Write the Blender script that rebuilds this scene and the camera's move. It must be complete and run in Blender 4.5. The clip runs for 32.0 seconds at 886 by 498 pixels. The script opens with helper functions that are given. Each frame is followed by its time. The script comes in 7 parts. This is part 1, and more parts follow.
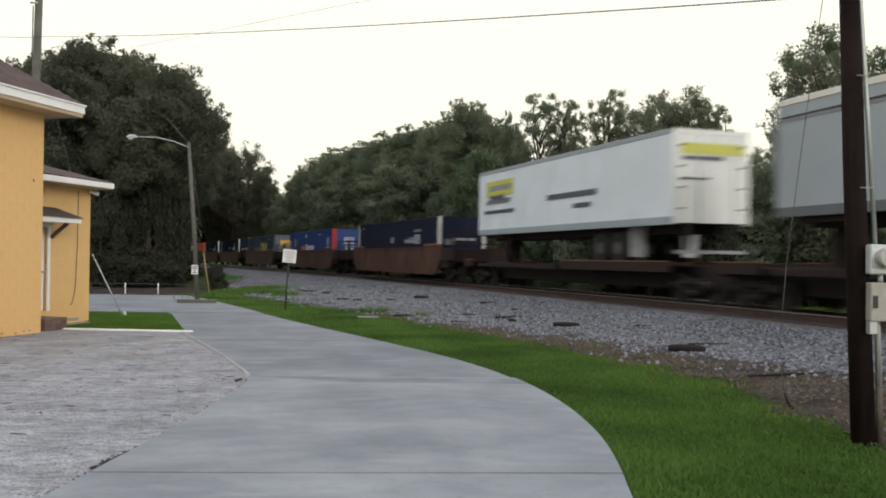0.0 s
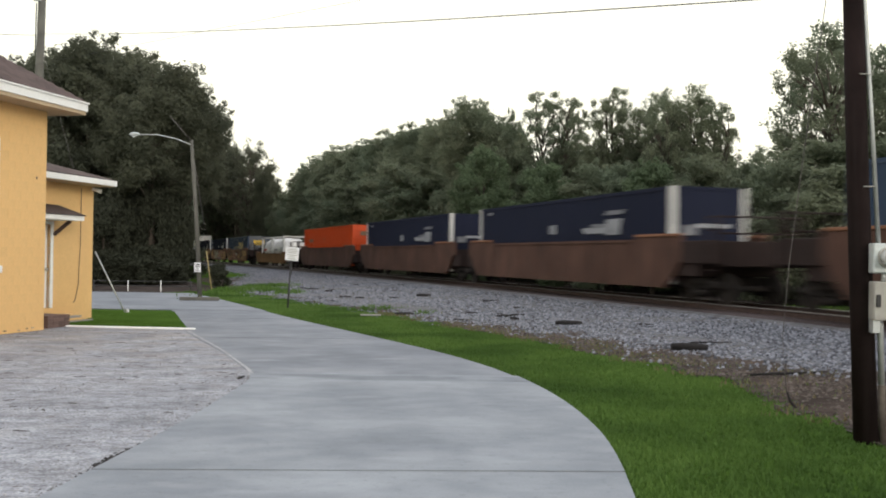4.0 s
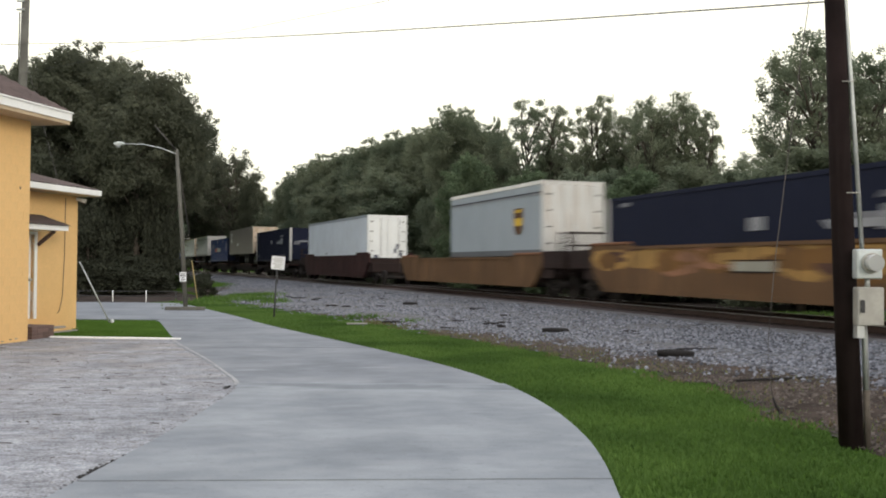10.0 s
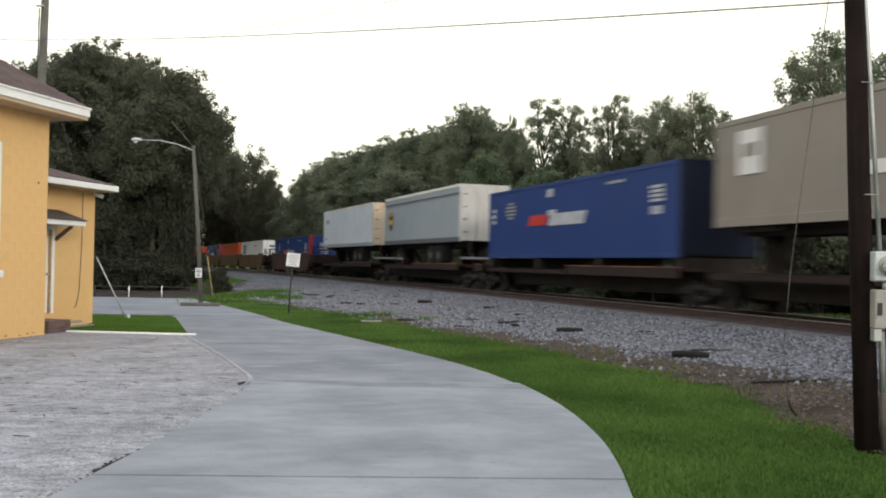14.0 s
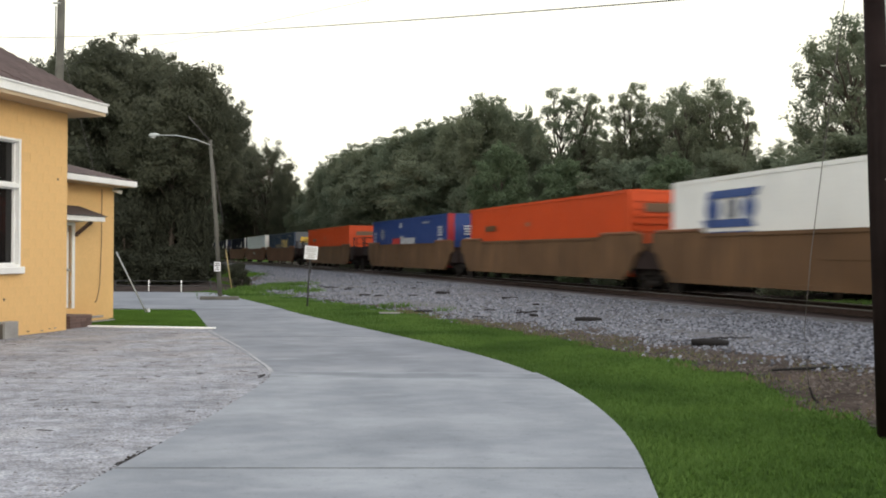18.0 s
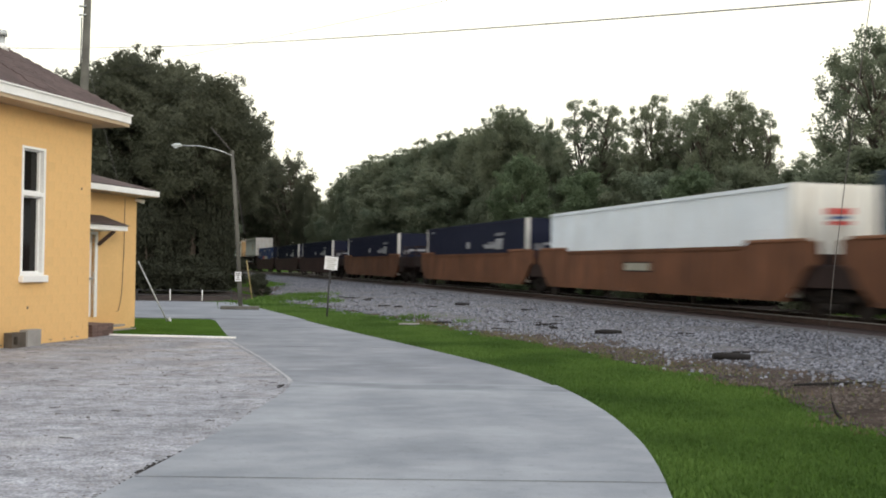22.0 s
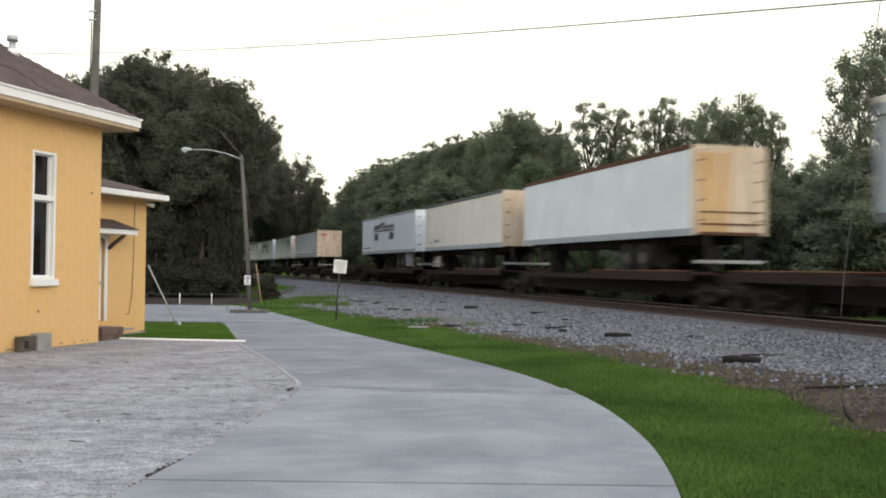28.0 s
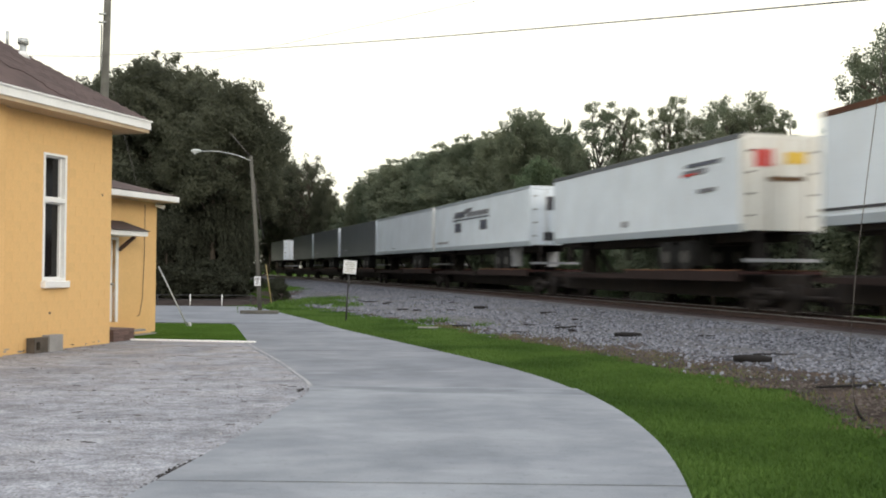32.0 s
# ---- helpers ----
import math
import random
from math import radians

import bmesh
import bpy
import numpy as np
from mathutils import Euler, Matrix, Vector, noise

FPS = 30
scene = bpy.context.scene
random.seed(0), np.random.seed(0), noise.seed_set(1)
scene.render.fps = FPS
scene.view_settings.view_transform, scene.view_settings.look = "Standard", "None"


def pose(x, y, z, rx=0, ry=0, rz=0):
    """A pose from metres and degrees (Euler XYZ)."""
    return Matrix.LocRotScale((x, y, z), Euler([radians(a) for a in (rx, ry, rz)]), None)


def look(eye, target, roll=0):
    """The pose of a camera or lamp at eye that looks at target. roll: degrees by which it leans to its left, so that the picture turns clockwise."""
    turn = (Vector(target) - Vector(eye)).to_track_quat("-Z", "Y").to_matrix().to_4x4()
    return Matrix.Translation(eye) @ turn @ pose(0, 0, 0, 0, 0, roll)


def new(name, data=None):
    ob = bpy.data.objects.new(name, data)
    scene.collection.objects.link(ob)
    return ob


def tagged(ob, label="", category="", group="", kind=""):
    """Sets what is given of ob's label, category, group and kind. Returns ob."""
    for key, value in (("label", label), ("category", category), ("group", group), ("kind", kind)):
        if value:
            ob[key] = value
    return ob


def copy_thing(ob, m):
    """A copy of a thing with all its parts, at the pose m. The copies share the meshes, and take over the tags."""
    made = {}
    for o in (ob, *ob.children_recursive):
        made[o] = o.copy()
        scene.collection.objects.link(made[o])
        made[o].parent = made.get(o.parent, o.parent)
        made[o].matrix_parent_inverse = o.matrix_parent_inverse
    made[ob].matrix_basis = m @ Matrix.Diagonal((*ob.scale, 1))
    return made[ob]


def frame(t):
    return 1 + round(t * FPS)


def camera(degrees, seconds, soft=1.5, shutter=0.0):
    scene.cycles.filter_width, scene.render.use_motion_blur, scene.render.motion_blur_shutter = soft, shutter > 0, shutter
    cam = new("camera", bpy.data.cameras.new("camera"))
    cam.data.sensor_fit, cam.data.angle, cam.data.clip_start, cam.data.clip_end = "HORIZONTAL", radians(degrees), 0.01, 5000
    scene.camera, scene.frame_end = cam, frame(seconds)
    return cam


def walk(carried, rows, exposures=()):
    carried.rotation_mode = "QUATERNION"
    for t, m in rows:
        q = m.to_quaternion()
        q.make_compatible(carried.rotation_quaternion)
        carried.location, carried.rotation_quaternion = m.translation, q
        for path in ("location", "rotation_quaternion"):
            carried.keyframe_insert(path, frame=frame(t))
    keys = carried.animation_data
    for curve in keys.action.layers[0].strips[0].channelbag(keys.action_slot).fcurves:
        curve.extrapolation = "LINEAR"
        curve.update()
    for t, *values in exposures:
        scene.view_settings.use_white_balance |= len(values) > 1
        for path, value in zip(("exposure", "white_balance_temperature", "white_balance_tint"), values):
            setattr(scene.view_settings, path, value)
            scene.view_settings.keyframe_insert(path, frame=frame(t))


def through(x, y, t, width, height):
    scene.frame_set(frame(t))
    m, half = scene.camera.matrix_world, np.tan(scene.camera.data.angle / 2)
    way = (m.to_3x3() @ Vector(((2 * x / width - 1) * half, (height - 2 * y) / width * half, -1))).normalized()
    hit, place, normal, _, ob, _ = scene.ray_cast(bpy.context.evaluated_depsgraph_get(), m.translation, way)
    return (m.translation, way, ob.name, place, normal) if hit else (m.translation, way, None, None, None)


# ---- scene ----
cam = camera(51.0, 32.0, soft=1.9, shutter=0.8)
EYE = 1.75
# seconds, then the turn of the hand-held camera, which stands on one spot
TURNS = (
    (0.0, 90.63, -0.71, -0.0), (0.5, 90.56, -0.77, -0.13), (1.0, 90.68, -0.7, -0.28),
    (1.5, 90.6, -0.58, -0.26), (2.0, 90.56, -0.67, -0.04), (2.5, 90.31, -0.71, 0.05),
    (3.0, 90.38, -0.77, 0.15), (3.5, 90.47, -0.84, 0.14), (5.5, 90.61, -0.68, 0.24),
    (6.0, 90.7, -0.74, 0.2), (6.5, 90.62, -0.72, 0.29), (7.0, 90.71, -0.75, 0.2),
    (7.5, 90.78, -0.86, -0.13), (8.0, 91.12, -0.87, -0.26), (8.5, 90.88, -0.82, -0.41),
    (9.0, 91.06, -0.83, -0.51), (9.5, 91.11, -0.44, -1.06), (10.0, 91.02, -0.49, -0.68),
    (10.5, 90.87, -0.51, -0.77), (11.0, 90.83, -0.39, -0.57), (11.5, 90.78, -0.46, -0.33),
    (12.0, 90.78, -0.69, 0.1), (12.5, 90.84, -0.52, -0.16), (13.0, 91.08, -0.67, -0.02),
    (13.5, 90.79, -0.91, 0.28), (14.0, 90.91, -1.03, 0.22), (14.5, 90.79, -1.1, 0.24),
    (15.0, 90.43, -0.83, 0.44), (15.5, 90.41, -0.71, 0.93), (17.5, 90.3, -0.31, 1.0),
    (18.0, 90.34, -0.31, 1.3), (18.5, 90.44, -0.4, 1.09), (19.0, 90.41, -0.64, 1.19),
    (19.5, 90.6, -0.73, 1.36), (20.0, 90.73, -0.68, 1.68), (20.5, 90.83, -0.67, 1.67),
    (21.0, 90.79, -0.7, 1.95), (21.5, 90.92, -0.79, 2.31), (22.0, 91.03, -0.7, 2.52),
    (22.5, 91.06, -0.77, 2.51), (23.0, 91.05, -0.84, 2.53), (23.5, 91.23, -0.85, 2.14),
    (24.0, 91.14, -0.8, 2.63), (24.5, 90.89, -0.93, 2.73), (25.0, 91.43, -1.05, 2.7),
    (25.5, 91.81, -0.8, 2.4), (27.5, 91.36, -0.59, 2.6), (28.0, 91.22, -0.59, 3.07),
    (28.5, 91.09, -0.41, 2.67), (29.0, 91.28, -0.73, 2.94), (29.5, 91.31, -0.35, 3.2),
    (30.0, 91.44, -0.41, 3.15), (30.5, 91.3, -0.31, 3.27), (31.0, 91.11, -0.34, 3.25),
    (31.5, 91.12, -0.42, 3.45), (32.0, 91.23, -0.37, 3.66))
walk(cam, [(t, pose(0, 0, EYE, rx, ry, rz)) for t, rx, ry, rz in TURNS], [(0.0, -0.24), (0.7, -0.1), (1.4, 0.0), (32.0, 0.0)])

# world: bright, even evening overcast, with a weak low sun behind the camera
world = bpy.data.worlds.new("world")
scene.world = world
world.use_nodes = True
wn, wl = world.node_tree.nodes, world.node_tree.links
sky = wn.new("ShaderNodeTexSky")
sky.sky_type, sky.sun_disc = "NISHITA", False
sky.sun_elevation, sky.sun_rotation = radians(14), radians(150)
sky.air_density, sky.dust_density = 1.0, 4.0
up = wn.new("ShaderNodeSeparateXYZ")
wl.new(wn.new("ShaderNodeTexCoord").outputs["Generated"], up.inputs[0])
veil = wn.new("ShaderNodeValToRGB")  # creamy haze low down, cooler cloud overhead
veil.color_ramp.elements[0].position, veil.color_ramp.elements[1].position = 0.25, 0.85
veil.color_ramp.elements[0].color, veil.color_ramp.elements[1].color = (9.55, 9.25, 7.85, 1), (9.8, 10.0, 10.8, 1)
wl.new(up.outputs[2], veil.inputs[0])
cloud = wn.new("ShaderNodeMixRGB")
cloud.inputs[0].default_value = 0.92
wl.new(sky.outputs[0], cloud.inputs[1])
wl.new(veil.outputs[0], cloud.inputs[2])
wl.new(cloud.outputs[0], wn["Background"].inputs[0])
wn["Background"].inputs[1].default_value = 0.15
sun = new("sun", bpy.data.lights.new("sun", "SUN"))
sun.data.energy, sun.data.angle, sun.data.color = 0.95, radians(14), (1.0, 0.95, 0.88)
sun.matrix_basis = look((30, -50, 16), (0, 0, 0))


# ---- materials ----
def nodes_of(name, rough, metal):
    m = bpy.data.materials.new(name)
    m.use_nodes = True
    t = m.node_tree
    b = t.nodes["Principled BSDF"]
    b.inputs["Roughness"].default_value, b.inputs["Metallic"].default_value = rough, metal
    return m, t, b


def noise_node(t, src, scale, detail=4.0, stretch=None):
    if stretch:
        mp = t.nodes.new("ShaderNodeMapping")
        mp.inputs["Scale"].default_value = stretch
        t.links.new(src, mp.inputs[0])
        src = mp.outputs[0]
    n = t.nodes.new("ShaderNodeTexNoise")
    n.inputs["Scale"].default_value, n.inputs["Detail"].default_value = scale, detail
    t.links.new(src, n.inputs["Vector"])
    return n.outputs["Fac"]


def ramp(t, src, lo, hi, c0, c1):
    r = t.nodes.new("ShaderNodeValToRGB")
    r.color_ramp.elements[0].position, r.color_ramp.elements[1].position = lo, hi
    r.color_ramp.elements[0].color, r.color_ramp.elements[1].color = (*c0, 1), (*c1, 1)
    t.links.new(src, r.inputs[0])
    return r.outputs[0]


def wide_range(t, src, lo, hi):
    r = t.nodes.new("ShaderNodeMapRange")
    r.inputs["From Min"].default_value, r.inputs["From Max"].default_value = lo, hi
    t.links.new(src, r.inputs["Value"])
    return r.outputs[0]


def mix(t, fac, a, b, mode="MIX"):
    n = t.nodes.new("ShaderNodeMixRGB")
    n.blend_type = mode
    for i, v in enumerate((fac, a, b)):
        if isinstance(v, (int, float)):
            n.inputs[i].default_value = v
        elif isinstance(v, tuple):
            n.inputs[i].default_value = (*v, 1)
        else:
            t.links.new(v, n.inputs[i])
    return n.outputs[0]


def surface(name, col, rough=0.6, metal=0.0, var=0.2, scale=1.5, fine=25.0, bump=0.15, deep=0.004, stain=None, amount=0.4, streak=None, random_tone=0.0, spec=None, world_space=False):
    """A weathered surface: tone in patches and grain, fine relief, and stains or streaks of a second colour."""
    m, t, b = nodes_of(name, rough, metal)
    tc = t.nodes.new("ShaderNodeTexCoord")
    src = tc.outputs["Object"]
    if world_space:
        src = t.nodes.new("ShaderNodeNewGeometry").outputs["Position"]
    lo, hi = tuple(c * (1 - var) for c in col), tuple(min(1, c * (1 + var)) for c in col)
    c = ramp(t, noise_node(t, src, scale), 0.3, 0.7, lo, hi)
    grain = noise_node(t, src, fine, 3.0)
    c = mix(t, 0.5, c, ramp(t, grain, 0.25, 0.75, (0.72, 0.72, 0.72), (1.0, 1.0, 1.0)), "MULTIPLY")
    if stain:
        f = noise_node(t, src, streak[0] if streak else scale * 0.6, 6.0, streak[1] if streak else None)
        k = t.nodes.new("ShaderNodeMath")
        k.operation = "MULTIPLY"
        k.inputs[1].default_value = amount
        t.links.new(ramp(t, f, 0.48, 0.72, (0, 0, 0), (1, 1, 1)), k.inputs[0])
        c = mix(t, k.outputs[0], c, stain)
    if random_tone:
        oi = t.nodes.new("ShaderNodeObjectInfo")
        c = mix(t, 1.0, c, ramp(t, oi.outputs["Random"], 0, 1, (1 - random_tone,) * 3, (1 + random_tone,) * 3), "MULTIPLY")
    t.links.new(c, b.inputs["Base Color"])
    if spec is not None:
        b.inputs["Specular IOR Level"].default_value = spec
    if bump:
        bp = t.nodes.new("ShaderNodeBump")
        bp.inputs["Strength"].default_value, bp.inputs["Distance"].default_value = bump, deep
        t.links.new(grain, bp.inputs["Height"])
        t.links.new(bp.outputs[0], b.inputs["Normal"])
    return m


def islands(name, c0, c1, rough=0.8, spec=0.3, through=0.0, patch=None, patch_scale=0.3):
    """For joined small pieces (leaves, stones, blades): each island takes its own tone."""
    m, t, b = nodes_of(name, rough, 0)
    g = t.nodes.new("ShaderNodeNewGeometry")
    c = ramp(t, g.outputs["Random Per Island"], 0.0, 1.0, c0, c1)
    if patch:
        f = noise_node(t, g.outputs["Position"], patch_scale, 3.0)
        c = mix(t, ramp(t, f, 0.4, 0.65, (0, 0, 0), (1, 1, 1)), c, patch)
    t.links.new(c, b.inputs["Base Color"])
    b.inputs["Specular IOR Level"].default_value = spec
    if through:
        d = t.nodes.new("ShaderNodeBsdfTranslucent")
        t.links.new(c, d.inputs[0])
        x = t.nodes.new("ShaderNodeMixShader")
        x.inputs[0].default_value = through
        t.links.new(b.outputs[0], x.inputs[1])
        t.links.new(d.outputs[0], x.inputs[2])
        t.links.new(x.outputs[0], t.nodes["Material Output"].inputs[0])
    return m


def ground_mat():
    m, t, b = nodes_of("grassy_ground", 0.95, 0)
    src = t.nodes.new("ShaderNodeNewGeometry").outputs["Position"]
    c = ramp(t, noise_node(t, src, 0.8, 6.0), 0.35, 0.65, (0.046, 0.09, 0.016), (0.07, 0.126, 0.024))
    c = mix(t, 0.6, c, ramp(t, noise_node(t, src, 40.0), 0.3, 0.7, (0.5, 0.5, 0.5), (1, 1, 1)), "MULTIPLY")
    t.links.new(c, b.inputs["Base Color"])
    return m


def concrete_mat(name="pale_concrete", lo=(0.220, 0.241, 0.268), hi=(0.302, 0.325, 0.354), spots=(0.72, 0.735, 0.755)):
    m, t, b = nodes_of(name, 0.85, 0)
    src = t.nodes.new("ShaderNodeNewGeometry").outputs["Position"]
    c = ramp(t, noise_node(t, src, 0.8, 8.0, (0.8, 1.2, 1)), 0.33, 0.67, lo, hi)
    c = mix(t, 0.5, c, ramp(t, noise_node(t, src, 3.0, 10.0, (0.75, 1.3, 1)), 0.38, 0.62, spots, (1, 1, 1)), "MULTIPLY")
    c = mix(t, 1.0, c, ramp(t, noise_node(t, src, 0.42, 7.0, (0.8, 1.2, 1)), 0.36, 0.62, (0.80, 0.81, 0.825), (1.03, 1.03, 1.02)), "MULTIPLY")
    c = mix(t, 1.0, c, ramp(t, noise_node(t, src, 14.0, 3.0), 0.3, 0.4, (0.88, 0.88, 0.88), (1, 1, 1)), "MULTIPLY")
    # pale scuffs, and a darker band along the joint in the bend
    c = mix(t, ramp(t, noise_node(t, src, 1.1, 5.0, (0.7, 1.8, 1)), 0.62, 0.74, (0, 0, 0), (0.3, 0.3, 0.3)), c, (0.40, 0.42, 0.45))
    xyz = t.nodes.new("ShaderNodeSeparateXYZ")
    t.links.new(src, xyz.inputs[0])
    near = t.nodes.new("ShaderNodeMath")
    near.operation, near.inputs[1].default_value, near.inputs[2].default_value = "COMPARE", 13.2, 0.28
    t.links.new(xyz.outputs[1], near.inputs[0])
    joint_band = mix(t, 1.0, near.outputs[0], ramp(t, noise_node(t, src, 0.8, 4.0, (1, 3, 1)), 0.36, 0.55, (0, 0, 0), (1, 1, 1)), "MULTIPLY")
    c = mix(t, joint_band, c, mix(t, 1.0, c, (0.68, 0.69, 0.71), "MULTIPLY"))
    g = noise_node(t, src, 60.0, 3.0)
    c = mix(t, 0.35, c, ramp(t, g, 0.3, 0.7, (0.7, 0.7, 0.7), (1, 1, 1)), "MULTIPLY")
    oi = t.nodes.new("ShaderNodeObjectInfo")
    c = mix(t, 1.0, c, ramp(t, oi.outputs["Random"], 0, 1, (0.95, 0.95, 0.955), (1.03, 1.03, 1.03)), "MULTIPLY")
    t.links.new(c, b.inputs["Base Color"])
    bp = t.nodes.new("ShaderNodeBump")
    bp.inputs["Strength"].default_value, bp.inputs["Distance"].default_value = 0.3, 0.003
    t.links.new(g, bp.inputs["Height"])
    t.links.new(bp.outputs[0], b.inputs["Normal"])
    return m


def lot_mat():
    m, t, b = nodes_of("packed_gravel", 0.95, 0)
    src = t.nodes.new("ShaderNodeNewGeometry").outputs["Position"]
    c = ramp(t, noise_node(t, src, 0.5, 6.0), 0.35, 0.65, (0.315, 0.33, 0.365), (0.43, 0.448, 0.488))
    c = mix(t, 0.8, c, ramp(t, noise_node(t, src, 7.0, 12.0, (0.8, 1.2, 1)), 0.36, 0.58, (0.52, 0.52, 0.535), (1, 1, 1)), "MULTIPLY")
    c = mix(t, 1.0, c, ramp(t, noise_node(t, src, 1.7, 9.0, (0.7, 1.3, 1)), 0.38, 0.6, (0.72, 0.715, 0.71), (1.04, 1.04, 1.04)), "MULTIPLY")
    # pale dusty wheel tracks that sweep towards the driveway
    turned = t.nodes.new("ShaderNodeMapping")
    turned.inputs["Rotation"].default_value = (0, 0, radians(-38))
    t.links.new(src, turned.inputs[0])
    c = mix(t, ramp(t, noise_node(t, turned.outputs[0], 0.9, 6.0, (0.35, 1.6, 1)), 0.57, 0.68, (0, 0, 0), (0.55, 0.55, 0.55)), c, (0.46, 0.465, 0.48))
    # tan earth showing through towards the wall
    xyz = t.nodes.new("ShaderNodeSeparateXYZ")
    t.links.new(src, xyz.inputs[0])
    earth = mix(t, 1.0, ramp(t, noise_node(t, src, 1.6, 8.0, (0.7, 1.4, 1)), 0.44, 0.62, (0.02, 0.02, 0.02), (0.6, 0.6, 0.6)), ramp(t, wide_range(t, xyz.outputs[1], 11.0, 20.0), 0, 1, (0.12, 0.12, 0.12), (1, 1, 1)), "MULTIPLY")
    c = mix(t, earth, c, (0.33, 0.29, 0.262))
    # scattered dark bits of bark and leaf
    c = mix(t, ramp(t, noise_node(t, src, 9.0, 6.0, (0.55, 1.5, 1)), 0.655, 0.70, (0, 0, 0), (0.75, 0.75, 0.75)), c, (0.11, 0.09, 0.078))
    g = noise_node(t, src, 32.0, 5.0)
    c = mix(t, 0.9, c, ramp(t, g, 0.36, 0.62, (0.5, 0.5, 0.515), (1.1, 1.1, 1.1)), "MULTIPLY")
    t.links.new(c, b.inputs["Base Color"])
    bp = t.nodes.new("ShaderNodeBump")
    bp.inputs["Strength"].default_value, bp.inputs["Distance"].default_value = 0.6, 0.012
    t.links.new(g, bp.inputs["Height"])
    t.links.new(bp.outputs[0], b.inputs["Normal"])
    return m


M_GROUND, M_CONCRETE, M_LOT = ground_mat(), concrete_mat(), lot_mat()
M_GROUND.node_tree.nodes["Principled BSDF"].inputs["Specular IOR Level"].default_value = 0.0
M_OLD = concrete_mat("old_stained_concrete", (0.165, 0.180, 0.207), (0.242, 0.260, 0.288), (0.72, 0.735, 0.755))
M_APRON = surface("crumbled_pale_concrete", (0.32, 0.325, 0.335), 0.95, var=0.3, scale=2.2, fine=30, bump=0.4, deep=0.006, stain=(0.25, 0.255, 0.265), amount=0.7, world_space=True)
M_DIRT = surface("bare_dirt", (0.052, 0.039, 0.032), 0.95, var=0.5, scale=1.6, fine=22, bump=0.5, deep=0.02, stain=(0.125, 0.092, 0.076), amount=0.35, spec=0.1, world_space=True)
# dirty stone, with the darkness under train and rails in its tone
M_FOUL = surface("fouled_shaded_stone", (0.040, 0.025, 0.025), 0.95, var=0.35, scale=2.5, fine=14, bump=0.9, deep=0.04, world_space=True)
M_GRIT = islands("dirty_stones", (0.042, 0.033, 0.029), (0.135, 0.115, 0.103), 0.95)
# earth and leaf mould, tree shade included in the dark colour
M_CHAR_EARTH = surface("leaf_mould", (0.05, 0.04, 0.036), 0.95, var=0.5, scale=0.8, fine=12, bump=0.5, deep=0.03, spec=0.05, world_space=True)
M_CHAR = surface("rotten_black_wood", (0.016, 0.014, 0.014), 0.95, var=0.4, scale=3, fine=20, bump=0.6, deep=0.02)
M_BALLAST = surface("ballast_bed", (0.106, 0.104, 0.112), 0.95, var=0.4, scale=2.5, fine=14, bump=0.9, deep=0.05, world_space=True)
M_STONE = islands("ballast_stones", (0.044, 0.047, 0.058), (0.272, 0.285, 0.328), 0.9)
M_PEBBLE = islands("lot_pebbles", (0.16, 0.16, 0.168), (0.336, 0.336, 0.348), 0.9)
M_LITTER = islands("leaf_litter", (0.036, 0.032, 0.03), (0.085, 0.072, 0.062), 0.9)
M_BLADE = islands("grass_blades", (0.088, 0.16, 0.035), (0.118, 0.2, 0.047), 0.7, spec=0.15, through=0.35, patch=(0.058, 0.112, 0.025), patch_scale=0.45)
M_DRY = islands("dry_grass", (0.15, 0.115, 0.07), (0.085, 0.115, 0.035), 0.8)
M_LEAF = islands("leaves", (0.185, 0.208, 0.142), (0.236, 0.26, 0.178), 0.85, 0.06, 0.62, patch=(0.165, 0.2, 0.14), patch_scale=0.25)
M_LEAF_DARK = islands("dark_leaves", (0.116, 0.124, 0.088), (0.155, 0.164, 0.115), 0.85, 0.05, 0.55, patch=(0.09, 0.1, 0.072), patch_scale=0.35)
# undergrowth leaves: the deep shade of the wood is put into this colour
M_LEAF_SHADED = islands("shade_toned_leaves", (0.046, 0.051, 0.038), (0.074, 0.08, 0.058), 0.85, 0.05, 0.4)
M_LEAF_LIGHT = islands("fresh_leaves", (0.115, 0.155, 0.092), (0.155, 0.205, 0.12), 0.8, 0.06, 0.5)
M_BARK = surface("bark", (0.09, 0.075, 0.06), 0.95, var=0.3, scale=3, fine=18, bump=0.6, deep=0.02)
M_TIE = surface("tarred_wood", (0.026, 0.019, 0.019), 0.9, var=0.4, scale=3, fine=20, bump=0.4, deep=0.01, random_tone=0.25)
M_RAIL = surface("rusty_rail", (0.052, 0.030, 0.026), 0.6, 0.3, var=0.25, scale=5, fine=40)
M_RAILTOP = surface("polished_rail", (0.34, 0.32, 0.32), 0.42, 0.9, var=0.1, scale=5)
M_WALL = surface("yellow_wall_paint", (0.76, 0.482, 0.205), 0.75, var=0.08, scale=0.7, fine=30, bump=0.2, stain=(0.64, 0.385, 0.15), amount=0.35, random_tone=0.006)
M_WHITE = surface("white_paint", (0.87, 0.87, 0.86), 0.5, var=0.04, scale=2, stain=(0.6, 0.58, 0.54), amount=0.15)
M_SOFFIT = surface("soffit_paint", (0.52, 0.40, 0.27), 0.8, var=0.08)
M_SHINGLE = surface("brown_shingle", (0.0723, 0.0467, 0.0425), 0.95, var=0.25, scale=2, fine=60, bump=0.4, random_tone=0.2)
M_BRICK = surface("red_brick", (0.14, 0.09, 0.078), 0.9, var=0.25, random_tone=0.2)
M_BLOCK = surface("grey_block", (0.28, 0.27, 0.26), 0.95, var=0.2, random_tone=0.2)
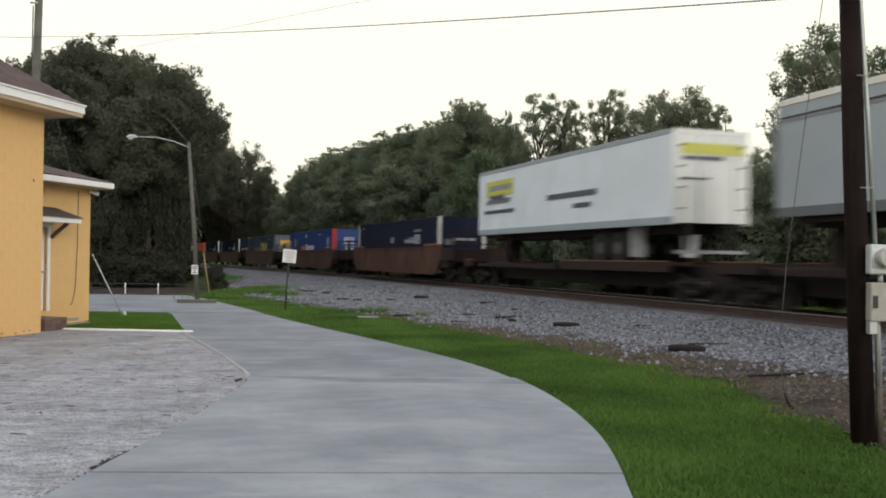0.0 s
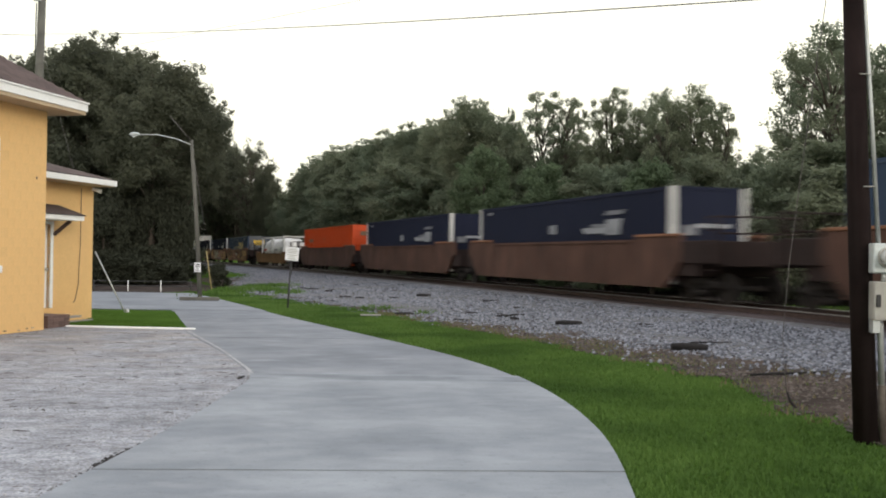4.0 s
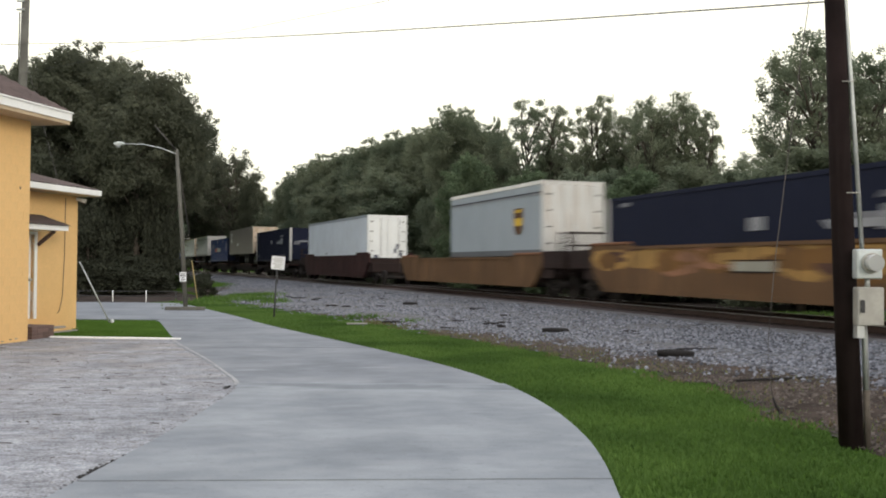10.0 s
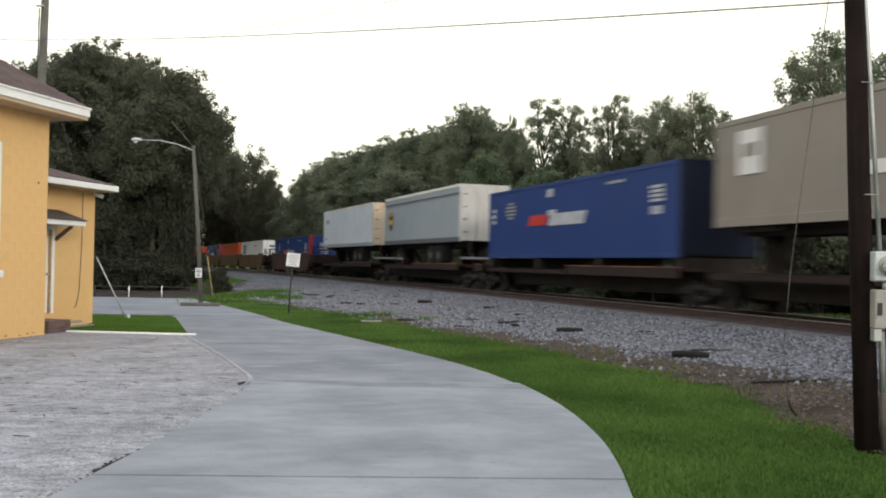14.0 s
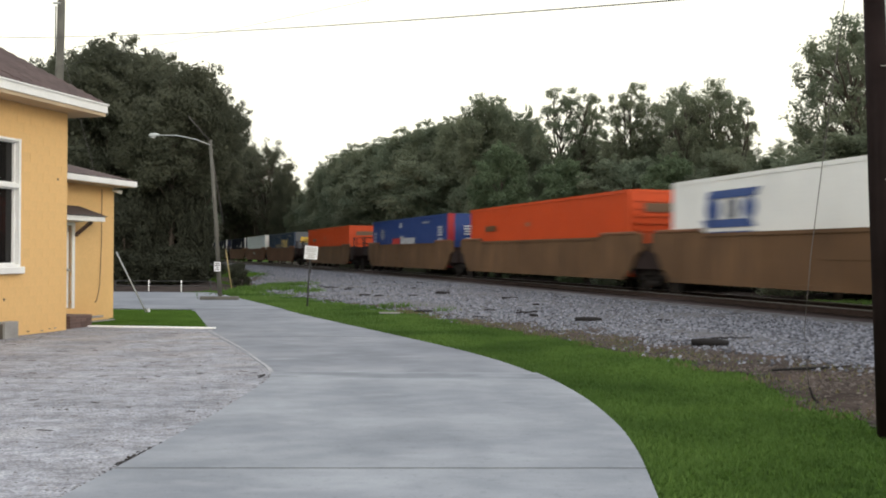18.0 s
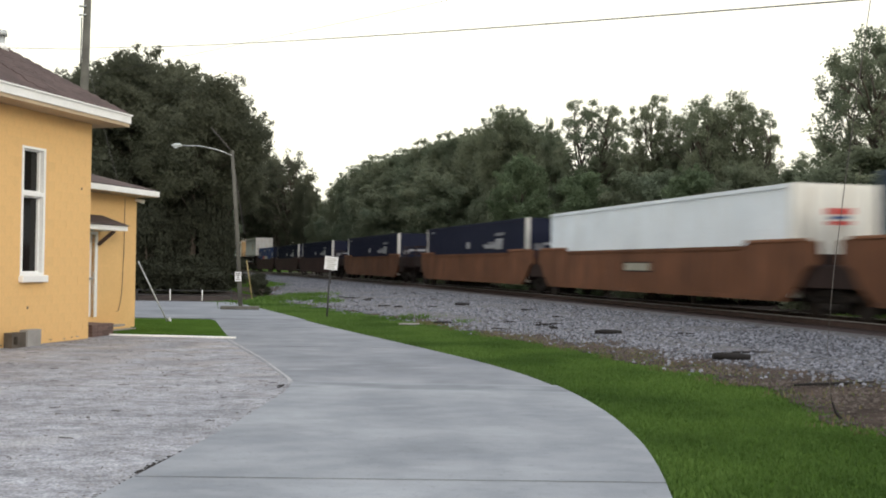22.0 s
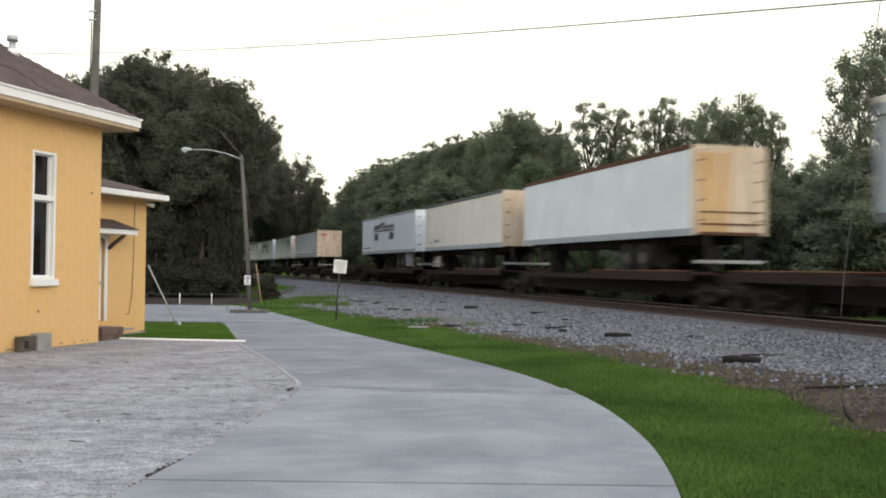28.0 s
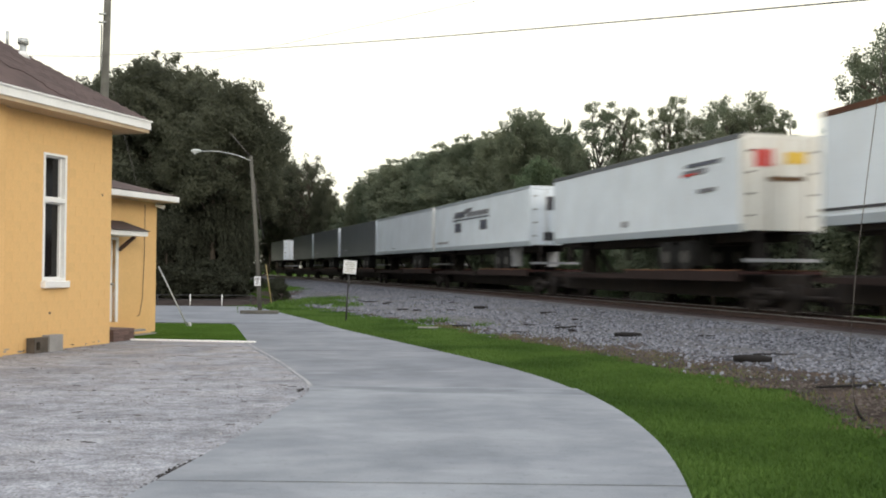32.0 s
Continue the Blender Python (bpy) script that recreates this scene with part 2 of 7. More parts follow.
M_POLEDARK = surface("creosoted_pole", (0.0165, 0.0112, 0.011), 0.85, var=0.35, scale=2, fine=14, bump=0.5, deep=0.01, stain=(0.03, 0.024, 0.023), amount=0.4, streak=(3.0, (4, 4, 0.3)), spec=0.06)
M_POLEGREY = surface("weathered_pole", (0.115, 0.112, 0.098), 0.9, var=0.25, scale=2, fine=16, bump=0.4, deep=0.01, streak=(3.0, (4, 4, 0.3)), stain=(0.09, 0.08, 0.07), amount=0.6)
M_GALV = surface("galvanised", (0.48, 0.50, 0.50), 0.5, 0.5, var=0.12, scale=4)
M_BOXGREY = surface("grey_enclosure", (0.38, 0.37, 0.34), 0.6, 0.2, var=0.15, scale=4, stain=(0.25, 0.22, 0.18), amount=0.4)
M_METERBOX = surface("pale_meter_box", (0.50, 0.54, 0.54), 0.5, 0.2, var=0.1, scale=4)
M_WIRE = surface("black_wire", (0.03, 0.03, 0.03), 0.6)
M_STRAND = surface("steel_strand", (0.11, 0.1, 0.095), 0.6, 0.4)
M_SIGNWHITE = surface("sign_white", (0.78, 0.79, 0.82), 0.5, var=0.05)
M_INK = surface("sign_ink", (0.06, 0.06, 0.07), 0.6)
M_BLACKPOST = surface("black_post", (0.03, 0.03, 0.032), 0.6)
M_YELLOWPIPE = surface("faded_yellow", (0.36, 0.28, 0.12), 0.6, var=0.2)
M_DARKGLASS, _t, _b = nodes_of("dark_window_glass", 0.08, 0)
_b.inputs["Base Color"].default_value = (0.012, 0.011, 0.011, 1)
_b.inputs["Specular IOR Level"].default_value = 0.3
M_LENS, _t, _b = nodes_of("clear_glass", 0.05, 0)
_b.inputs["Base Color"].default_value = (0.8, 0.82, 0.82, 1)
_b.inputs["Transmission Weight"].default_value = 0.6


# ---- mesh helpers ----
def box(bm, x0, x1, y0, y1, z0, z1):
    v = [bm.verts.new((x, y, z)) for z in (z0, z1) for y in (y0, y1) for x in (x0, x1)]
    for a in ((0, 2, 3, 1), (4, 5, 7, 6), (0, 1, 5, 4), (2, 6, 7, 3), (0, 4, 6, 2), (1, 3, 7, 5)):
        bm.faces.new([v[i] for i in a])
    return v


def soft_box(bm, x0, x1, y0, y1, z0, z1, r=0.01):
    v = box(bm, x0, x1, y0, y1, z0, z1)
    es = list({e for q in v for e in q.link_edges})
    bmesh.ops.bevel(bm, geom=es, offset=r, segments=1, affect="EDGES", profile=0.5)


def tube(bm, a, b, r0, r1=None, n=10, caps=True):
    a, b = Vector(a), Vector(b)
    r1 = r0 if r1 is None else r1
    q = (b - a).to_track_quat("Z", "Y").to_matrix()
    rings = []
    for c, r in ((a, r0), (b, r1)):
        rings.append([bm.verts.new(c + q @ Vector((r * math.cos(2 * math.pi * i / n), r * math.sin(2 * math.pi * i / n), 0))) for i in range(n)])
    for i in range(n):
        f = bm.faces.new((rings[0][i], rings[0][(i + 1) % n], rings[1][(i + 1) % n], rings[1][i]))
        f.smooth = True
    if caps:
        bm.faces.new(rings[0][::-1])
        bm.faces.new(rings[1])


def chain(bm, pts, radii, n=8):
    """A bent tapered tube through the points."""
    rings = []
    for i, p in enumerate(pts):
        d = Vector(pts[min(i + 1, len(pts) - 1)]) - Vector(pts[max(i - 1, 0)])
        q = d.to_track_quat("Z", "Y").to_matrix()
        rings.append([bm.verts.new(Vector(p) + q @ Vector((radii[i] * math.cos(2 * math.pi * k / n), radii[i] * math.sin(2 * math.pi * k / n), 0))) for k in range(n)])
    for r, s in zip(rings, rings[1:]):
        for k in range(n):
            bm.faces.new((r[k], r[(k + 1) % n], s[(k + 1) % n], s[k])).smooth = True
    bm.faces.new(rings[0][::-1])
    bm.faces.new(rings[-1])


def prism(bm, outline, z0, z1):
    """A flat plate of any outline (counter-clockwise from above)."""
    lo, hi = [bm.verts.new((x, y, z0)) for x, y in outline], [bm.verts.new((x, y, z1)) for x, y in outline]
    bm.faces.new(hi)
    bm.faces.new(lo[::-1])
    for i in range(len(outline)):
        j = (i + 1) % len(outline)
        bm.faces.new((lo[i], lo[j], hi[j], hi[i]))


def mesh_of(name, bm, material):
    me = bpy.data.meshes.new(name)
    bmesh.ops.recalc_face_normals(bm, faces=bm.faces)
    bm.to_mesh(me)
    bm.free()
    me.materials.append(material)
    return me


def part(name, bm, material, parent=None, label="", at=None):
    me = bm if isinstance(bm, bpy.types.Mesh) else mesh_of(name, bm, material)
    ob = new(name, me)
    if parent is not None:
        ob.parent = parent
    if at is not None:
        ob.matrix_basis = at
    if label:
        ob["label"] = label
    return ob


def thing(name, label, category, at=None, group="", kind=""):
    ob = new(name)
    if at is not None:
        ob.matrix_basis = at
    return tagged(ob, label, category, group, kind)


def one(fn, *args, **kw):
    bm = bmesh.new()
    fn(bm, *args, **kw)
    return bm


def sheet_of(name, verts, faces, material):
    me = bpy.data.meshes.new(name)
    me.from_pydata([tuple(v) for v in verts], [], faces)
    me.materials.append(material)
    me.update()
    return me


# ---- the track: a gentle curve; s counts metres away from the camera ----
RAIL_Z = 0.56
CAR_Z = 0.654
_s = np.arange(-900, 1100, 0.5)
_q = np.clip(_s, -30, 110) / 100
_k = np.where(_s < -60, 0.0, 0.002547 - 0.003968 * _q - 0.000215 * _q**2 + 0.001565 * _q**3)
_h = np.cumsum(_k) * 0.5
_h += 0.2733 - np.interp(0, _s, _h)
_x, _y = np.cumsum(-np.sin(_h)) * 0.5, np.cumsum(np.cos(_h)) * 0.5
_x += 11.573 - np.interp(0, _s, _x)
_y += 15.0 - np.interp(0, _s, _y)


def track(s, side=0.0):
    """Place and heading (radians) at s; side: metres towards the camera's side."""
    x, y, h = (float(np.interp(s, _s, a)) for a in (_x, _y, _h))
    return x - math.cos(h) * side, y - math.sin(h) * side, h


def off_track(x, y):
    """Signed distance from the centre line, positive on the camera's side, and s."""
    i = int(np.argmin((_x[1500:2400] - x) ** 2 + (_y[1500:2400] - y) ** 2)) + 1500
    return -(x - _x[i]) * math.cos(_h[i]) - (y - _y[i]) * math.sin(_h[i]), _s[i]


def bed(u):
    """Height of the ballast at u metres from the centre line, on the camera's side when positive."""
    if u >= 0:
        return float(np.interp(u, (0, 1.45, 1.8, 2.2, 7.6), (0.37, 0.37, 0.29, 0.262, 0.0)))
    return 0.38 if u > -2.0 else max(0.0, 0.38 * (1 - (-u - 2.0) / 2.2))


# ---- ground, lot, driveway ----
RIGHT = ((-14, 2, 6.9, 8.44, 9.96, 11.6, 12.85, 14.1, 15.8, 17.45, 20.2, 23.1, 26.1, 30.1, 31.8, 38.6, 44), (-2.0, 0.95, 1.42, 1.58, 1.58, 1.45, 1.24, 0.98, 0.45, -0.22, -1.5, -2.88, -4.3, -6.05, -6.8, -9.9, -12.6))


LEFT = ((-14, 2, 6.7, 9.9, 11.7, 13.4, 15.0, 16.8, 21.0, 28.7), (-7.5, -2.95, -2.83, -2.66, -2.66, -2.66, -3.3, -3.98, -5.78, -8.42))


GRID = np.arange(-20, 50, 0.1)


def eased(line):
    """The edge line with its corners rounded off."""
    return np.mean([np.interp(GRID + d, *line) for d in np.linspace(-0.9, 0.9, 9)], axis=0)


RIGHT_EASED, LEFT_EASED = eased(RIGHT), eased(LEFT)


def road_right(y):
    return float(np.interp(y, GRID, RIGHT_EASED))


def road_left(y):
    return float(np.interp(y, GRID, LEFT_EASED))


tagged(part("ground", one(prism, [(-1500, -900), (1500, -900), (1500, 2500), (-1500, 2500)], -0.5, -0.02), M_GROUND), "wide grassy ground reaching to the horizon", "ground", kind="structure")

lot_edge = [(road_left(y) + 0.3, y) for y in np.arange(-14, 21.6, 1.2)]
tagged(part("gravel_lot", one(prism, lot_edge + [(-5.85, 21.45), (-9.2, 21.9), (-40, 29), (-40, -14)], -0.2, 0.0), M_LOT), "packed pale gravel lot beside the yellow building", "gravel lot", kind="structure")

driveway = thing("driveway", "worn grey concrete driveway with crosswise joints, curving away", "driveway", kind="structure")
stations = (-14.0, -10.7, -4.6, 1.4, 7.5, 13.6, 19.7, 25.6, 29.2)
for a, b in zip(stations, stations[1:]):
    ys = np.linspace(a + 0.024, b - 0.024, 21)
    rim = [(road_right(y), y + 0.045 * road_right(y)) for y in ys] + [(road_left(y), y + 0.045 * road_left(y)) for y in ys[::-1]]
    old = a > 13
    part("slab", one(prism, rim, -0.15, 0.004 if old else 0.03), M_OLD if old else M_CONCRETE, driveway, "older darker stained concrete" if old else "")
far_lot = [(road_right(y), y) for y in (29.0, 32.0, 36.3, 39.0, 41.2)] + [(-13.5, 41.4), (-30, 41.8), (-42, 42.0), (-40, 29.5), (-8.5, 28.9)]
tagged(part("pavement", one(prism, far_lot, -0.15, 0.002), M_OLD), "grey paved parking area behind the building", "pavement", kind="structure")

floor_edge = [(-13.0, 41.45), (-11.4, 44.5), (-12.2, 50.0), (-18.0, 62.0), (-30.0, 95.0), (-75.0, 95.0), (-75.0, 42.0)]
tagged(part("forest_floor", one(prism, floor_edge, -0.2, -0.012), M_CHAR_EARTH), "bare earth and leaf mould under the trees, darkened for their shade", "forest floor", kind="structure")

shade_edge = [track(a, -4.0)[:2] for a in range(16, 200, 8)] + [track(a, -70.0)[:2] for a in range(192, 8, -16)]
tagged(part("forest_floor", one(prism, shade_edge[::-1], -0.2, -0.012), M_CHAR_EARTH), "leaf mould under the trees across the track, darkened for their shade", "forest floor", kind="structure")

apron = []
for y in np.arange(13.4, 21.3, 0.35):
    apron.append((road_left(y) - 0.02 - 0.24 * abs(noise.noise((y * 2.9, 3, 0))), y))
apron = [(road_left(y) + 0.02, y) for y in np.arange(13.4, 21.3, 0.35)] + apron[::-1]
tagged(part("apron", one(prism, apron, -0.05, 0.006), M_APRON), "pale crumbled concrete strip between gravel and driveway", "concrete strip", kind="structure")

# crumbled edge pieces and black bits where slab and gravel meet
rng = random.Random(4)


def scatter(name, places, material, size, squash=0.6, verts=6):
    """Many small faceted stones joined into one mesh."""
    base = [(1, 0), (0.3, 0.95), (-0.8, 0.6), (-0.8, -0.6), (0.3, -0.95)]
    vs, fs = [], []
    for x, y, z in places:
        r, a = size * (0.5 + rng.random() ** 2 * 1.1), rng.random() * 6.283
        ca, sa, tilt, lean = math.cos(a), math.sin(a), rng.uniform(-0.45, 0.45), rng.uniform(-0.3, 0.3)
        high, n = r * squash * rng.uniform(0.7, 1.3), len(vs)
        ks = [r * rng.uniform(0.75, 1.2) for _ in base]
        for lift, shrink in ((0.0, 1.0), (high, 0.6)):
            for (bx, by), k in zip(base, ks):
                q = k * shrink
                vs.append((x + q * (ca * bx - sa * by) + lift * lean, y + q * (sa * bx + ca * by), z + lift + k * tilt * bx * 0.7))
        fs += [(n + i, n + (i + 1) % 5, n + 5 + (i + 1) % 5, n + 5 + i) for i in range(5)]
        fs.append((n + 5, n + 6, n + 7, n + 8, n + 9))
    return sheet_of(name, vs, fs, material)


pts = []
for _ in range(9000):
    y = 3 + 19 * rng.random() ** 1.3
    x = road_left(y) - 0.05 - (10 * rng.random() ** 1.6)
    if (x + 8.97) * 0.972 - (y - 20.77) * 0.233 > 0.1:
        pts.append((x, y, 0.0))
lit = []
for _ in range(170):
    y = 5 + 17 * rng.random() ** 0.8
    x = road_left(y) - 0.3 - 7 * rng.random()
    if rng.random() < 0.25:
        y = rng.uniform(18, 20.9)
        x = -9.0 + (y - 20.77) * 0.24 + 0.15 + rng.random() ** 2 * 2.0
    n, a = rng.randint(3, 14), rng.uniform(-0.4, 0.4)
    for _ in range(n):
        dx, dy = rng.gauss(0, 0.16), rng.gauss(0, 0.07)
        qx, qy = x + dx * math.cos(a) - dy * math.sin(a), y + dx * math.sin(a) + dy
        if qx < road_left(qy) - 0.05:
            lit.append((qx, qy, 0.002))
bark_vs, bark_fs = [], []
for _ in range(110):
    y = 8 + 13 * rng.random() ** 0.7
    x = road_left(y) - 0.25 - 8 * rng.random() ** 1.2
    if (x + 8.97) * 0.972 - (y - 20.77) * 0.233 < 0.15:
        continue
    a, ln, wd, n = rng.uniform(-0.9, 0.9), rng.uniform(0.02, 0.1), rng.uniform(0.01, 0.028), len(bark_vs)
    for dz in (0.001, 0.005):
        for p, q in ((-1, -0.4), (-0.3, -1), (0.9, -0.6), (1, 0.4), (0.2, 1), (-0.8, 0.7)):
            p, q = p * ln * rng.uniform(0.8, 1.1), q * wd * rng.uniform(0.7, 1.2)
            bark_vs.append((x + p * math.cos(a) - q * math.sin(a), y + p * math.sin(a) + q * math.cos(a), dz))
    bark_fs.append(tuple(n + 6 + k for k in range(6)))
    bark_fs += [(n + k, n + (k + 1) % 6, n + 6 + (k + 1) % 6, n + 6 + k) for k in range(6)]
tagged(new("bark_debris", sheet_of("bark_debris", bark_vs, bark_fs, M_LITTER)), "flat dark scraps of bark and leaves on the gravel", "bark debris", kind="stuff")
# black bits give the dark of two hollows in the broken edge
crumbs = []
for _ in range(160):
    q = rng.gauss(0, 0.2)
    crumbs.append((road_left(7.9 + q) - 0.02 - abs(rng.gauss(0, 0.035)), 7.9 + q * 1.1, 0.0))
    if _ % 3 == 0:
        crumbs.append((-2.86 - abs(rng.gauss(0, 0.025)), 13.2 + rng.gauss(0, 0.1), 0.0))
tagged(new("edge_crumbs", scatter("edge_crumbs", crumbs, M_CHAR, 0.02, 0.25)), "black bits standing in for dark holes in the driveway's broken edge", "crumbs", kind="stuff")
for _ in range(90):
    y = rng.uniform(5.5, 13.4)
    lit.append((road_left(y) - abs(rng.gauss(0, 0.05)), y, 0.002))
tagged(new("leaf_litter", scatter("leaf_litter", lit, M_LITTER, 0.013, 0.15)), "dark leaf litter and crumbs strewn over the gravel", "leaf litter", kind="stuff")
tagged(new("lot_pebbles", scatter("lot_pebbles", pts, M_PEBBLE, 0.011, 0.4)), "loose pale pebbles on the gravel lot", "pebbles", kind="stuff")

# ---- railway: ballast mound, ties, rails ----
def grass_edge(s):
    """Where the lawn ends and bare dirt begins, metres from the centre line."""
    return float(np.interp(s, (-14, -3.5, -1.5, 1, 4, 8, 10.5, 14.5, 19, 23, 28.5, 33, 60), (9.9, 8.7, 8.3, 7.5, 7.8, 8.0, 8.5, 8.7, 9.1, 10.0, 10.8, 11.6, 11.8)))


def stone_edge(s):
    """Where the packed ballast ends."""
    return float(np.interp(s, (-14, 0, 1, 2.5, 4, 6.5, 9.5, 12, 14.5, 19, 23, 28.5, 33, 45, 60, 70), (4.6, 5.0, 5.6, 6.5, 6.5, 6.6, 7.0, 7.7, 8.3, 8.8, 9.7, 10.5, 11.2, 10.6, 7.6, 5.6)))


def dirt_edge(s):
    return grass_edge(s) + 0.5 * noise.noise((s * 0.9, 2.0, 0)) + 0.25 * noise.noise((s * 3.1, 7.0, 0))


vs, fs = [], []
rows_s = list(np.arange(-16, 60, 0.35))
for i, s in enumerate(rows_s):
    for k in range(9):
        f = k / 8
        g = dirt_edge(s)
        u0 = stone_edge(s) - 1.2
        u = u0 + (g - u0) * f
        x, y, _ = track(s, u)
        z = bed(u) + 0.03 * noise.noise((x * 1.3, y * 1.3, 4)) + 0.006
        vs.append((x, y, z - 0.06 if k == 0 else (max(z, -0.01) if k < 8 else -0.03)))
    if i:
        n, m = i * 9, (i - 1) * 9
        fs += [(m + k, m + k + 1, n + k + 1, n + k) for k in range(8)]
tagged(new("dirt_verge", sheet_of("dirt_verge", vs, fs, M_DIRT)), "strip of bare brown dirt at the ballast's foot", "dirt", kind="structure")
us = (-4.6, -4.2, -3.2, -2.0, -1.45, 1.45, 2.0, 3.0, 3.6, 5.0, 5.3, 5.6)
vs, fs = [], []
stops = list(np.arange(-880, -60, 40)) + list(np.arange(-60, 200, 2.0)) + list(np.arange(200, 1080, 40))
for i, s in enumerate(stops):
    foot = stone_edge(s)
    for u in us[:-3] + (4.0 + (foot - 4.0) * 0.5, foot - 0.45, foot - 0.2):
        x, y, _ = track(s, u)
        wob = 0.05 * noise.noise((x * 0.7, y * 0.7, 0)) if abs(u) > 2.5 else 0.0
        vs.append((x, y, bed(u) + wob + 0.015 - (0.12 if u < -4.1 or u > foot - 0.3 else 0.0)))
    if i:
        n, m = i * len(us), (i - 1) * len(us)
        fs += [(m + k, m + k + 1, n + k + 1, n + k) for k in range(len(us) - 1)]
tagged(new("ballast_bed", sheet_of("ballast_bed", vs, fs, M_BALLAST)), "sloping mound of grey crushed-stone ballast under the track", "ballast", kind="structure")

vs, fs = [], []
for i, s in enumerate(stops):
    for u in (-1.6, -1.2, -0.4, 1.45, 1.8, 2.05):
        x, y, _ = track(s, u)
        vs.append((x, y, bed(u) + (0.022 if -1.5 < u < 2.0 else -0.03)))
    if i:
        n, m = i * 6, (i - 1) * 6
        fs += [(m + k, m + k + 1, n + k + 1, n + k) for k in range(5)]
tagged(new("fouled_ballast", sheet_of("fouled_ballast", vs, fs, M_FOUL)), "rust-brown dirty ballast at the rails, darkened for the train's shade", "ballast", kind="structure")

pts = []
for _ in range(150000):
    s = -8 + 115 * rng.random() ** 2.0
    u = 1.72 + 0.12 * rng.random() + (stone_edge(s) - 0.5) * rng.random()
    x, y, _ = track(s, u)
    over = u - stone_edge(s) - 1.1 * noise.noise((x * 0.8, y * 0.8, 3))
    if over > 0 and rng.random() > 0.2 * math.exp(-2.2 * over):
        continue
    pts.append((x, y, max(0.0, bed(u)) + 0.006))
tagged(new("ballast_stones", scatter("ballast_stones", pts, M_STONE, 0.032, 0.75)), "loose grey ballast stones along the track", "ballast stones", kind="stuff")

pts, bits = [], []
for _ in range(30000):
    s = -12 + 34 * rng.random()
    u = stone_edge(s) - 0.6 + rng.random() * (dirt_edge(s) - stone_edge(s) + 0.5)
    x, y, _ = track(s, u)
    if noise.noise((x * 1.1, y * 1.1, 6)) + rng.uniform(-0.3, 0.3) > 0.0:
        pts.append((x, y, max(0.0, bed(u)) + 0.002))
    elif rng.random() < 0.5:
        bits.append((x, y, max(0.0, bed(u)) + 0.004))
tagged(new("dirt_stones", scatter("dirt_stones", pts, M_GRIT, 0.026, 0.6)), "dirty loose stones lying in the dirt", "stones", kind="stuff")
tagged(new("dirt_litter", scatter("dirt_litter", bits, M_LITTER, 0.03, 0.2)), "dark twigs and dead leaves on the dirt", "leaf litter", kind="stuff")

railway = thing("railway_track", "single railway track, rusty steel rails on tarred ties", "railway track", kind="structure")
RAIL_PROFILE = ((-0.07, 0), (0.07, 0), (0.07, 0.012), (0.012, 0.03), (0.012, 0.135), (0.036, 0.15), (0.036, 0.178), (-0.036, 0.178), (-0.036, 0.15), (-0.012, 0.135), (-0.012, 0.03), (-0.07, 0.012))
rail_stops = list(np.arange(-880, -60, 60)) + list(np.arange(-60, 180, 3.0)) + list(np.arange(180, 1080, 60))
for side in (0.7535, -0.7535):
    vs, fs = [], []
    for i, s in enumerate(rail_stops):
        for a, z in RAIL_PROFILE:
            x, y, _ = track(s, side + a)
            vs.append((x, y, RAIL_Z - 0.18 + z))
        if i:
            n, m, c = i * 12, (i - 1) * 12, 12
            fs += [(m + k, m + (k + 1) % c, n + (k + 1) % c, n + k) for k in range(c)]
    rail = part("rail", sheet_of("rail", vs, fs, M_RAIL), None, railway)
    vs, fs = [], []
    for i, s in enumerate(rail_stops):
        for a, dz in ((-0.0375, -0.02), (-0.0375, 0.001), (0.0375, 0.001), (0.0375, -0.02)):
            x, y, _ = track(s, side + a)
            vs.append((x, y, RAIL_Z + dz))
        if i:
            fs += [(4 * i - 4 + k, 4 * i - 3 + k, 4 * i + 1 + k, 4 * i + k) for k in range(3)]
    part("running_surface", sheet_of("running_surface", vs, fs, M_RAILTOP), None, rail, "worn bright rail head")
tie_mesh = mesh_of("tie", one(soft_box, -1.3, 1.3, -0.115, 0.115, -0.18, 0.0, 0.015), M_TIE)
for i in range(280):
    s = -12 + i * 0.53
    x, y, h = track(s)
    part("tie", tie_mesh, None, railway, at=Matrix.Translation((x, y, RAIL_Z - 0.182)) @ pose(0, 0, 0, 0, 0, math.degrees(h) + rng.uniform(-1, 1)))

# old ties and debris dumped on the ballast
def log_thing(px, py, length, r, turn, label):
    u, _ = off_track(px, py)
    t = thing("old_tie", label, "old tie", pose(px, py, bed(u) + 0.015, 2, 0, turn))
    bm = bmesh.new()
    chain(bm, [(-length / 2, 0, r), (-length / 5, 0.02, r * 1.05), (length / 4, -0.015, r), (length / 2, 0.02, r * 0.9)], [r * 0.8, r, r * 0.95, r * 0.7], 7)
    part("timber", bm, M_CHAR, t)


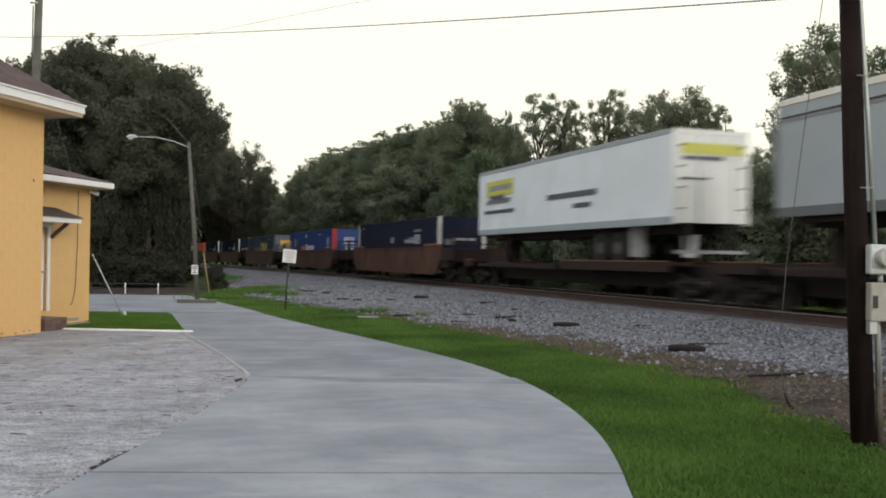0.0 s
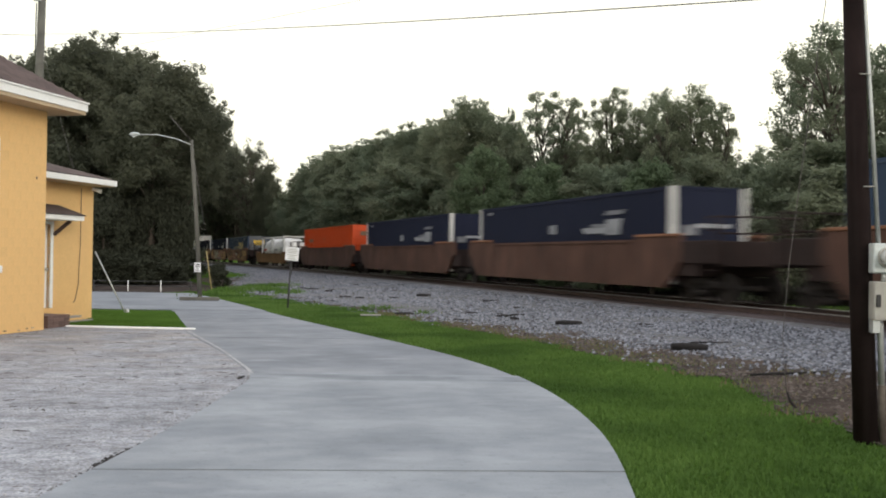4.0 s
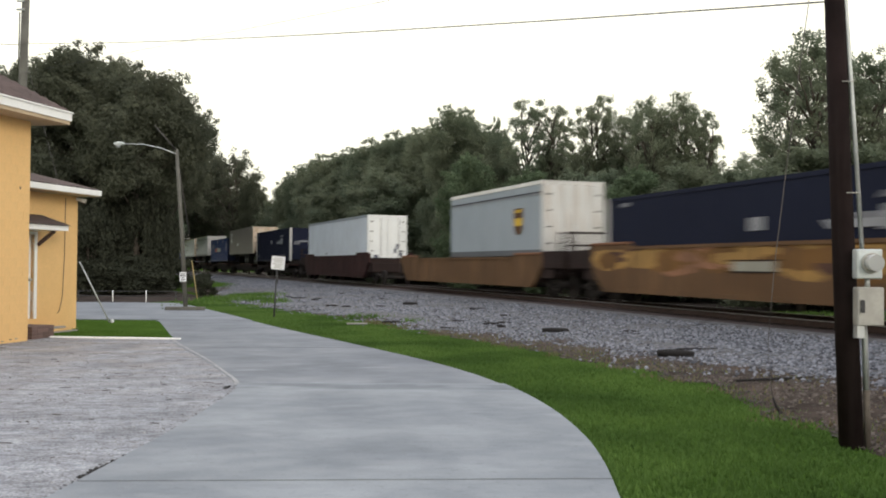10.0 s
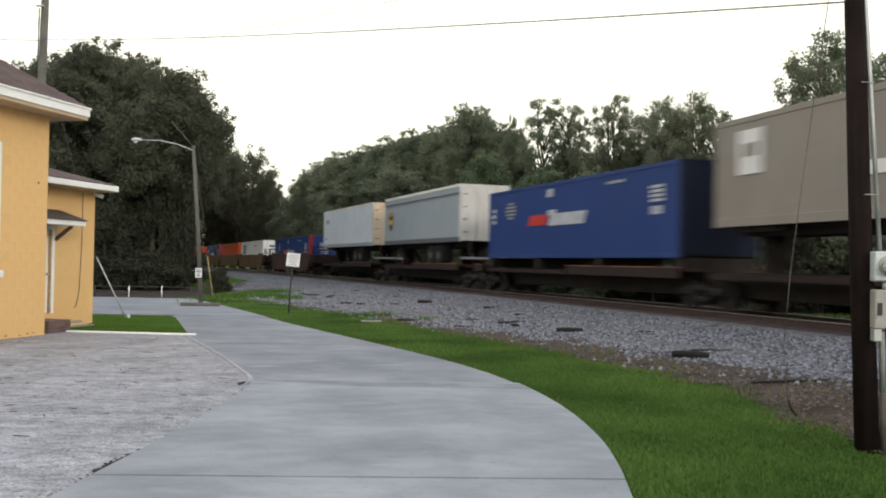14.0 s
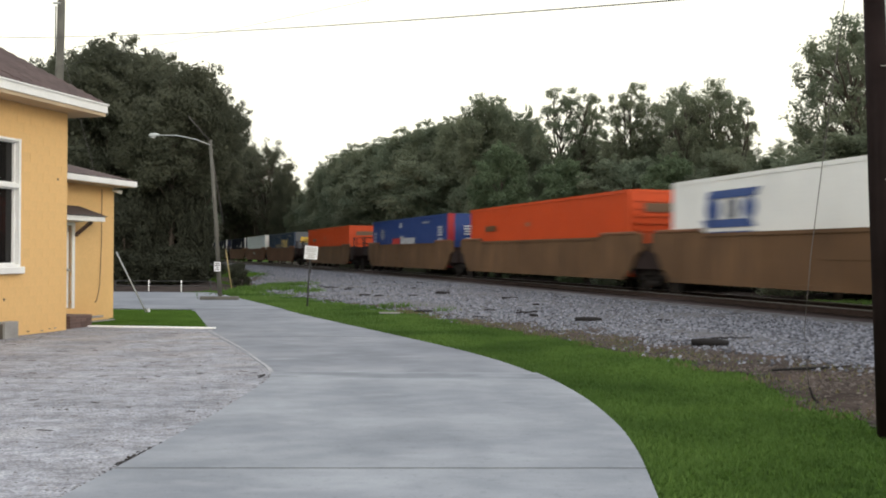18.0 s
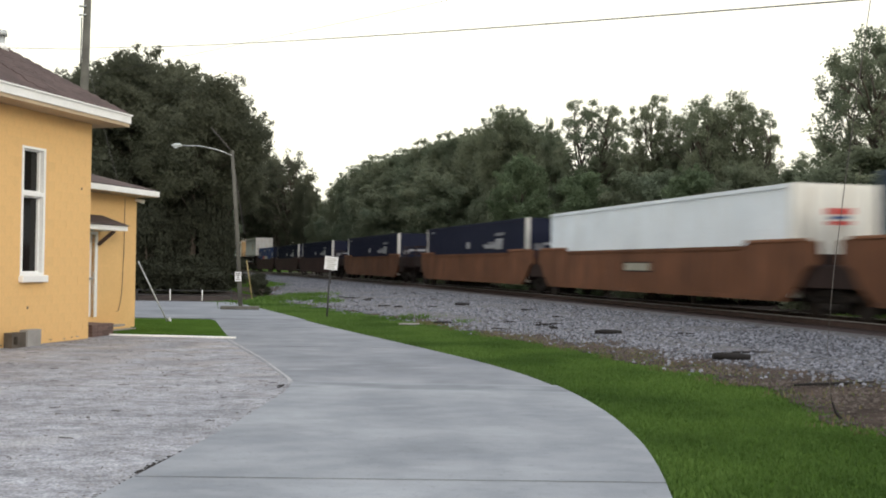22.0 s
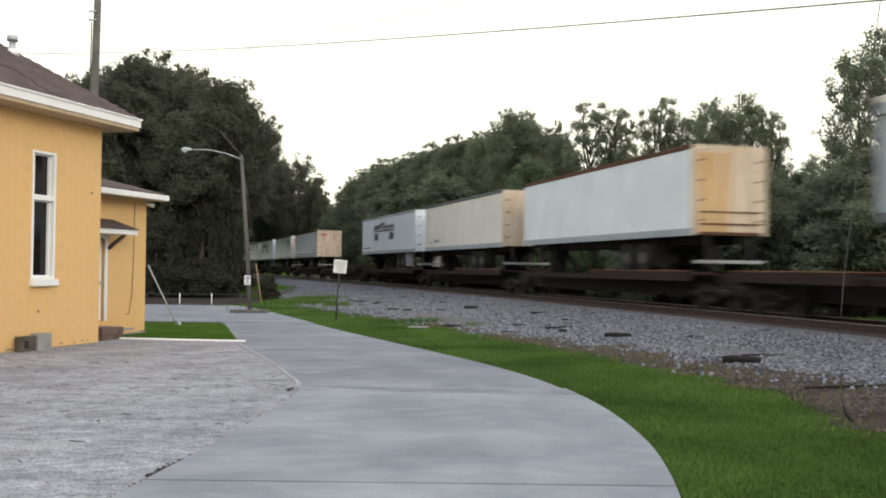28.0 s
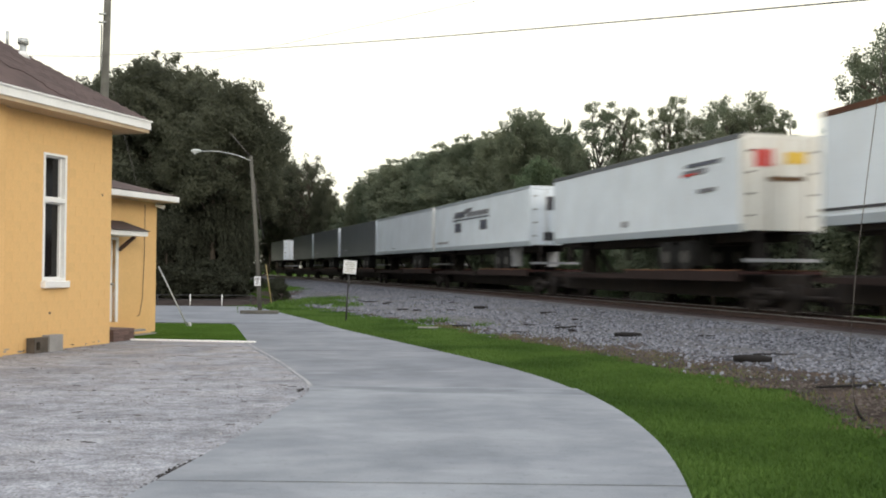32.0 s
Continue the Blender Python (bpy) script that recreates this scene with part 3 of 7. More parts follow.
log_thing(4.53, 17.2, 0.66, 0.075, -6, "short blackened piece of old tie lying on the ballast")
log_thing(3.1, 23.2, 0.66, 0.06, 4, "weathered broken tie end lying on the ballast")
log_thing(1.73, 26.4, 0.55, 0.035, 25, "thin bent dark scrap of wood on the ballast")
log_thing(2.1, 26.6, 0.4, 0.03, -20, "small crooked dark stick on the ballast")
log_thing(-0.87, 37.8, 0.6, 0.06, -10, "small dark wood scrap on the ballast")
for sx, sy, ln, tn in ((-6.72, 47.0, 0.7, 15), (-5.57, 44.4, 0.45, -35), (-4.12, 38.5, 0.5, 22), (-3.46, 37.7, 0.4, -28), (-1.2, 27.7, 0.55, 4), (1.48, 33.3, 0.3, 40), (1.9, 25.3, 0.3, -50)):
    log_thing(sx, sy, ln, 0.04, tn, "small dark broken stick lying on the ballast")
for _ in range(18):
    ls, lu = 9 + 42 * rng.random(), rng.uniform(2.6, 8.6)
    lx, ly, _h0 = track(ls, min(lu, stone_edge(ls) + 0.2))
    log_thing(lx, ly, rng.uniform(0.2, 0.5), rng.uniform(0.016, 0.032), rng.uniform(-45, 45), "small dark broken stick lying on the ballast")
plank = thing("plank", "short pale weathered plank lying beside the ballast", "plank", pose(-2.16, 27.1, 0.02, 0, 0, 8))
part("board", one(soft_box, -0.3, 0.3, -0.07, 0.07, 0.0, 0.04, 0.008), M_BLOCK, plank)
log_thing(5.3, 18.2, 1.0, 0.02, 3, "thin dark stick lying on the ballast")
# a stick shape in place of a low rise in the dirt
log_thing(5.2, 13.9, 1.5, 0.022, 20, "low rise in the dirt, drawn as a long dark root-like stick")

# ---- grass ----
def blades(name, places, material, tall):
    vs, fs = [], []
    for x, y, z in places:
        a, hgt = rng.random() * 6.283, tall * rng.uniform(0.5, 1.3)
        w, lean = 0.006 + 0.004 * rng.random() + 0.0005 * y, rng.uniform(0.1, 0.6) * hgt
        dx, dy = math.cos(a), math.sin(a)
        n = len(vs)
        vs += [(x - dy * w, y + dx * w, z), (x + dy * w, y - dx * w, z), (x + dx * lean, y + dy * lean, z + hgt)]
        fs.append((n, n + 1, n + 2))
    return sheet_of(name, vs, fs, material)


pts = []
while len(pts) < 150000:
    y = 3.0 + 40 * rng.random() ** 1.8
    x0 = road_right(y) + 0.01
    x = x0 + rng.random() * (7.0 if y < 16 else 6.5)
    u, s = off_track(x, y)
    over = u - dirt_edge(s) - 0.15 * noise.noise((x * 2.9, y * 2.9, 1.0))
    if s > 11:
        over += 1.0 * max(0.0, noise.noise((x * 0.5, y * 0.5, 9.0)) - 0.1)
    if over > 0 or rng.random() < 0.4 * math.exp(over * 2.2):
        pts.append((x, y, max(-0.02, bed(u) - 0.02)))
for _ in range(32000):
    y = -9 + 12.2 * rng.random()
    x = road_right(y) + 0.02 + 8.5 * rng.random()
    pts.append((x, y, -0.02))
for _ in range(9000):
    a, b = rng.random(), rng.random()
    x, y = -8.8 - 1.7 * b + (2.7 - 0.4 * b) * a * (1 - 0.2 * b), 22.0 + 6.4 * b
    pts.append((x, y, -0.02))
tufts = []
for cx, cy, wx, wy, n in ((-10.0, 47.0, 0.55, 3.2, 2700), (-9.4, 51.0, 0.5, 1.8, 700), (-8.4, 45.2, 0.4, 1.2, 700), (-7.2, 42.6, 0.35, 1.0, 500), (-2.3, 30.6, 0.4, 0.5, 260), (-0.9, 28.6, 0.3, 0.4, 130)):
    for _ in range(n):
        x, y = rng.gauss(cx, wx), rng.gauss(cy, wy)
        if noise.noise((x * 1.3, y * 0.6, 2)) > -0.25:
            tufts.append((x, y, max(0.0, bed(off_track(x, y)[0]))))
tagged(new("grass_tufts", blades("grass_tufts", tufts, M_BLADE, 0.15)), "loose tufts of taller grass growing into the ballast", "grass", kind="stuff")
tagged(new("grass", blades("grass", pts, M_BLADE, 0.042)), "bright green mown lawn grass along the driveway", "grass", kind="stuff")
pts = []
for _ in range(900):
    s = 8 + 50 * rng.random()
    u = 6.2 + 1.5 * rng.random()
    x, y, _ = track(s, u)
    if x > road_right(y) + 0.3 and noise.noise((x * 0.9, y * 0.9, 5)) > 0.05:
        pts.append((x, y, bed(u)))
for _ in range(5200):
    s = -10 + 27 * rng.random()
    u = stone_edge(s) + (dirt_edge(s) + 0.25 - stone_edge(s)) * rng.random() ** 0.6
    x, y, _ = track(s, u)
    if noise.noise((x * 1.4, y * 1.4, 8)) > 0.0:
        pts.append((x, y, max(0.0, bed(u))))
tagged(new("dry_grass", blades("dry_grass", pts, M_DRY, 0.06)), "thin dry grass at the ballast's foot", "dry grass", kind="stuff")
pts = []
for _ in range(14000):
    s, u = -12 + 32 * rng.random(), -4.3 - 10.0 * rng.random()
    x, y, _ = track(s, u)
    pts.append((x, y, -0.02))
tagged(new("grass_verge", blades("grass_verge", pts, M_BLADE, 0.12)), "taller green grass on the far side of the track", "grass", kind="stuff")

# ---- the yellow building ----
HX, HY, HTURN = -8.97, 20.77, -13.5  # its visible corner; local y runs along the long wall, x outwards
house = thing("house", "yellow painted block building with brown hip roof and white trim", "house", pose(HX, HY, 0, 0, 0, HTURN))
DEEP, LONG, TOP = 9.0, 19.0, 4.88


def wall_with_hole(bm, y0, y1, z0, z1, x0, x1, holes):
    """A wall slab in the local y-z plane with square holes through it."""
    cuts_y = sorted({y0, y1, *(h[0] for h in holes), *(h[1] for h in holes)})
    cuts_z = sorted({z0, z1, *(h[2] for h in holes), *(h[3] for h in holes)})
    for a, b in zip(cuts_y, cuts_y[1:]):
        for c, d in zip(cuts_z, cuts_z[1:]):
            if not any(h[0] <= a and b <= h[1] and h[2] <= c and d <= h[3] for h in holes):
                box(bm, x0, x1, a, b, c, d)
    bmesh.ops.remove_doubles(bm, verts=bm.verts, dist=0.0005)


WIN = (-2.21, -1.52, 1.45, 4.12)
WINS = [WIN, (-7.0, -6.27, 1.52, 4.12), (-11.6, -10.87, 1.52, 4.12)]
wall = part("wall", one(wall_with_hole, -LONG, 0, 0, TOP, -0.25, 0, WINS), M_WALL, house)
# each block course and block is its own slightly proud face
block_bm = {}
for row in range(24):
    z0 = 0.01 + row * 0.203
    for k in range(48):
        y1 = -0.003 - k * 0.406 + (0.203 if row % 2 else 0)
        y0 = y1 - 0.403
        y1 = min(y1, -0.003)
        if y1 - y0 < 0.05 or y0 < -7.9 or any(y1 > h[0] - 0.02 and y0 < h[1] + 0.02 and z0 + 0.2 > h[2] - 0.09 and z0 < h[3] + 0.02 for h in WINS):
            continue
        key = round(y1 - y0, 3)
        if key not in block_bm:
            block_bm[key] = mesh_of("block", one(box, 0, 0.002, -key, 0, 0, 0.2015), M_WALL)
        part("block", block_bm[key], None, wall, at=pose(0.0005, y1, z0))
part("wall", one(box, -DEEP, -0.25, -0.25, 0, 0, TOP), M_WALL, house)
part("wall", one(box, -DEEP, -DEEP + 0.25, -LONG, -0.25, 0, TOP), M_WALL, house)
part("wall", one(box, -DEEP + 0.25, -0.25, -LONG, -LONG + 0.25, 0, TOP), M_WALL, house)
part("pilaster", one(box, 0.0, 0.14, -4.3, -3.42, 0, TOP), M_WALL, house)
OV = 0.6


def slab_roof(bm, x0, x1, y0, y1, z, rise):
    """A hip roof over the rectangle, with a closed underside."""
    half = min(x1 - x0, y1 - y0) / 2
    top = z + rise * half
    e = [bm.verts.new(p) for p in ((x0, y0, z), (x1, y0, z), (x1, y1, z), (x0, y1, z))]
    if x1 - x0 <= y1 - y0:
        r0, r1 = bm.verts.new(((x0 + x1) / 2, y0 + half, top)), bm.verts.new(((x0 + x1) / 2, y1 - half, top))
        for f in ((e[0], e[1], r0), (e[1], e[2], r1, r0), (e[2], e[3], r1), (e[3], e[0], r0, r1)):
            bm.faces.new(f)
    else:
        r0, r1 = bm.verts.new((x0 + half, (y0 + y1) / 2, top)), bm.verts.new((x1 - half, (y0 + y1) / 2, top))
        for f in ((e[0], e[1], r1, r0), (e[1], e[2], r1), (e[2], e[3], r0, r1), (e[3], e[0], r0)):
            bm.faces.new(f)
    bm.faces.new(e[::-1])


roof = part("roof", one(slab_roof, -DEEP - OV, OV, -LONG - OV, OV, 5.16, 0.66), M_SHINGLE, house, "brown asphalt shingle roof")
# shingle courses on the slope that is seen
slope = math.atan(0.66)
tab = {}
for row in range(30):
    k = 0.02 + row * 0.145
    z, x = 5.16 + 0.66 * k, OV - k
    span = 0
    y = OV - k - 0.02
    while y > -6.5:
        w = rng.choice((0.3, 0.32, 0.28))
        if w not in tab:
            tab[w] = mesh_of("shingle", one(box, -0.17, 0.0, -w + 0.006, 0, 0.0, 0.008), M_SHINGLE)
        if row < 26 and len(tab) and y > -6.2 and row * 30 < 900:
            part("shingle", tab[w], None, roof, at=pose(x, y, z + 0.004 + rng.uniform(0, 0.004), 0, math.degrees(slope), 0)) if y > -1.9 - row * 0.12 else None
        y -= w
part("soffit", one(box, -DEEP - OV + 0.02, OV - 0.02, -LONG - OV + 0.02, OV - 0.02, TOP, TOP + 0.08), M_SOFFIT, house)
part("fascia", one(box, OV - 0.02, OV + 0.01, -LONG - OV, OV + 0.01, 4.96, 5.13), M_WHITE, house, "white painted fascia board")
part("fascia", one(box, -DEEP - OV, OV - 0.02, OV - 0.02, OV + 0.01, 4.96, 5.13), M_WHITE, house)
part("drip_edge", one(box, OV - 0.02, OV + 0.04, -LONG - OV, OV + 0.04, 5.132, 5.165), M_WHITE, house)
vent = part("vent_pipe", one(tube, (-1.25, -1.45, 6.2), (-1.25, -1.45, 6.62), 0.07), M_GALV, house, "metal roof vent pipe")
part("vent_cap", one(tube, (-1.25, -1.45, 6.62), (-1.25, -1.45, 6.74), 0.11), M_GALV, vent)
part("flashing", one(tube, (-1.25, -1.45, 6.3), (-1.25, -1.45, 6.46), 0.16, 0.08), M_WHITE, vent)
part("soil_pipe", one(tube, (-2.0, -1.1, 6.7), (-2.0, -1.1, 7.05), 0.03), M_GALV, house)


def window_unit(y0, y1, z0, z1):
    w = part("window", one(box, -0.16, -0.15, y0 + 0.05, y1 - 0.05, z0 + 0.05, z1 - 0.05), M_DARKGLASS, house, "tall narrow two-light window with dark glass")
    bm = bmesh.new()
    for a in ((y0 - 0.01, y0 + 0.05, z0, z1), (y1 - 0.05, y1 + 0.01, z0, z1), (y0 + 0.05, y1 - 0.05, z1 - 0.05, z1), (y0 + 0.05, y1 - 0.05, z0, z0 + 0.05)):
        box(bm, -0.13, 0.012, *a)
    part("window_frame", bm, M_WHITE, w)
    zm = z0 + (z1 - z0) * 0.635
    part("transom_bar", one(box, -0.14, 0.01, y0 + 0.05, y1 - 0.05, zm - 0.05, zm + 0.04), M_WHITE, w)
    for a, b in ((z0 + 0.05, zm - 0.05), (zm + 0.04, z1 - 0.05)):
        bm = bmesh.new()
        for q in ((y0 + 0.05, y0 + 0.08, a, b), (y1 - 0.08, y1 - 0.05, a, b), (y0 + 0.08, y1 - 0.08, b - 0.03, b), (y0 + 0.08, y1 - 0.08, a, a + 0.03)):
            box(bm, -0.147, -0.09, *q)
        part("sash", bm, M_WHITE, w)
    part("window_sill", one(soft_box, -0.1, 0.12, y0 - 0.04, y1 + 0.03, z0 - 0.15, z0 - 0.002, 0.015), M_WHITE, w)


for h in WINS:
    window_unit(*h)

# flaked paint along the foot of the wall, and two dark marks
for k in range(16):
    y, z, w, h = -rng.uniform(0.1, 4.2), rng.uniform(0.02, 0.1), rng.uniform(0.03, 0.1), rng.uniform(0.015, 0.05)
    bm = bmesh.new()
    ring = [(y + w * math.cos(q) * rng.uniform(0.5, 1.0), z + h * (0.5 + 0.5 * math.sin(q)) * rng.uniform(0.7, 1.0)) for q in (6.283 * i / 7 for i in range(7))]
    for x in (0.0028, 0.0045):
        bm.faces.new([bm.verts.new((x, p, q)) for p, q in ring])
    part("paint_flake", bm, M_BLOCK if k % 3 else M_BARK, wall, "pale flaked spot")
for y, z in ((-0.35, 3.35), (-2.0, 0.75)):
    part("wall_mark", one(box, 0.0026, 0.0046, y, y + 0.05, z, z + 0.05), M_BARK, wall, "small dark mark")

# recessed low wing with a side door under a small canopy
AX = -1.25
part("wall", one(wall_with_hole, 0.0, 3.6, 0, 3.5, AX - 0.2, AX, [(0.95, 1.86, 0.36, 2.42)]), M_WALL, house)
part("wall", one(box, -DEEP + 1, AX - 0.2, 3.4, 3.6, 0, 3.5), M_WALL, house)
door = part("door", one(box, AX - 0.12, AX - 0.07, 0.97, 1.84, 0.37, 2.41), M_WHITE, house, "white painted side door")
part("door_knob", one(tube, (AX - 0.07, 1.76, 1.32), (AX + 0.02, 1.76, 1.32), 0.03), M_GALV, door)
bm = bmesh.new()
box(bm, AX - 0.1, AX + 0.03, 1.86, 1.95, 0.36, 2.5)
box(bm, AX - 0.1, AX + 0.03, 0.86, 0.95, 0.36, 2.5)
box(bm, AX - 0.1, AX + 0.03, 0.95, 1.86, 2.42, 2.5)
part("door_frame", bm, M_WHITE, house)
wing = part("wing_roof", one(slab_roof, -DEEP - 1, AX + 0.58, -2.0, 3.75, 3.66, 0.3), M_SHINGLE, house, "low brown shingled wing roof")
wing.matrix_basis = Matrix.Identity(4)
part("fascia", one(box, AX + 0.56, AX + 0.59, 0.0, 3.77, 3.5, 3.64), M_WHITE, house)
part("fascia", one(box, -DEEP, AX + 0.56, 3.74, 3.77, 3.5, 3.64), M_WHITE, house)
part("soffit", one(box, -DEEP, AX + 0.55, 0.05, 3.73, 3.48, 3.52), M_SOFFIT, house)
canopy = part("canopy", one(box, AX, AX + 0.78, 0.5, 2.1, 2.52, 2.64), M_WHITE, house, "small door canopy with white edge and shingles")
bm = bmesh.new()
v = [bm.verts.new(p) for p in ((AX, 0.45, 2.645), (AX + 0.83, 0.45, 2.645), (AX + 0.83, 2.15, 2.645), (AX, 2.15, 2.645), (AX, 0.45, 2.92), (AX, 2.15, 2.92))]
for f in ((0, 1, 2, 3), (4, 5, 2, 1), (0, 4, 1), (3, 2, 5), (0, 3, 5, 4)):
    bm.faces.new([v[i] for i in f])
part("canopy_shingles", bm, M_SHINGLE, canopy)
bm = bmesh.new()
chain(bm, [(AX + 0.02, 1.98, 2.18), (AX + 0.48, 1.98, 2.52)], [0.055, 0.055], 4)
part("bracket", bm, M_BRICK, canopy, "dark diagonal wooden bracket")
bm = bmesh.new()
chain(bm, [(AX + 0.02, 3.05, 3.4), (AX + 0.02, 3.04, 2.0), (AX + 0.02, 2.98, 0.9), (AX + 0.02, 2.86, 0.5), (AX + 0.02, 2.78, 0.47)], [0.009] * 5, 6)
part("cable", bm, M_BRICK, house, "thin brown cable hanging down the wall")
bm = bmesh.new()
tube(bm, (AX + 0.02, 3.5, 3.42), (AX + 0.2, 3.66, 3.36), 0.04, 0.06)
part("flood_lamp", bm, M_WHITE, house, "small flood lamp under the eave")

step = thing("brick_step", "low red brick door step", "door step", pose(HX, HY, 0, 0, 0, HTURN))
for row in range(4):
    for k in range(4):
        part("brick", one(box, -1.2, -0.1, 0.28 + k * 0.2, 0.473 + k * 0.2, 0.005 + row * 0.072, 0.071 + row * 0.072), M_BRICK, step)
boards = thing("timber_stack", "pile of pale old boards beside the step", "board stack", pose(HX, HY, 0, 0, 0, HTURN))
for k in range(4):
    part("board", one(box, -1.2 + 0.05 * k, -0.72 - 0.06 * k, 1.18 + 0.07 * k, 2.9 - 0.16 * k, 0.0 + 0.055 * k, 0.045 + 0.055 * k), M_WALL if k % 2 else M_BLOCK, boards)
for k, (y, x, mm) in enumerate(((-2.5, 0.16, M_BARK), (-2.1, 0.2, M_BLOCK))):
    b = thing("concrete_block", "hollow building block standing against the wall", "block", pose(HX, HY, 0, 0, 0, HTURN) @ pose(x, y, 0), group="blocks by the wall")
    bm = bmesh.new()
    wall_with_hole(bm, -0.2, 0.19, 0.0, 0.3 + 0.04 * k, -0.1, 0.1, [(-0.15, -0.03, 0.06, 0.22)] if k == 0 else [])
    part("body", bm, mm, b)
kerb = thing("kerb", "low white-washed concrete kerb strip", "kerb", kind="structure")
for k in range(3):
    a, b = Vector((-8.85, 21.72, 0)).lerp(Vector((-5.75, 21.42, 0)), k / 3), Vector((-8.85, 21.72, 0)).lerp(Vector((-5.75, 21.42, 0)), (k + 1) / 3)
    part("kerb_stone", one(soft_box, 0.005, (b - a).length - 0.005, -0.065, 0.065, -0.1, 0.035, 0.012), M_WHITE, kerb, at=pose(a.x, a.y, 0, 0, 0, math.degrees(math.atan2(b.y - a.y, b.x - a.x))))
tagged(part("grass_plot", one(prism, [(-8.9, 21.85), (-5.98, 21.6), (-8.1, 27.8), (-11.0, 27.8), (-10.4, 25.0)], -0.1, 0.018), M_GROUND), "small lawn beside the building", "lawn", kind="structure")

# ---- poles, lamp, signs, wires ----
pole = thing("utility_pole", "dark creosoted wooden utility pole with electric meter and conduit", "utility pole")
bm = bmesh.new()
chain(bm, [(4.18, 9.18, -0.3), (4.06, 9.18, 2.6), (3.93, 9.18, 6.4)], [0.118, 0.104, 0.088], 16)
part("pole", bm, M_POLEDARK, pole)
bm = bmesh.new()
chain(bm, [(4.29, 9.125, 0.56), (4.27, 9.12, 1.15), (4.26, 9.12, 1.2)], [0.03, 0.03, 0.03], 10)
part("conduit", bm, M_GALV, pole)
bm = bmesh.new()
chain(bm, [(4.31, 9.13, -0.1), (4.29, 9.125, 0.56)], [0.034, 0.034], 10)
part("conduit_sleeve", bm, M_BARK, pole, "rusty brown lower sleeve of the conduit")
bm = bmesh.new()
chain(bm, [(4.245, 9.12, 1.92), (4.16, 9.13, 3.3), (4.07, 9.14, 4.6), (4.0, 9.12, 5.9)], [0.022] * 4, 10)
part("conduit", bm, M_GALV, pole)
meter = part("meter_box", one(soft_box, 4.125, 4.375, 8.96, 9.08, 1.655, 1.945, 0.012), M_METERBOX, pole, "pale metal electric meter box")
part("meter_glass", one(tube, (4.262, 8.96, 1.81), (4.262, 8.85, 1.81), 0.088, 0.08, 20), M_LENS, meter)
part("meter_ring", one(tube, (4.262, 8.965, 1.81), (4.262, 8.935, 1.81), 0.1, 0.1, 20), M_BOXGREY, meter, "dull clamp ring")
part("meter_dial", one(tube, (4.262, 8.934, 1.81), (4.262, 8.9, 1.81), 0.062, 0.062, 16), M_BOXGREY, meter)
part("register_bar", one(box, 4.225, 4.3, 8.894, 8.9, 1.825, 1.85), M_BLACKPOST, meter)
lower = part("breaker_box", one(soft_box, 4.13, 4.385, 8.95, 9.08, 1.2, 1.575, 0.01), M_BOXGREY, pole, "weathered grey breaker box")
part("latch", one(box, 4.15, 4.19, 8.935, 8.95, 1.33, 1.45), M_BLACKPOST, lower)
part("hasp", one(box, 4.13, 4.2, 8.97, 9.06, 1.08, 1.2), M_GALV, lower)
part("nipple", one(tube, (4.25, 9.02, 1.575), (4.25, 9.02, 1.655), 0.025), M_GALV, pole)
for z in (2.5, 3.6):
    part("strap", one(tube, (4.17 - 0.04 * z, 9.07, z), (4.3 - 0.04 * z, 9.08, z), 0.006), M_BOXGREY, pole)

guy = thing("guy_wire", "thin steel guy wire with a bent anchor rod in the dirt", "guy wire")
bm = bmesh.new()
chain(bm, [(4.31, 11.25, -0.08), (4.19, 11.25, 0.07), (4.15, 11.25, 0.18)], [0.02, 0.018, 0.012], 6)
part("anchor_rod", bm, M_CHAR, guy)
bm = bmesh.new()
chain(bm, [(4.15, 11.25, 0.16), (4.12, 11.25, 0.4), (4.09, 11.25, 0.85), (4.16, 11.25, 1.74), (4.31, 11.25, 2.98), (4.47, 11.25, 4.21), (4.62, 11.25, 5.3)], [0.005] * 7, 6)
part("strand", bm, M_STRAND, guy)

back_pole = thing("utility_pole", "weathered grey wooden utility pole rising behind the roof", "utility pole")
bm = bmesh.new()
chain(bm, [(-14.25, 32.0, -0.3), (-14.15, 32.0, 6.5), (-14.05, 32.0, 11.6)], [0.17, 0.15, 0.12], 14)
part("pole", bm, M_POLEGREY, back_pole)
for z in (10.4, 10.7):
    bm = bmesh.new()
    tube(bm, (-14.3, 31.85, z), (-14.05, 31.85, z), 0.035)
    part("insulator", bm, M_GALV, back_pole)
bm = bmesh.new()
tube(bm, (-14.2, 31.82, 8.6), (-14.2, 31.85, 10.3), 0.02)
part("riser", bm, M_WIRE, back_pole)


def wire(name, a, b, sag, r, label, n=24):
    a, b = Vector(a), Vector(b)
    pts = [a.lerp(b, i / n) - Vector((0, 0, sag * 4 * (i / n) * (1 - i / n))) for i in range(n + 1)]
    t = thing(name, label, "overhead wire")
    bm = bmesh.new()
    chain(bm, pts, [r] * len(pts), 6)
    part("cable", bm, M_WIRE, t)


wire("overhead_wire", (-14.1, 31.9, 9.25), (3.97, 9.1, 4.4), 0.13, 0.0078, "black service wire slung between the two utility poles")
wire("overhead_wire", (-14.1, 31.9, 9.2), (-30, 26.0, 8.6), 0.15, 0.009, "black wire running back from the grey utility pole")
wire("overhead_wire", (-14.09, 31.9, 8.21), (14.0, 20.8, 10.95), 0.02, 0.005, "thin overhead wire against the pale sky")

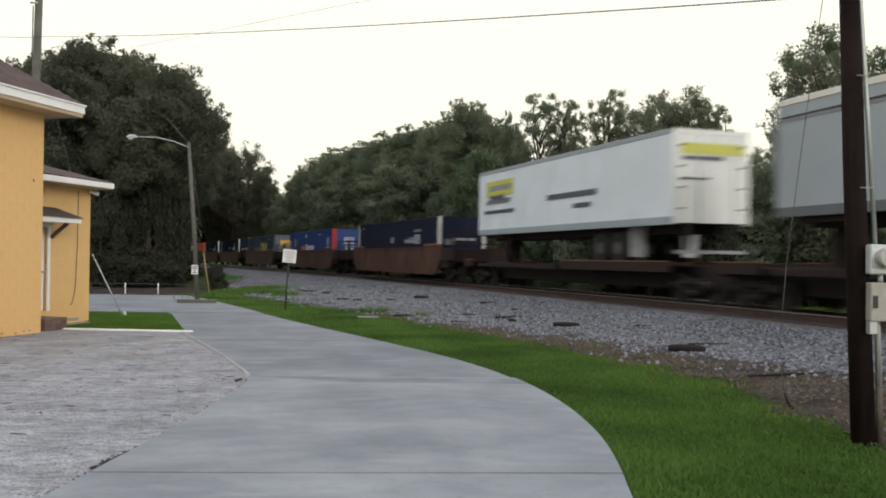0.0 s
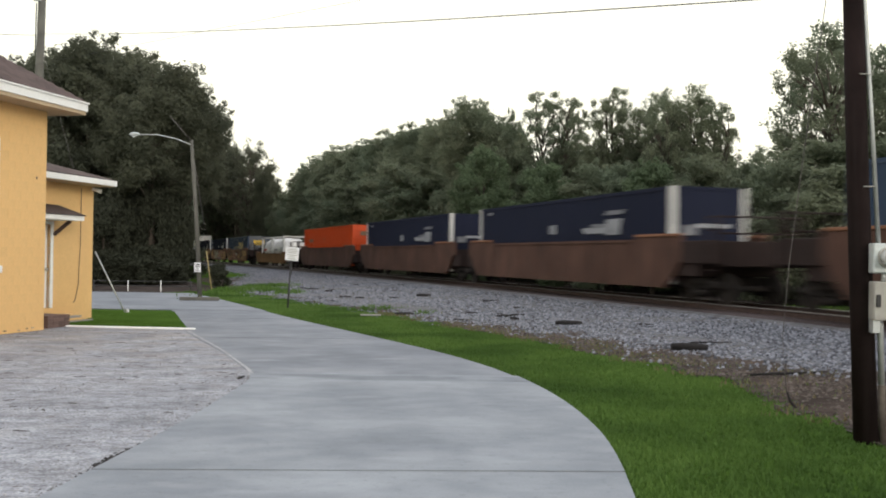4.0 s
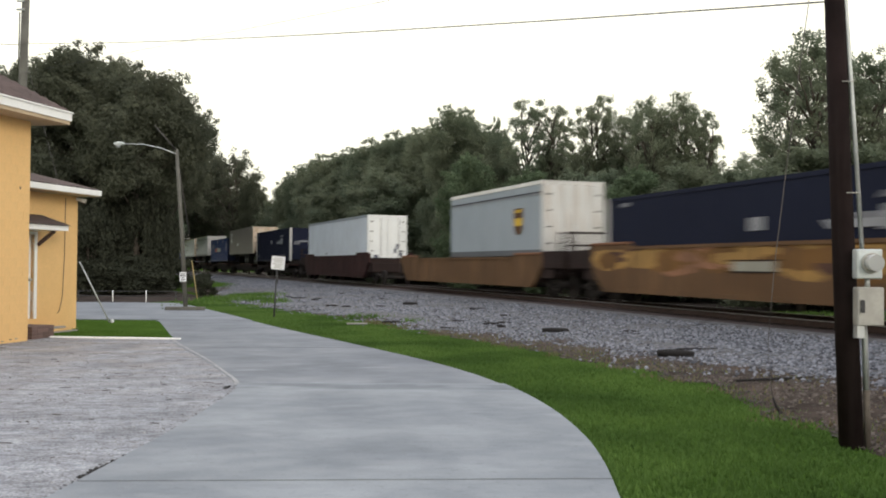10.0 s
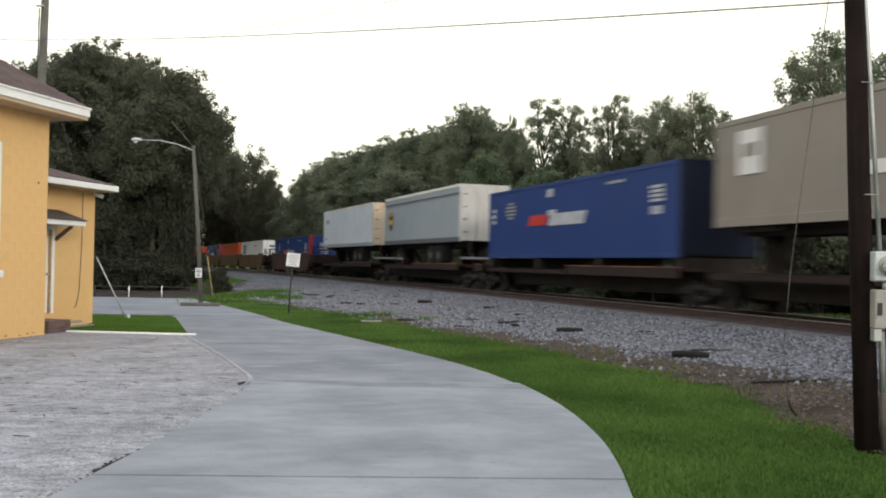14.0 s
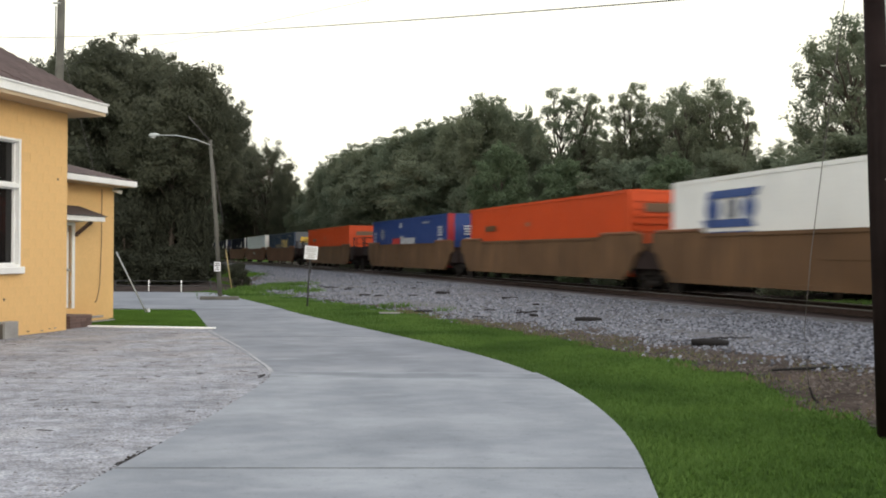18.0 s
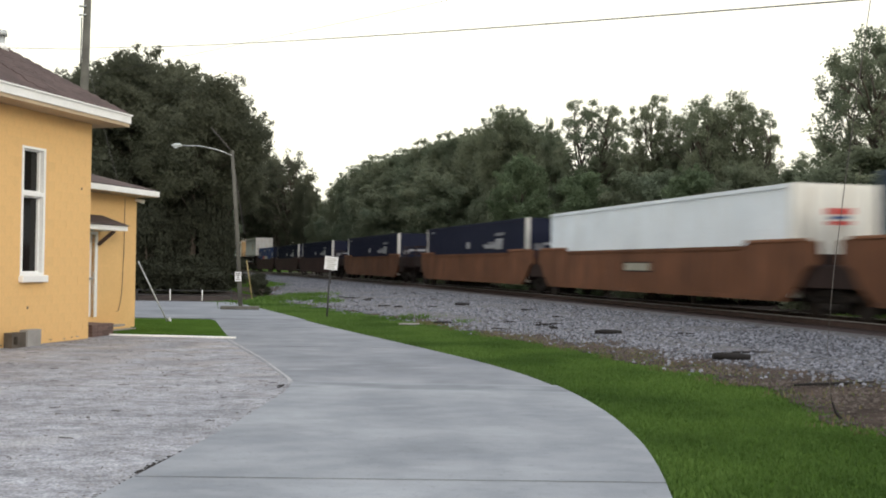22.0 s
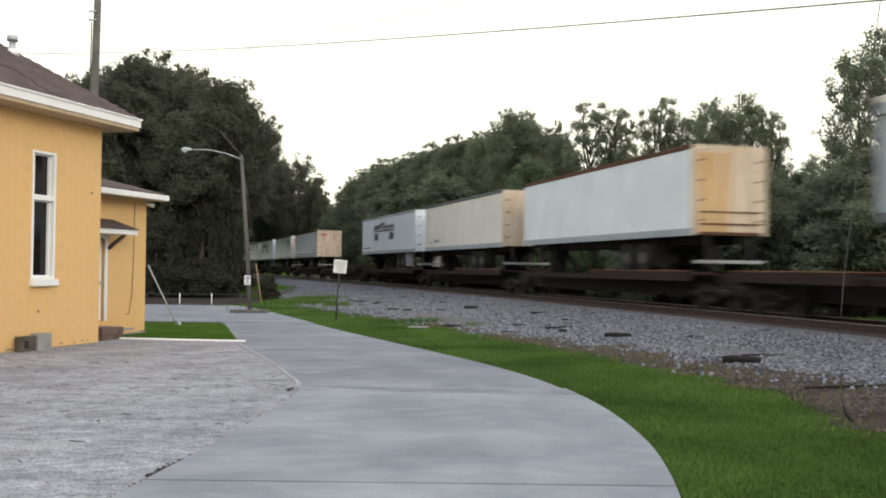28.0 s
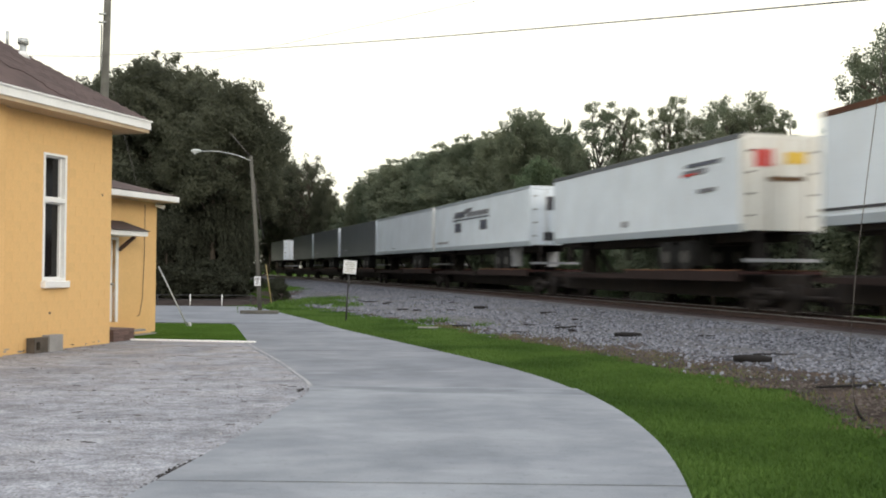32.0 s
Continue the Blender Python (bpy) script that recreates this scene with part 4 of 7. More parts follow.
lamp = thing("street_lamp", "leaning grey wooden street lamp pole with a curved metal arm", "street lamp")
bm = bmesh.new()
chain(bm, [(-9.76, 37.06, -0.3), (-9.96, 37.06, 3.0), (-10.22, 37.06, 6.3)], [0.095, 0.082, 0.066], 12)
part("pole", bm, M_POLEGREY, lamp)
bm = bmesh.new()
chain(bm, [(-10.22, 37.0, 6.1), (-10.8, 36.95, 6.32), (-11.5, 36.9, 6.46), (-12.24, 36.85, 6.46)], [0.024, 0.022, 0.021, 0.02], 8)
part("arm", bm, M_GALV, lamp)
bm = bmesh.new()
chain(bm, [(-12.2, 36.85, 6.46), (-12.3, 36.84, 6.48), (-12.5, 36.83, 6.48), (-12.62, 36.82, 6.46)], [0.03, 0.065, 0.072, 0.035], 10)
part("lamp_head", bm, M_METERBOX, lamp, "pale cobra-head luminaire, unlit")
bm = bmesh.new()
chain(bm, [(-12.34, 36.84, 6.43), (-12.46, 36.84, 6.39), (-12.57, 36.83, 6.42)], [0.035, 0.062, 0.03], 10)
part("lens", bm, M_LENS, lamp)
part("brace", one(tube, (-10.22, 37.0, 6.25), (-11.08, 37.0, 7.23), 0.02, None, 6), M_STRAND, lamp)
part("guy_strand", one(tube, (-10.2, 37.0, 6.1), (-10.06, 38.6, 3.0), 0.026, None, 6), M_STRAND, lamp)
plate = part("notice", one(box, -9.99, -9.73, 36.92, 36.94, 1.03, 1.4), M_SIGNWHITE, lamp, "small white notice plate with dark bars")
for z, w in ((1.33, 0.18), (1.26, 0.2), (1.18, 0.1), (1.1, 0.17)):
    part("lettering", one(box, -9.86 - w / 2, -9.86 + w / 2, 36.912, 36.92, z - 0.02, z + 0.016), M_INK, plate)
stop = thing("parking_stop", "weathered dark timber parking stop before the lamp pole", "parking stop", pose(-9.2, 34.8, 0, 0, 0, 8))
part("timber", one(soft_box, -0.72, 0.72, -0.09, 0.09, 0.0, 0.13, 0.02), M_POLEGREY, stop)

sign = thing("sign_post", "white notice sign on a thin dark post in the grass", "sign")
bm = bmesh.new()
chain(bm, [(-5.2, 30.7, -0.2), (-5.13, 30.7, 1.2)], [0.035, 0.03], 6)
part("post", bm, M_BLACKPOST, sign)
part("post", one(box, -5.14, -5.08, 30.7, 30.715, 1.1, 1.75), M_BLACKPOST, sign)
panel = part("panel", one(box, -0.22, 0.22, -0.01, 0.01, -0.22, 0.22), M_SIGNWHITE, sign, "square white sign panel", at=pose(-5.07, 30.68, 1.79, 0, 5, 0))
for z, w in ((0.15, 0.3), (0.09, 0.34), (0.03, 0.26), (-0.04, 0.32), (-0.1, 0.2), (-0.16, 0.28)):
    part("lettering", one(box, -w / 2, w / 2, -0.016, -0.01, z - 0.012, z + 0.012), M_BOXGREY, panel)

marker = thing("marker_post", "thin faded yellow marker post leaning at the track", "marker post")
bm = bmesh.new()
chain(bm, [(-11.17, 44.6, -0.2), (-11.5, 44.6, 1.9)], [0.027, 0.024], 8)
part("post", bm, M_YELLOWPIPE, marker)
pipe = thing("guy_guard", "pale grey guy-wire guard leaning towards the roof", "guy guard")
part("guard", one(tube, (-9.26, 27.04, -0.1), (-10.21, 27.04, 1.77), 0.019, None, 8), M_GALV, pipe)
part("strand", one(tube, (-10.21, 27.04, 1.77), (-13.9, 31.6, 8.8), 0.005, None, 6), M_STRAND, pipe)
part("anchor", one(tube, (-9.2, 27.04, -0.1), (-9.26, 27.04, 0.12), 0.05, None, 8), M_GALV, pipe)

fence = thing("fence", "low far fence of dark rails with white posts", "fence")
for k, x in enumerate((-17.6, -16.0, -14.45, -12.95, -11.6)):
    part("post", one(tube, (x, 42.3, -0.2), (x, 42.3, 0.5), 0.026, None, 8), M_WHITE if k in (2, 3) else M_BLACKPOST, fence)
for z in (0.25, 0.46):
    part("rail", one(tube, (-26, 42.34, z), (-11.4, 42.34, z), 0.02, None, 6), M_BLACKPOST, fence)


# ---- trees ----
def leaf_cloud(seed, clumps, count, size, lo=0.0):
    """Small leaves, one face each, in the outer shell of every clump (x, y, z, radius)."""
    r = random.Random(seed)
    weights = [c[3] ** 2 for c in clumps]
    vs, fs = [], []
    for cx, cy, cz, w in r.choices(clumps, weights, k=count):
        d = Vector((r.gauss(0, 1), r.gauss(0, 1), r.gauss(0, 1)))
        d.normalize()
        k = w * (1.15 - 0.75 * r.random() ** 1.3) * (1 + 0.35 * min(1.3, max(0.0, r.gauss(0, 1))))
        p = Vector((cx + d.x * k, cy + d.y * k, cz + d.z * k * 0.8))
        if p.z < lo:
            continue
        s = size * r.uniform(0.5, 1.4)
        n = (d + Vector((r.gauss(0, 0.6), r.gauss(0, 0.6), 0.4 + r.gauss(0, 0.5)))).normalized()
        a = n.orthogonal().normalized()
        a.rotate(Matrix.Rotation(r.random() * 6.283, 3, n))
        b = n.cross(a)
        i = len(vs)
        vs += [p - a * s, p + a * s * 0.5 + b * s * 0.75, p + a * s * 0.6 - b * s * 0.7]
        fs.append((i, i + 1, i + 2))
    return vs, fs


def tree_kind(seed, tall, spread, lobe_count, leaves, size, low, material, label):
    """A tapered trunk, limbs that reach into the lobes, and a crown of leaves in many clumps."""
    r = random.Random(seed)
    t = thing("tree", label, "tree", pose(0, -400, -60))
    lobes = []
    for i in range(lobe_count):
        f = (i + r.random()) / lobe_count
        prof = (1 - (max(0.0, f - 0.35) / 0.68) ** 2) ** 0.5 * (0.75 + 0.25 * min(1, f / 0.3))
        a = i * 2.4 + r.random()
        w = spread * r.uniform(0.26, 0.42) * (0.55 + 0.5 * prof)
        q = max(0.0, spread * prof * r.uniform(0.7, 1.0) - w * 0.8)
        z = tall * (low + (1 - low) * f)
        lobes.append((math.cos(a) * q, math.sin(a) * q, min(z, tall - w), w))
    clumps = []
    for x, y, z, w in lobes:
        for _ in range(7):
            d = Vector((r.gauss(0, 1), r.gauss(0, 1), r.gauss(0, 0.9)))
            d.normalize()
            c = w * r.uniform(0.28, 0.48)
            q = w * 0.75
            clumps.append((x + d.x * q, y + d.y * q, z + d.z * q * 0.95, c))
        clumps.append((x, y, z, w * 0.7))
        # sprays that stand out of the crown
        for _ in range(5):
            d = Vector((r.gauss(0, 1), r.gauss(0, 1), 0.3 + abs(r.gauss(0, 0.8)))).normalized() * w * r.uniform(0.95, 1.35)
            clumps.append((x + d.x, y + d.y, z + d.z, w * r.uniform(0.12, 0.22)))
    bm = bmesh.new()
    lean = (r.uniform(-0.4, 0.4), r.uniform(-0.4, 0.4))
    rad = 0.016 * tall
    spine = [(lean[0] * (k / 5) ** 2, lean[1] * (k / 5) ** 2, tall * 0.92 * k / 5 - 0.3) for k in range(6)]
    chain(bm, spine, [rad * 1.2, rad, rad * 0.85, rad * 0.65, rad * 0.4, rad * 0.12], 8)
    for x, y, z, w in lobes:
        z0 = max(1.0, z - 1.0 - 0.4 * math.hypot(x, y))
        f = min(1.0, z0 / (tall * 0.92))
        base = Vector((lean[0] * f * f, lean[1] * f * f, z0))
        mid = base.lerp(Vector((x, y, z)), 0.5) + Vector((0, 0, 0.25))
        chain(bm, [base, mid, (x, y, z), (x + r.uniform(-1, 1) * w * 0.5, y + r.uniform(-1, 1) * w * 0.5, z + w * 0.6)], [rad * 0.4 * (1.1 - f), rad * 0.28 * (1.1 - f), rad * 0.14, 0.012], 5)
    part("trunk", bm, M_BARK, t)
    vs, fs = leaf_cloud(seed, clumps, leaves, size, 0.15)
    top = sorted(v[2] for v in vs)[int(len(vs) * 0.998)]
    vs = [(v[0], v[1], v[2] * tall / top) for v in vs]
    part("crown", sheet_of("crown", vs, fs, material), None, t)
    return t


def airy_kind(seed, tall, spread, low, limbs, tufts, leaves, size, material, label):
    """A tree of separate leaf tufts at the ends of its branches, with sky between them."""
    r = random.Random(seed)
    t = thing("tree", label, "tree", pose(0, -400, -60))
    bm = bmesh.new()
    rad = 0.013 * tall
    spine = [(0.3 * math.sin(k * 1.3), 0.3 * math.cos(k * 1.7) - 0.3, tall * 0.95 * k / 6 - 0.3) for k in range(7)]
    chain(bm, spine, [rad * 1.2, rad, rad * 0.9, rad * 0.75, rad * 0.55, rad * 0.35, rad * 0.1], 8)
    c = spread / 3.6
    cz, hz = tall * (1 + low) / 2, tall * (1 - low) / 2
    clumps = []
    for i in range(limbs):
        f = (i + 0.5) / limbs
        a, e = i * 2.4 + r.uniform(-0.4, 0.4), math.asin(max(-0.95, min(1.0, 2 * f - 1 + r.uniform(-0.08, 0.08))))
        reach = r.uniform(0.62, 0.95)
        tip = Vector((math.cos(a) * math.cos(e) * spread * reach, math.sin(a) * math.cos(e) * spread * reach, cz + math.sin(e) * hz * reach))
        zb = max(tall * low * 0.8, tip.z - 0.9 * math.hypot(tip.x, tip.y) - 0.4)
        k = min(5, int(zb / (tall * 0.95) * 6))
        base = Vector((spine[k][0], spine[k][1], zb))
        mid = base.lerp(tip, 0.55) + Vector((0, 0, 0.3))
        chain(bm, [base, mid, tip], [rad * 0.4, rad * 0.25, rad * 0.1], 5)
        for _ in range(tufts):
            d = Vector((r.gauss(0, 1), r.gauss(0, 1), r.gauss(0.15, 0.8))).normalized() * r.uniform(0.25, 1.25) * c
            p = tip.lerp(mid, r.random() * 0.3) + d
            chain(bm, [tip.lerp(mid, 0.3), p], [rad * 0.1, 0.008], 3)
            clumps.append((p.x, p.y, p.z, r.uniform(0.26, 0.52) * c))
    part("trunk", bm, M_BARK, t)
    vs, fs = leaf_cloud(seed, clumps, leaves * len(clumps), size, 0.15)
    top = sorted(v[2] for v in vs)[int(len(vs) * 0.999)]
    vs = [(v[0], v[1], v[2] * tall / top) for v in vs]
    part("crown", sheet_of("crown", vs, fs, material), None, t)
    return t


T_OAK = tree_kind(11, 13.5, 5.2, 24, 110000, 0.08, 0.12, M_LEAF_DARK, "tall broad dark green broadleaf tree")
T_GUM = tree_kind(23, 13.0, 4.0, 30, 85000, 0.082, 0.08, M_LEAF, "slender green broadleaf tree at the wood's edge")
T_MID = tree_kind(37, 10.0, 3.3, 20, 56000, 0.08, 0.05, M_LEAF, "bushy green tree with foliage to the ground")
T_OPEN = airy_kind(41, 11.0, 2.2, 0.3, 38, 9, 60, 0.058, M_LEAF, "airy tree with sky showing through its crown")
T_LACE = airy_kind(47, 11.0, 1.8, 0.42, 28, 8, 62, 0.055, M_LEAF, "thin airy tree of loose leaf tufts against the sky")
T_DUSK = airy_kind(59, 13.0, 3.4, 0.2, 34, 8, 44, 0.10, M_LEAF_DARK, "dark airy tree in the shade beside the track")
T_FRESH = tree_kind(53, 9.0, 2.8, 18, 50000, 0.072, 0.05, M_LEAF_LIGHT, "lighter green young tree at the wood's edge")
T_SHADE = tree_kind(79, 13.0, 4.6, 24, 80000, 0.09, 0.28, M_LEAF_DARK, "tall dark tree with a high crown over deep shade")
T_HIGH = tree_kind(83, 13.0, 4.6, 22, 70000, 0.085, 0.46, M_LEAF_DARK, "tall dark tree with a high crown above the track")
T_BUSH = tree_kind(67, 4.2, 2.6, 12, 16000, 0.095, 0.02, M_LEAF_SHADED, "dense undergrowth shrub, its leaves coloured dark for the wood's shade")
SIZE = {"oak": (T_OAK, 13.5, 5.2), "gum": (T_GUM, 13.0, 4.0), "mid": (T_MID, 10.0, 3.3), "open": (T_OPEN, 11.0, 2.2), "dusk": (T_DUSK, 13.0, 3.4), "lace": (T_LACE, 11.0, 1.8), "fresh": (T_FRESH, 9.0, 2.8), "shade": (T_SHADE, 13.0, 4.6), "high": (T_HIGH, 13.0, 4.6), "bush": (T_BUSH, 4.2, 2.6)}
USED = set()


def plant(kind, x, y, tall, radius, group="trees along the railway"):
    src, h, spread = SIZE[kind]
    k, w = tall / h, radius / spread
    m = Matrix.Translation((x, y, -0.02)) @ pose(0, 0, 0, 0, 0, rng.random() * 360) @ Matrix.Diagonal((w, w, k, 1))
    if kind not in USED:
        USED.add(kind)
        src.matrix_basis = m
        src["group"] = group
    else:
        k = src.scale
        tagged(copy_thing(src, m @ Matrix.Diagonal((1 / k.x, 1 / k.y, 1 / k.z, 1))), group=group)


def plant_rows(rows, group="trees along the railway"):
    for row in rows.replace("\n", "; ").split("; "):
        kind, bearing, dist, tall, radius = row.split()
        plant(kind, float(bearing) * float(dist), float(dist), float(tall), float(radius), group)


# kind, sideways share of the distance ahead, distance ahead, height, crown radius
# WOOD and BACK: across the track; MASS: behind the building; SHADE: dark fill under it; FAR: round the bend
WOOD = """gum -0.145 135 14.3 4.6; gum -0.131 124 14.8 4.7; gum -0.110 115 15.2 6.0; mid -0.097 105 11.7 6.1; gum -0.083 106 14.9 5.3; gum -0.057 98 15.0 5.1
gum -0.030 92 14.9 5.0; gum -0.005 86 14.4 3.9; mid -0.042 84 10.3 5.5; gum 0.027 76 14.6 3.4; gum 0.050 76 13.3 3.8; fresh 0.040 64 9.4 2.9
gum 0.074 70 11.9 2.0; lace 0.104 64 13.3 2.0; lace 0.127 64 12.9 1.8; lace 0.138 66 12.8 1.1; lace 0.069 70 13.1 0.6; lace 0.166 60 12.1 1.5
lace 0.182 60 12.9 1.6; lace 0.196 60 11.7 1.1; fresh 0.107 56 7.5 2.6; gum 0.131 66 9.5 2.5; gum 0.162 64 9.5 2.5; mid 0.177 52 7.2 3.8
open 0.220 58 12.2 1.7; open 0.238 55 11.9 1.9; gum 0.241 58 10.5 2.1; open 0.267 55 12.2 2.1; lace 0.284 55 11.4 1.5; lace 0.297 54 10.6 1.1
gum 0.205 60 9.7 2.0; fresh 0.223 48 6.9 2.4; mid 0.274 47 7.0 3.0; mid 0.317 52 7.3 2.7; open 0.340 58 9.0 1.9; mid 0.366 52 7.0 3.2
open 0.410 40 12.1 2.5; open 0.390 43 11.7 1.5; open 0.448 43 11.8 1.9; open 0.481 40 11.3 2.1; mid 0.399 38 6.7 3.9; mid 0.454 38 6.8 3.9
open 0.527 42 12.3 2.3; gum 0.570 42 12.0 3.8"""
BACK = """gum -0.136 142 13.0 6.9; gum -0.088 124 14.7 7.2; gum -0.039 110 14.8 6.4; gum 0.010 98 14.5 5.7; gum 0.052 92 13.7 4.5; gum 0.107 86 10.6 5.0
gum 0.156 82 10.3 4.8; gum 0.205 78 10.5 4.6; gum 0.253 76 11.6 3.7; gum 0.308 80 9.7 4.7; gum 0.357 72 8.8 4.2"""
MASS = """shade -0.386 56 14.7 4.8; oak -0.433 58 14.1 4.9; high -0.318 54 13.0 4.4; shade -0.346 60 14.7 4.6; shade -0.318 62 12.8 2.9; high -0.285 60 12.9 3.4; high -0.296 70 11.0 2.0
oak -0.468 60 14.0 5.6; oak -0.520 62 14.9 5.8; oak -0.581 62 15.6 6.2; oak -0.365 62 15.0 5.4"""
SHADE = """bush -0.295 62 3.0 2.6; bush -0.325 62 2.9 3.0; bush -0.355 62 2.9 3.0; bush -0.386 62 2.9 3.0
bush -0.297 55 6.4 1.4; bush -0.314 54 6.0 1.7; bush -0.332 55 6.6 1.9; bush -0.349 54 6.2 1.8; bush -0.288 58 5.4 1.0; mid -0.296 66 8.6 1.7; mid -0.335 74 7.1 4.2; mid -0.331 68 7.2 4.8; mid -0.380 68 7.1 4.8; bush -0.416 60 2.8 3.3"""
FAR = """dusk -0.233 170 23.0 6.0; dusk -0.243 172 24.0 5.0; dusk -0.257 178 26.5 5.5; dusk -0.209 160 21.8 5.0; dusk -0.222 165 22.0 5.1; oak -0.196 156 16.6 2.9; oak -0.186 152 14.0 2.5
mid -0.175 148 11.9 3.2; mid -0.164 146 11.8 3.1; oak -0.231 185 16.5 7.7; oak -0.200 180 16.4 6.7; mid -0.155 140 12.8 4.1; oak -0.258 190 18.0 7.0"""
plant_rows(WOOD)
plant_rows(BACK)
plant_rows(MASS, "trees behind the building")
plant_rows(SHADE, "trees behind the building")
plant_rows(FAR)
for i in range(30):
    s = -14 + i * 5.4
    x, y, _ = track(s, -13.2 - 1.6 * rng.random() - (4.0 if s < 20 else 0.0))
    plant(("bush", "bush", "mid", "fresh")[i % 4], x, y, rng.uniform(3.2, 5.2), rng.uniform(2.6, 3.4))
# added tree rows, mostly out of view, that shade the far train
for i in range(19):
    s = 66 + i * 7
    for k in range(3):
        x, y, _ = track(s, 0)
        edge = min(x - 2.6, -0.266 * y)
        x, y = edge - 3.6 - 6.5 * k - 0.8 * rng.random(), y + rng.uniform(-2, 2)
        plant("shade", x, y, min(26.0, (0.15, 0.18, 0.18)[k] * y + 1.5) + rng.random(), 3.7)
# shade-coloured shrubs that fill the dark under the crowns
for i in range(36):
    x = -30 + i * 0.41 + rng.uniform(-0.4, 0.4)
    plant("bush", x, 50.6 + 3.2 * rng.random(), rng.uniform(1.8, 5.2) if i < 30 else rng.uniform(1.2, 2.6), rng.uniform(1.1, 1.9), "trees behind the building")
# shade-coloured shrubs as the dark behind and below the train
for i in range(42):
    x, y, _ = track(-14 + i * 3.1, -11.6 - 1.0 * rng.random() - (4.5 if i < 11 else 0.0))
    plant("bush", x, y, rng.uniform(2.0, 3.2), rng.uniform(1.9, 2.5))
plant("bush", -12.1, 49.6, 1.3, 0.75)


# ---- the freight train ----
def hull(name, col, rough=0.5, stain=(0.12, 0.08, 0.05), amount=0.3, var=0.08, metal=0.0):
    return surface(name, col, rough, metal, var=var, scale=0.6, fine=18, bump=0.1, stain=stain, amount=amount, spec=0.22, streak=(2.2, (2.5, 2.5, 0.25)))


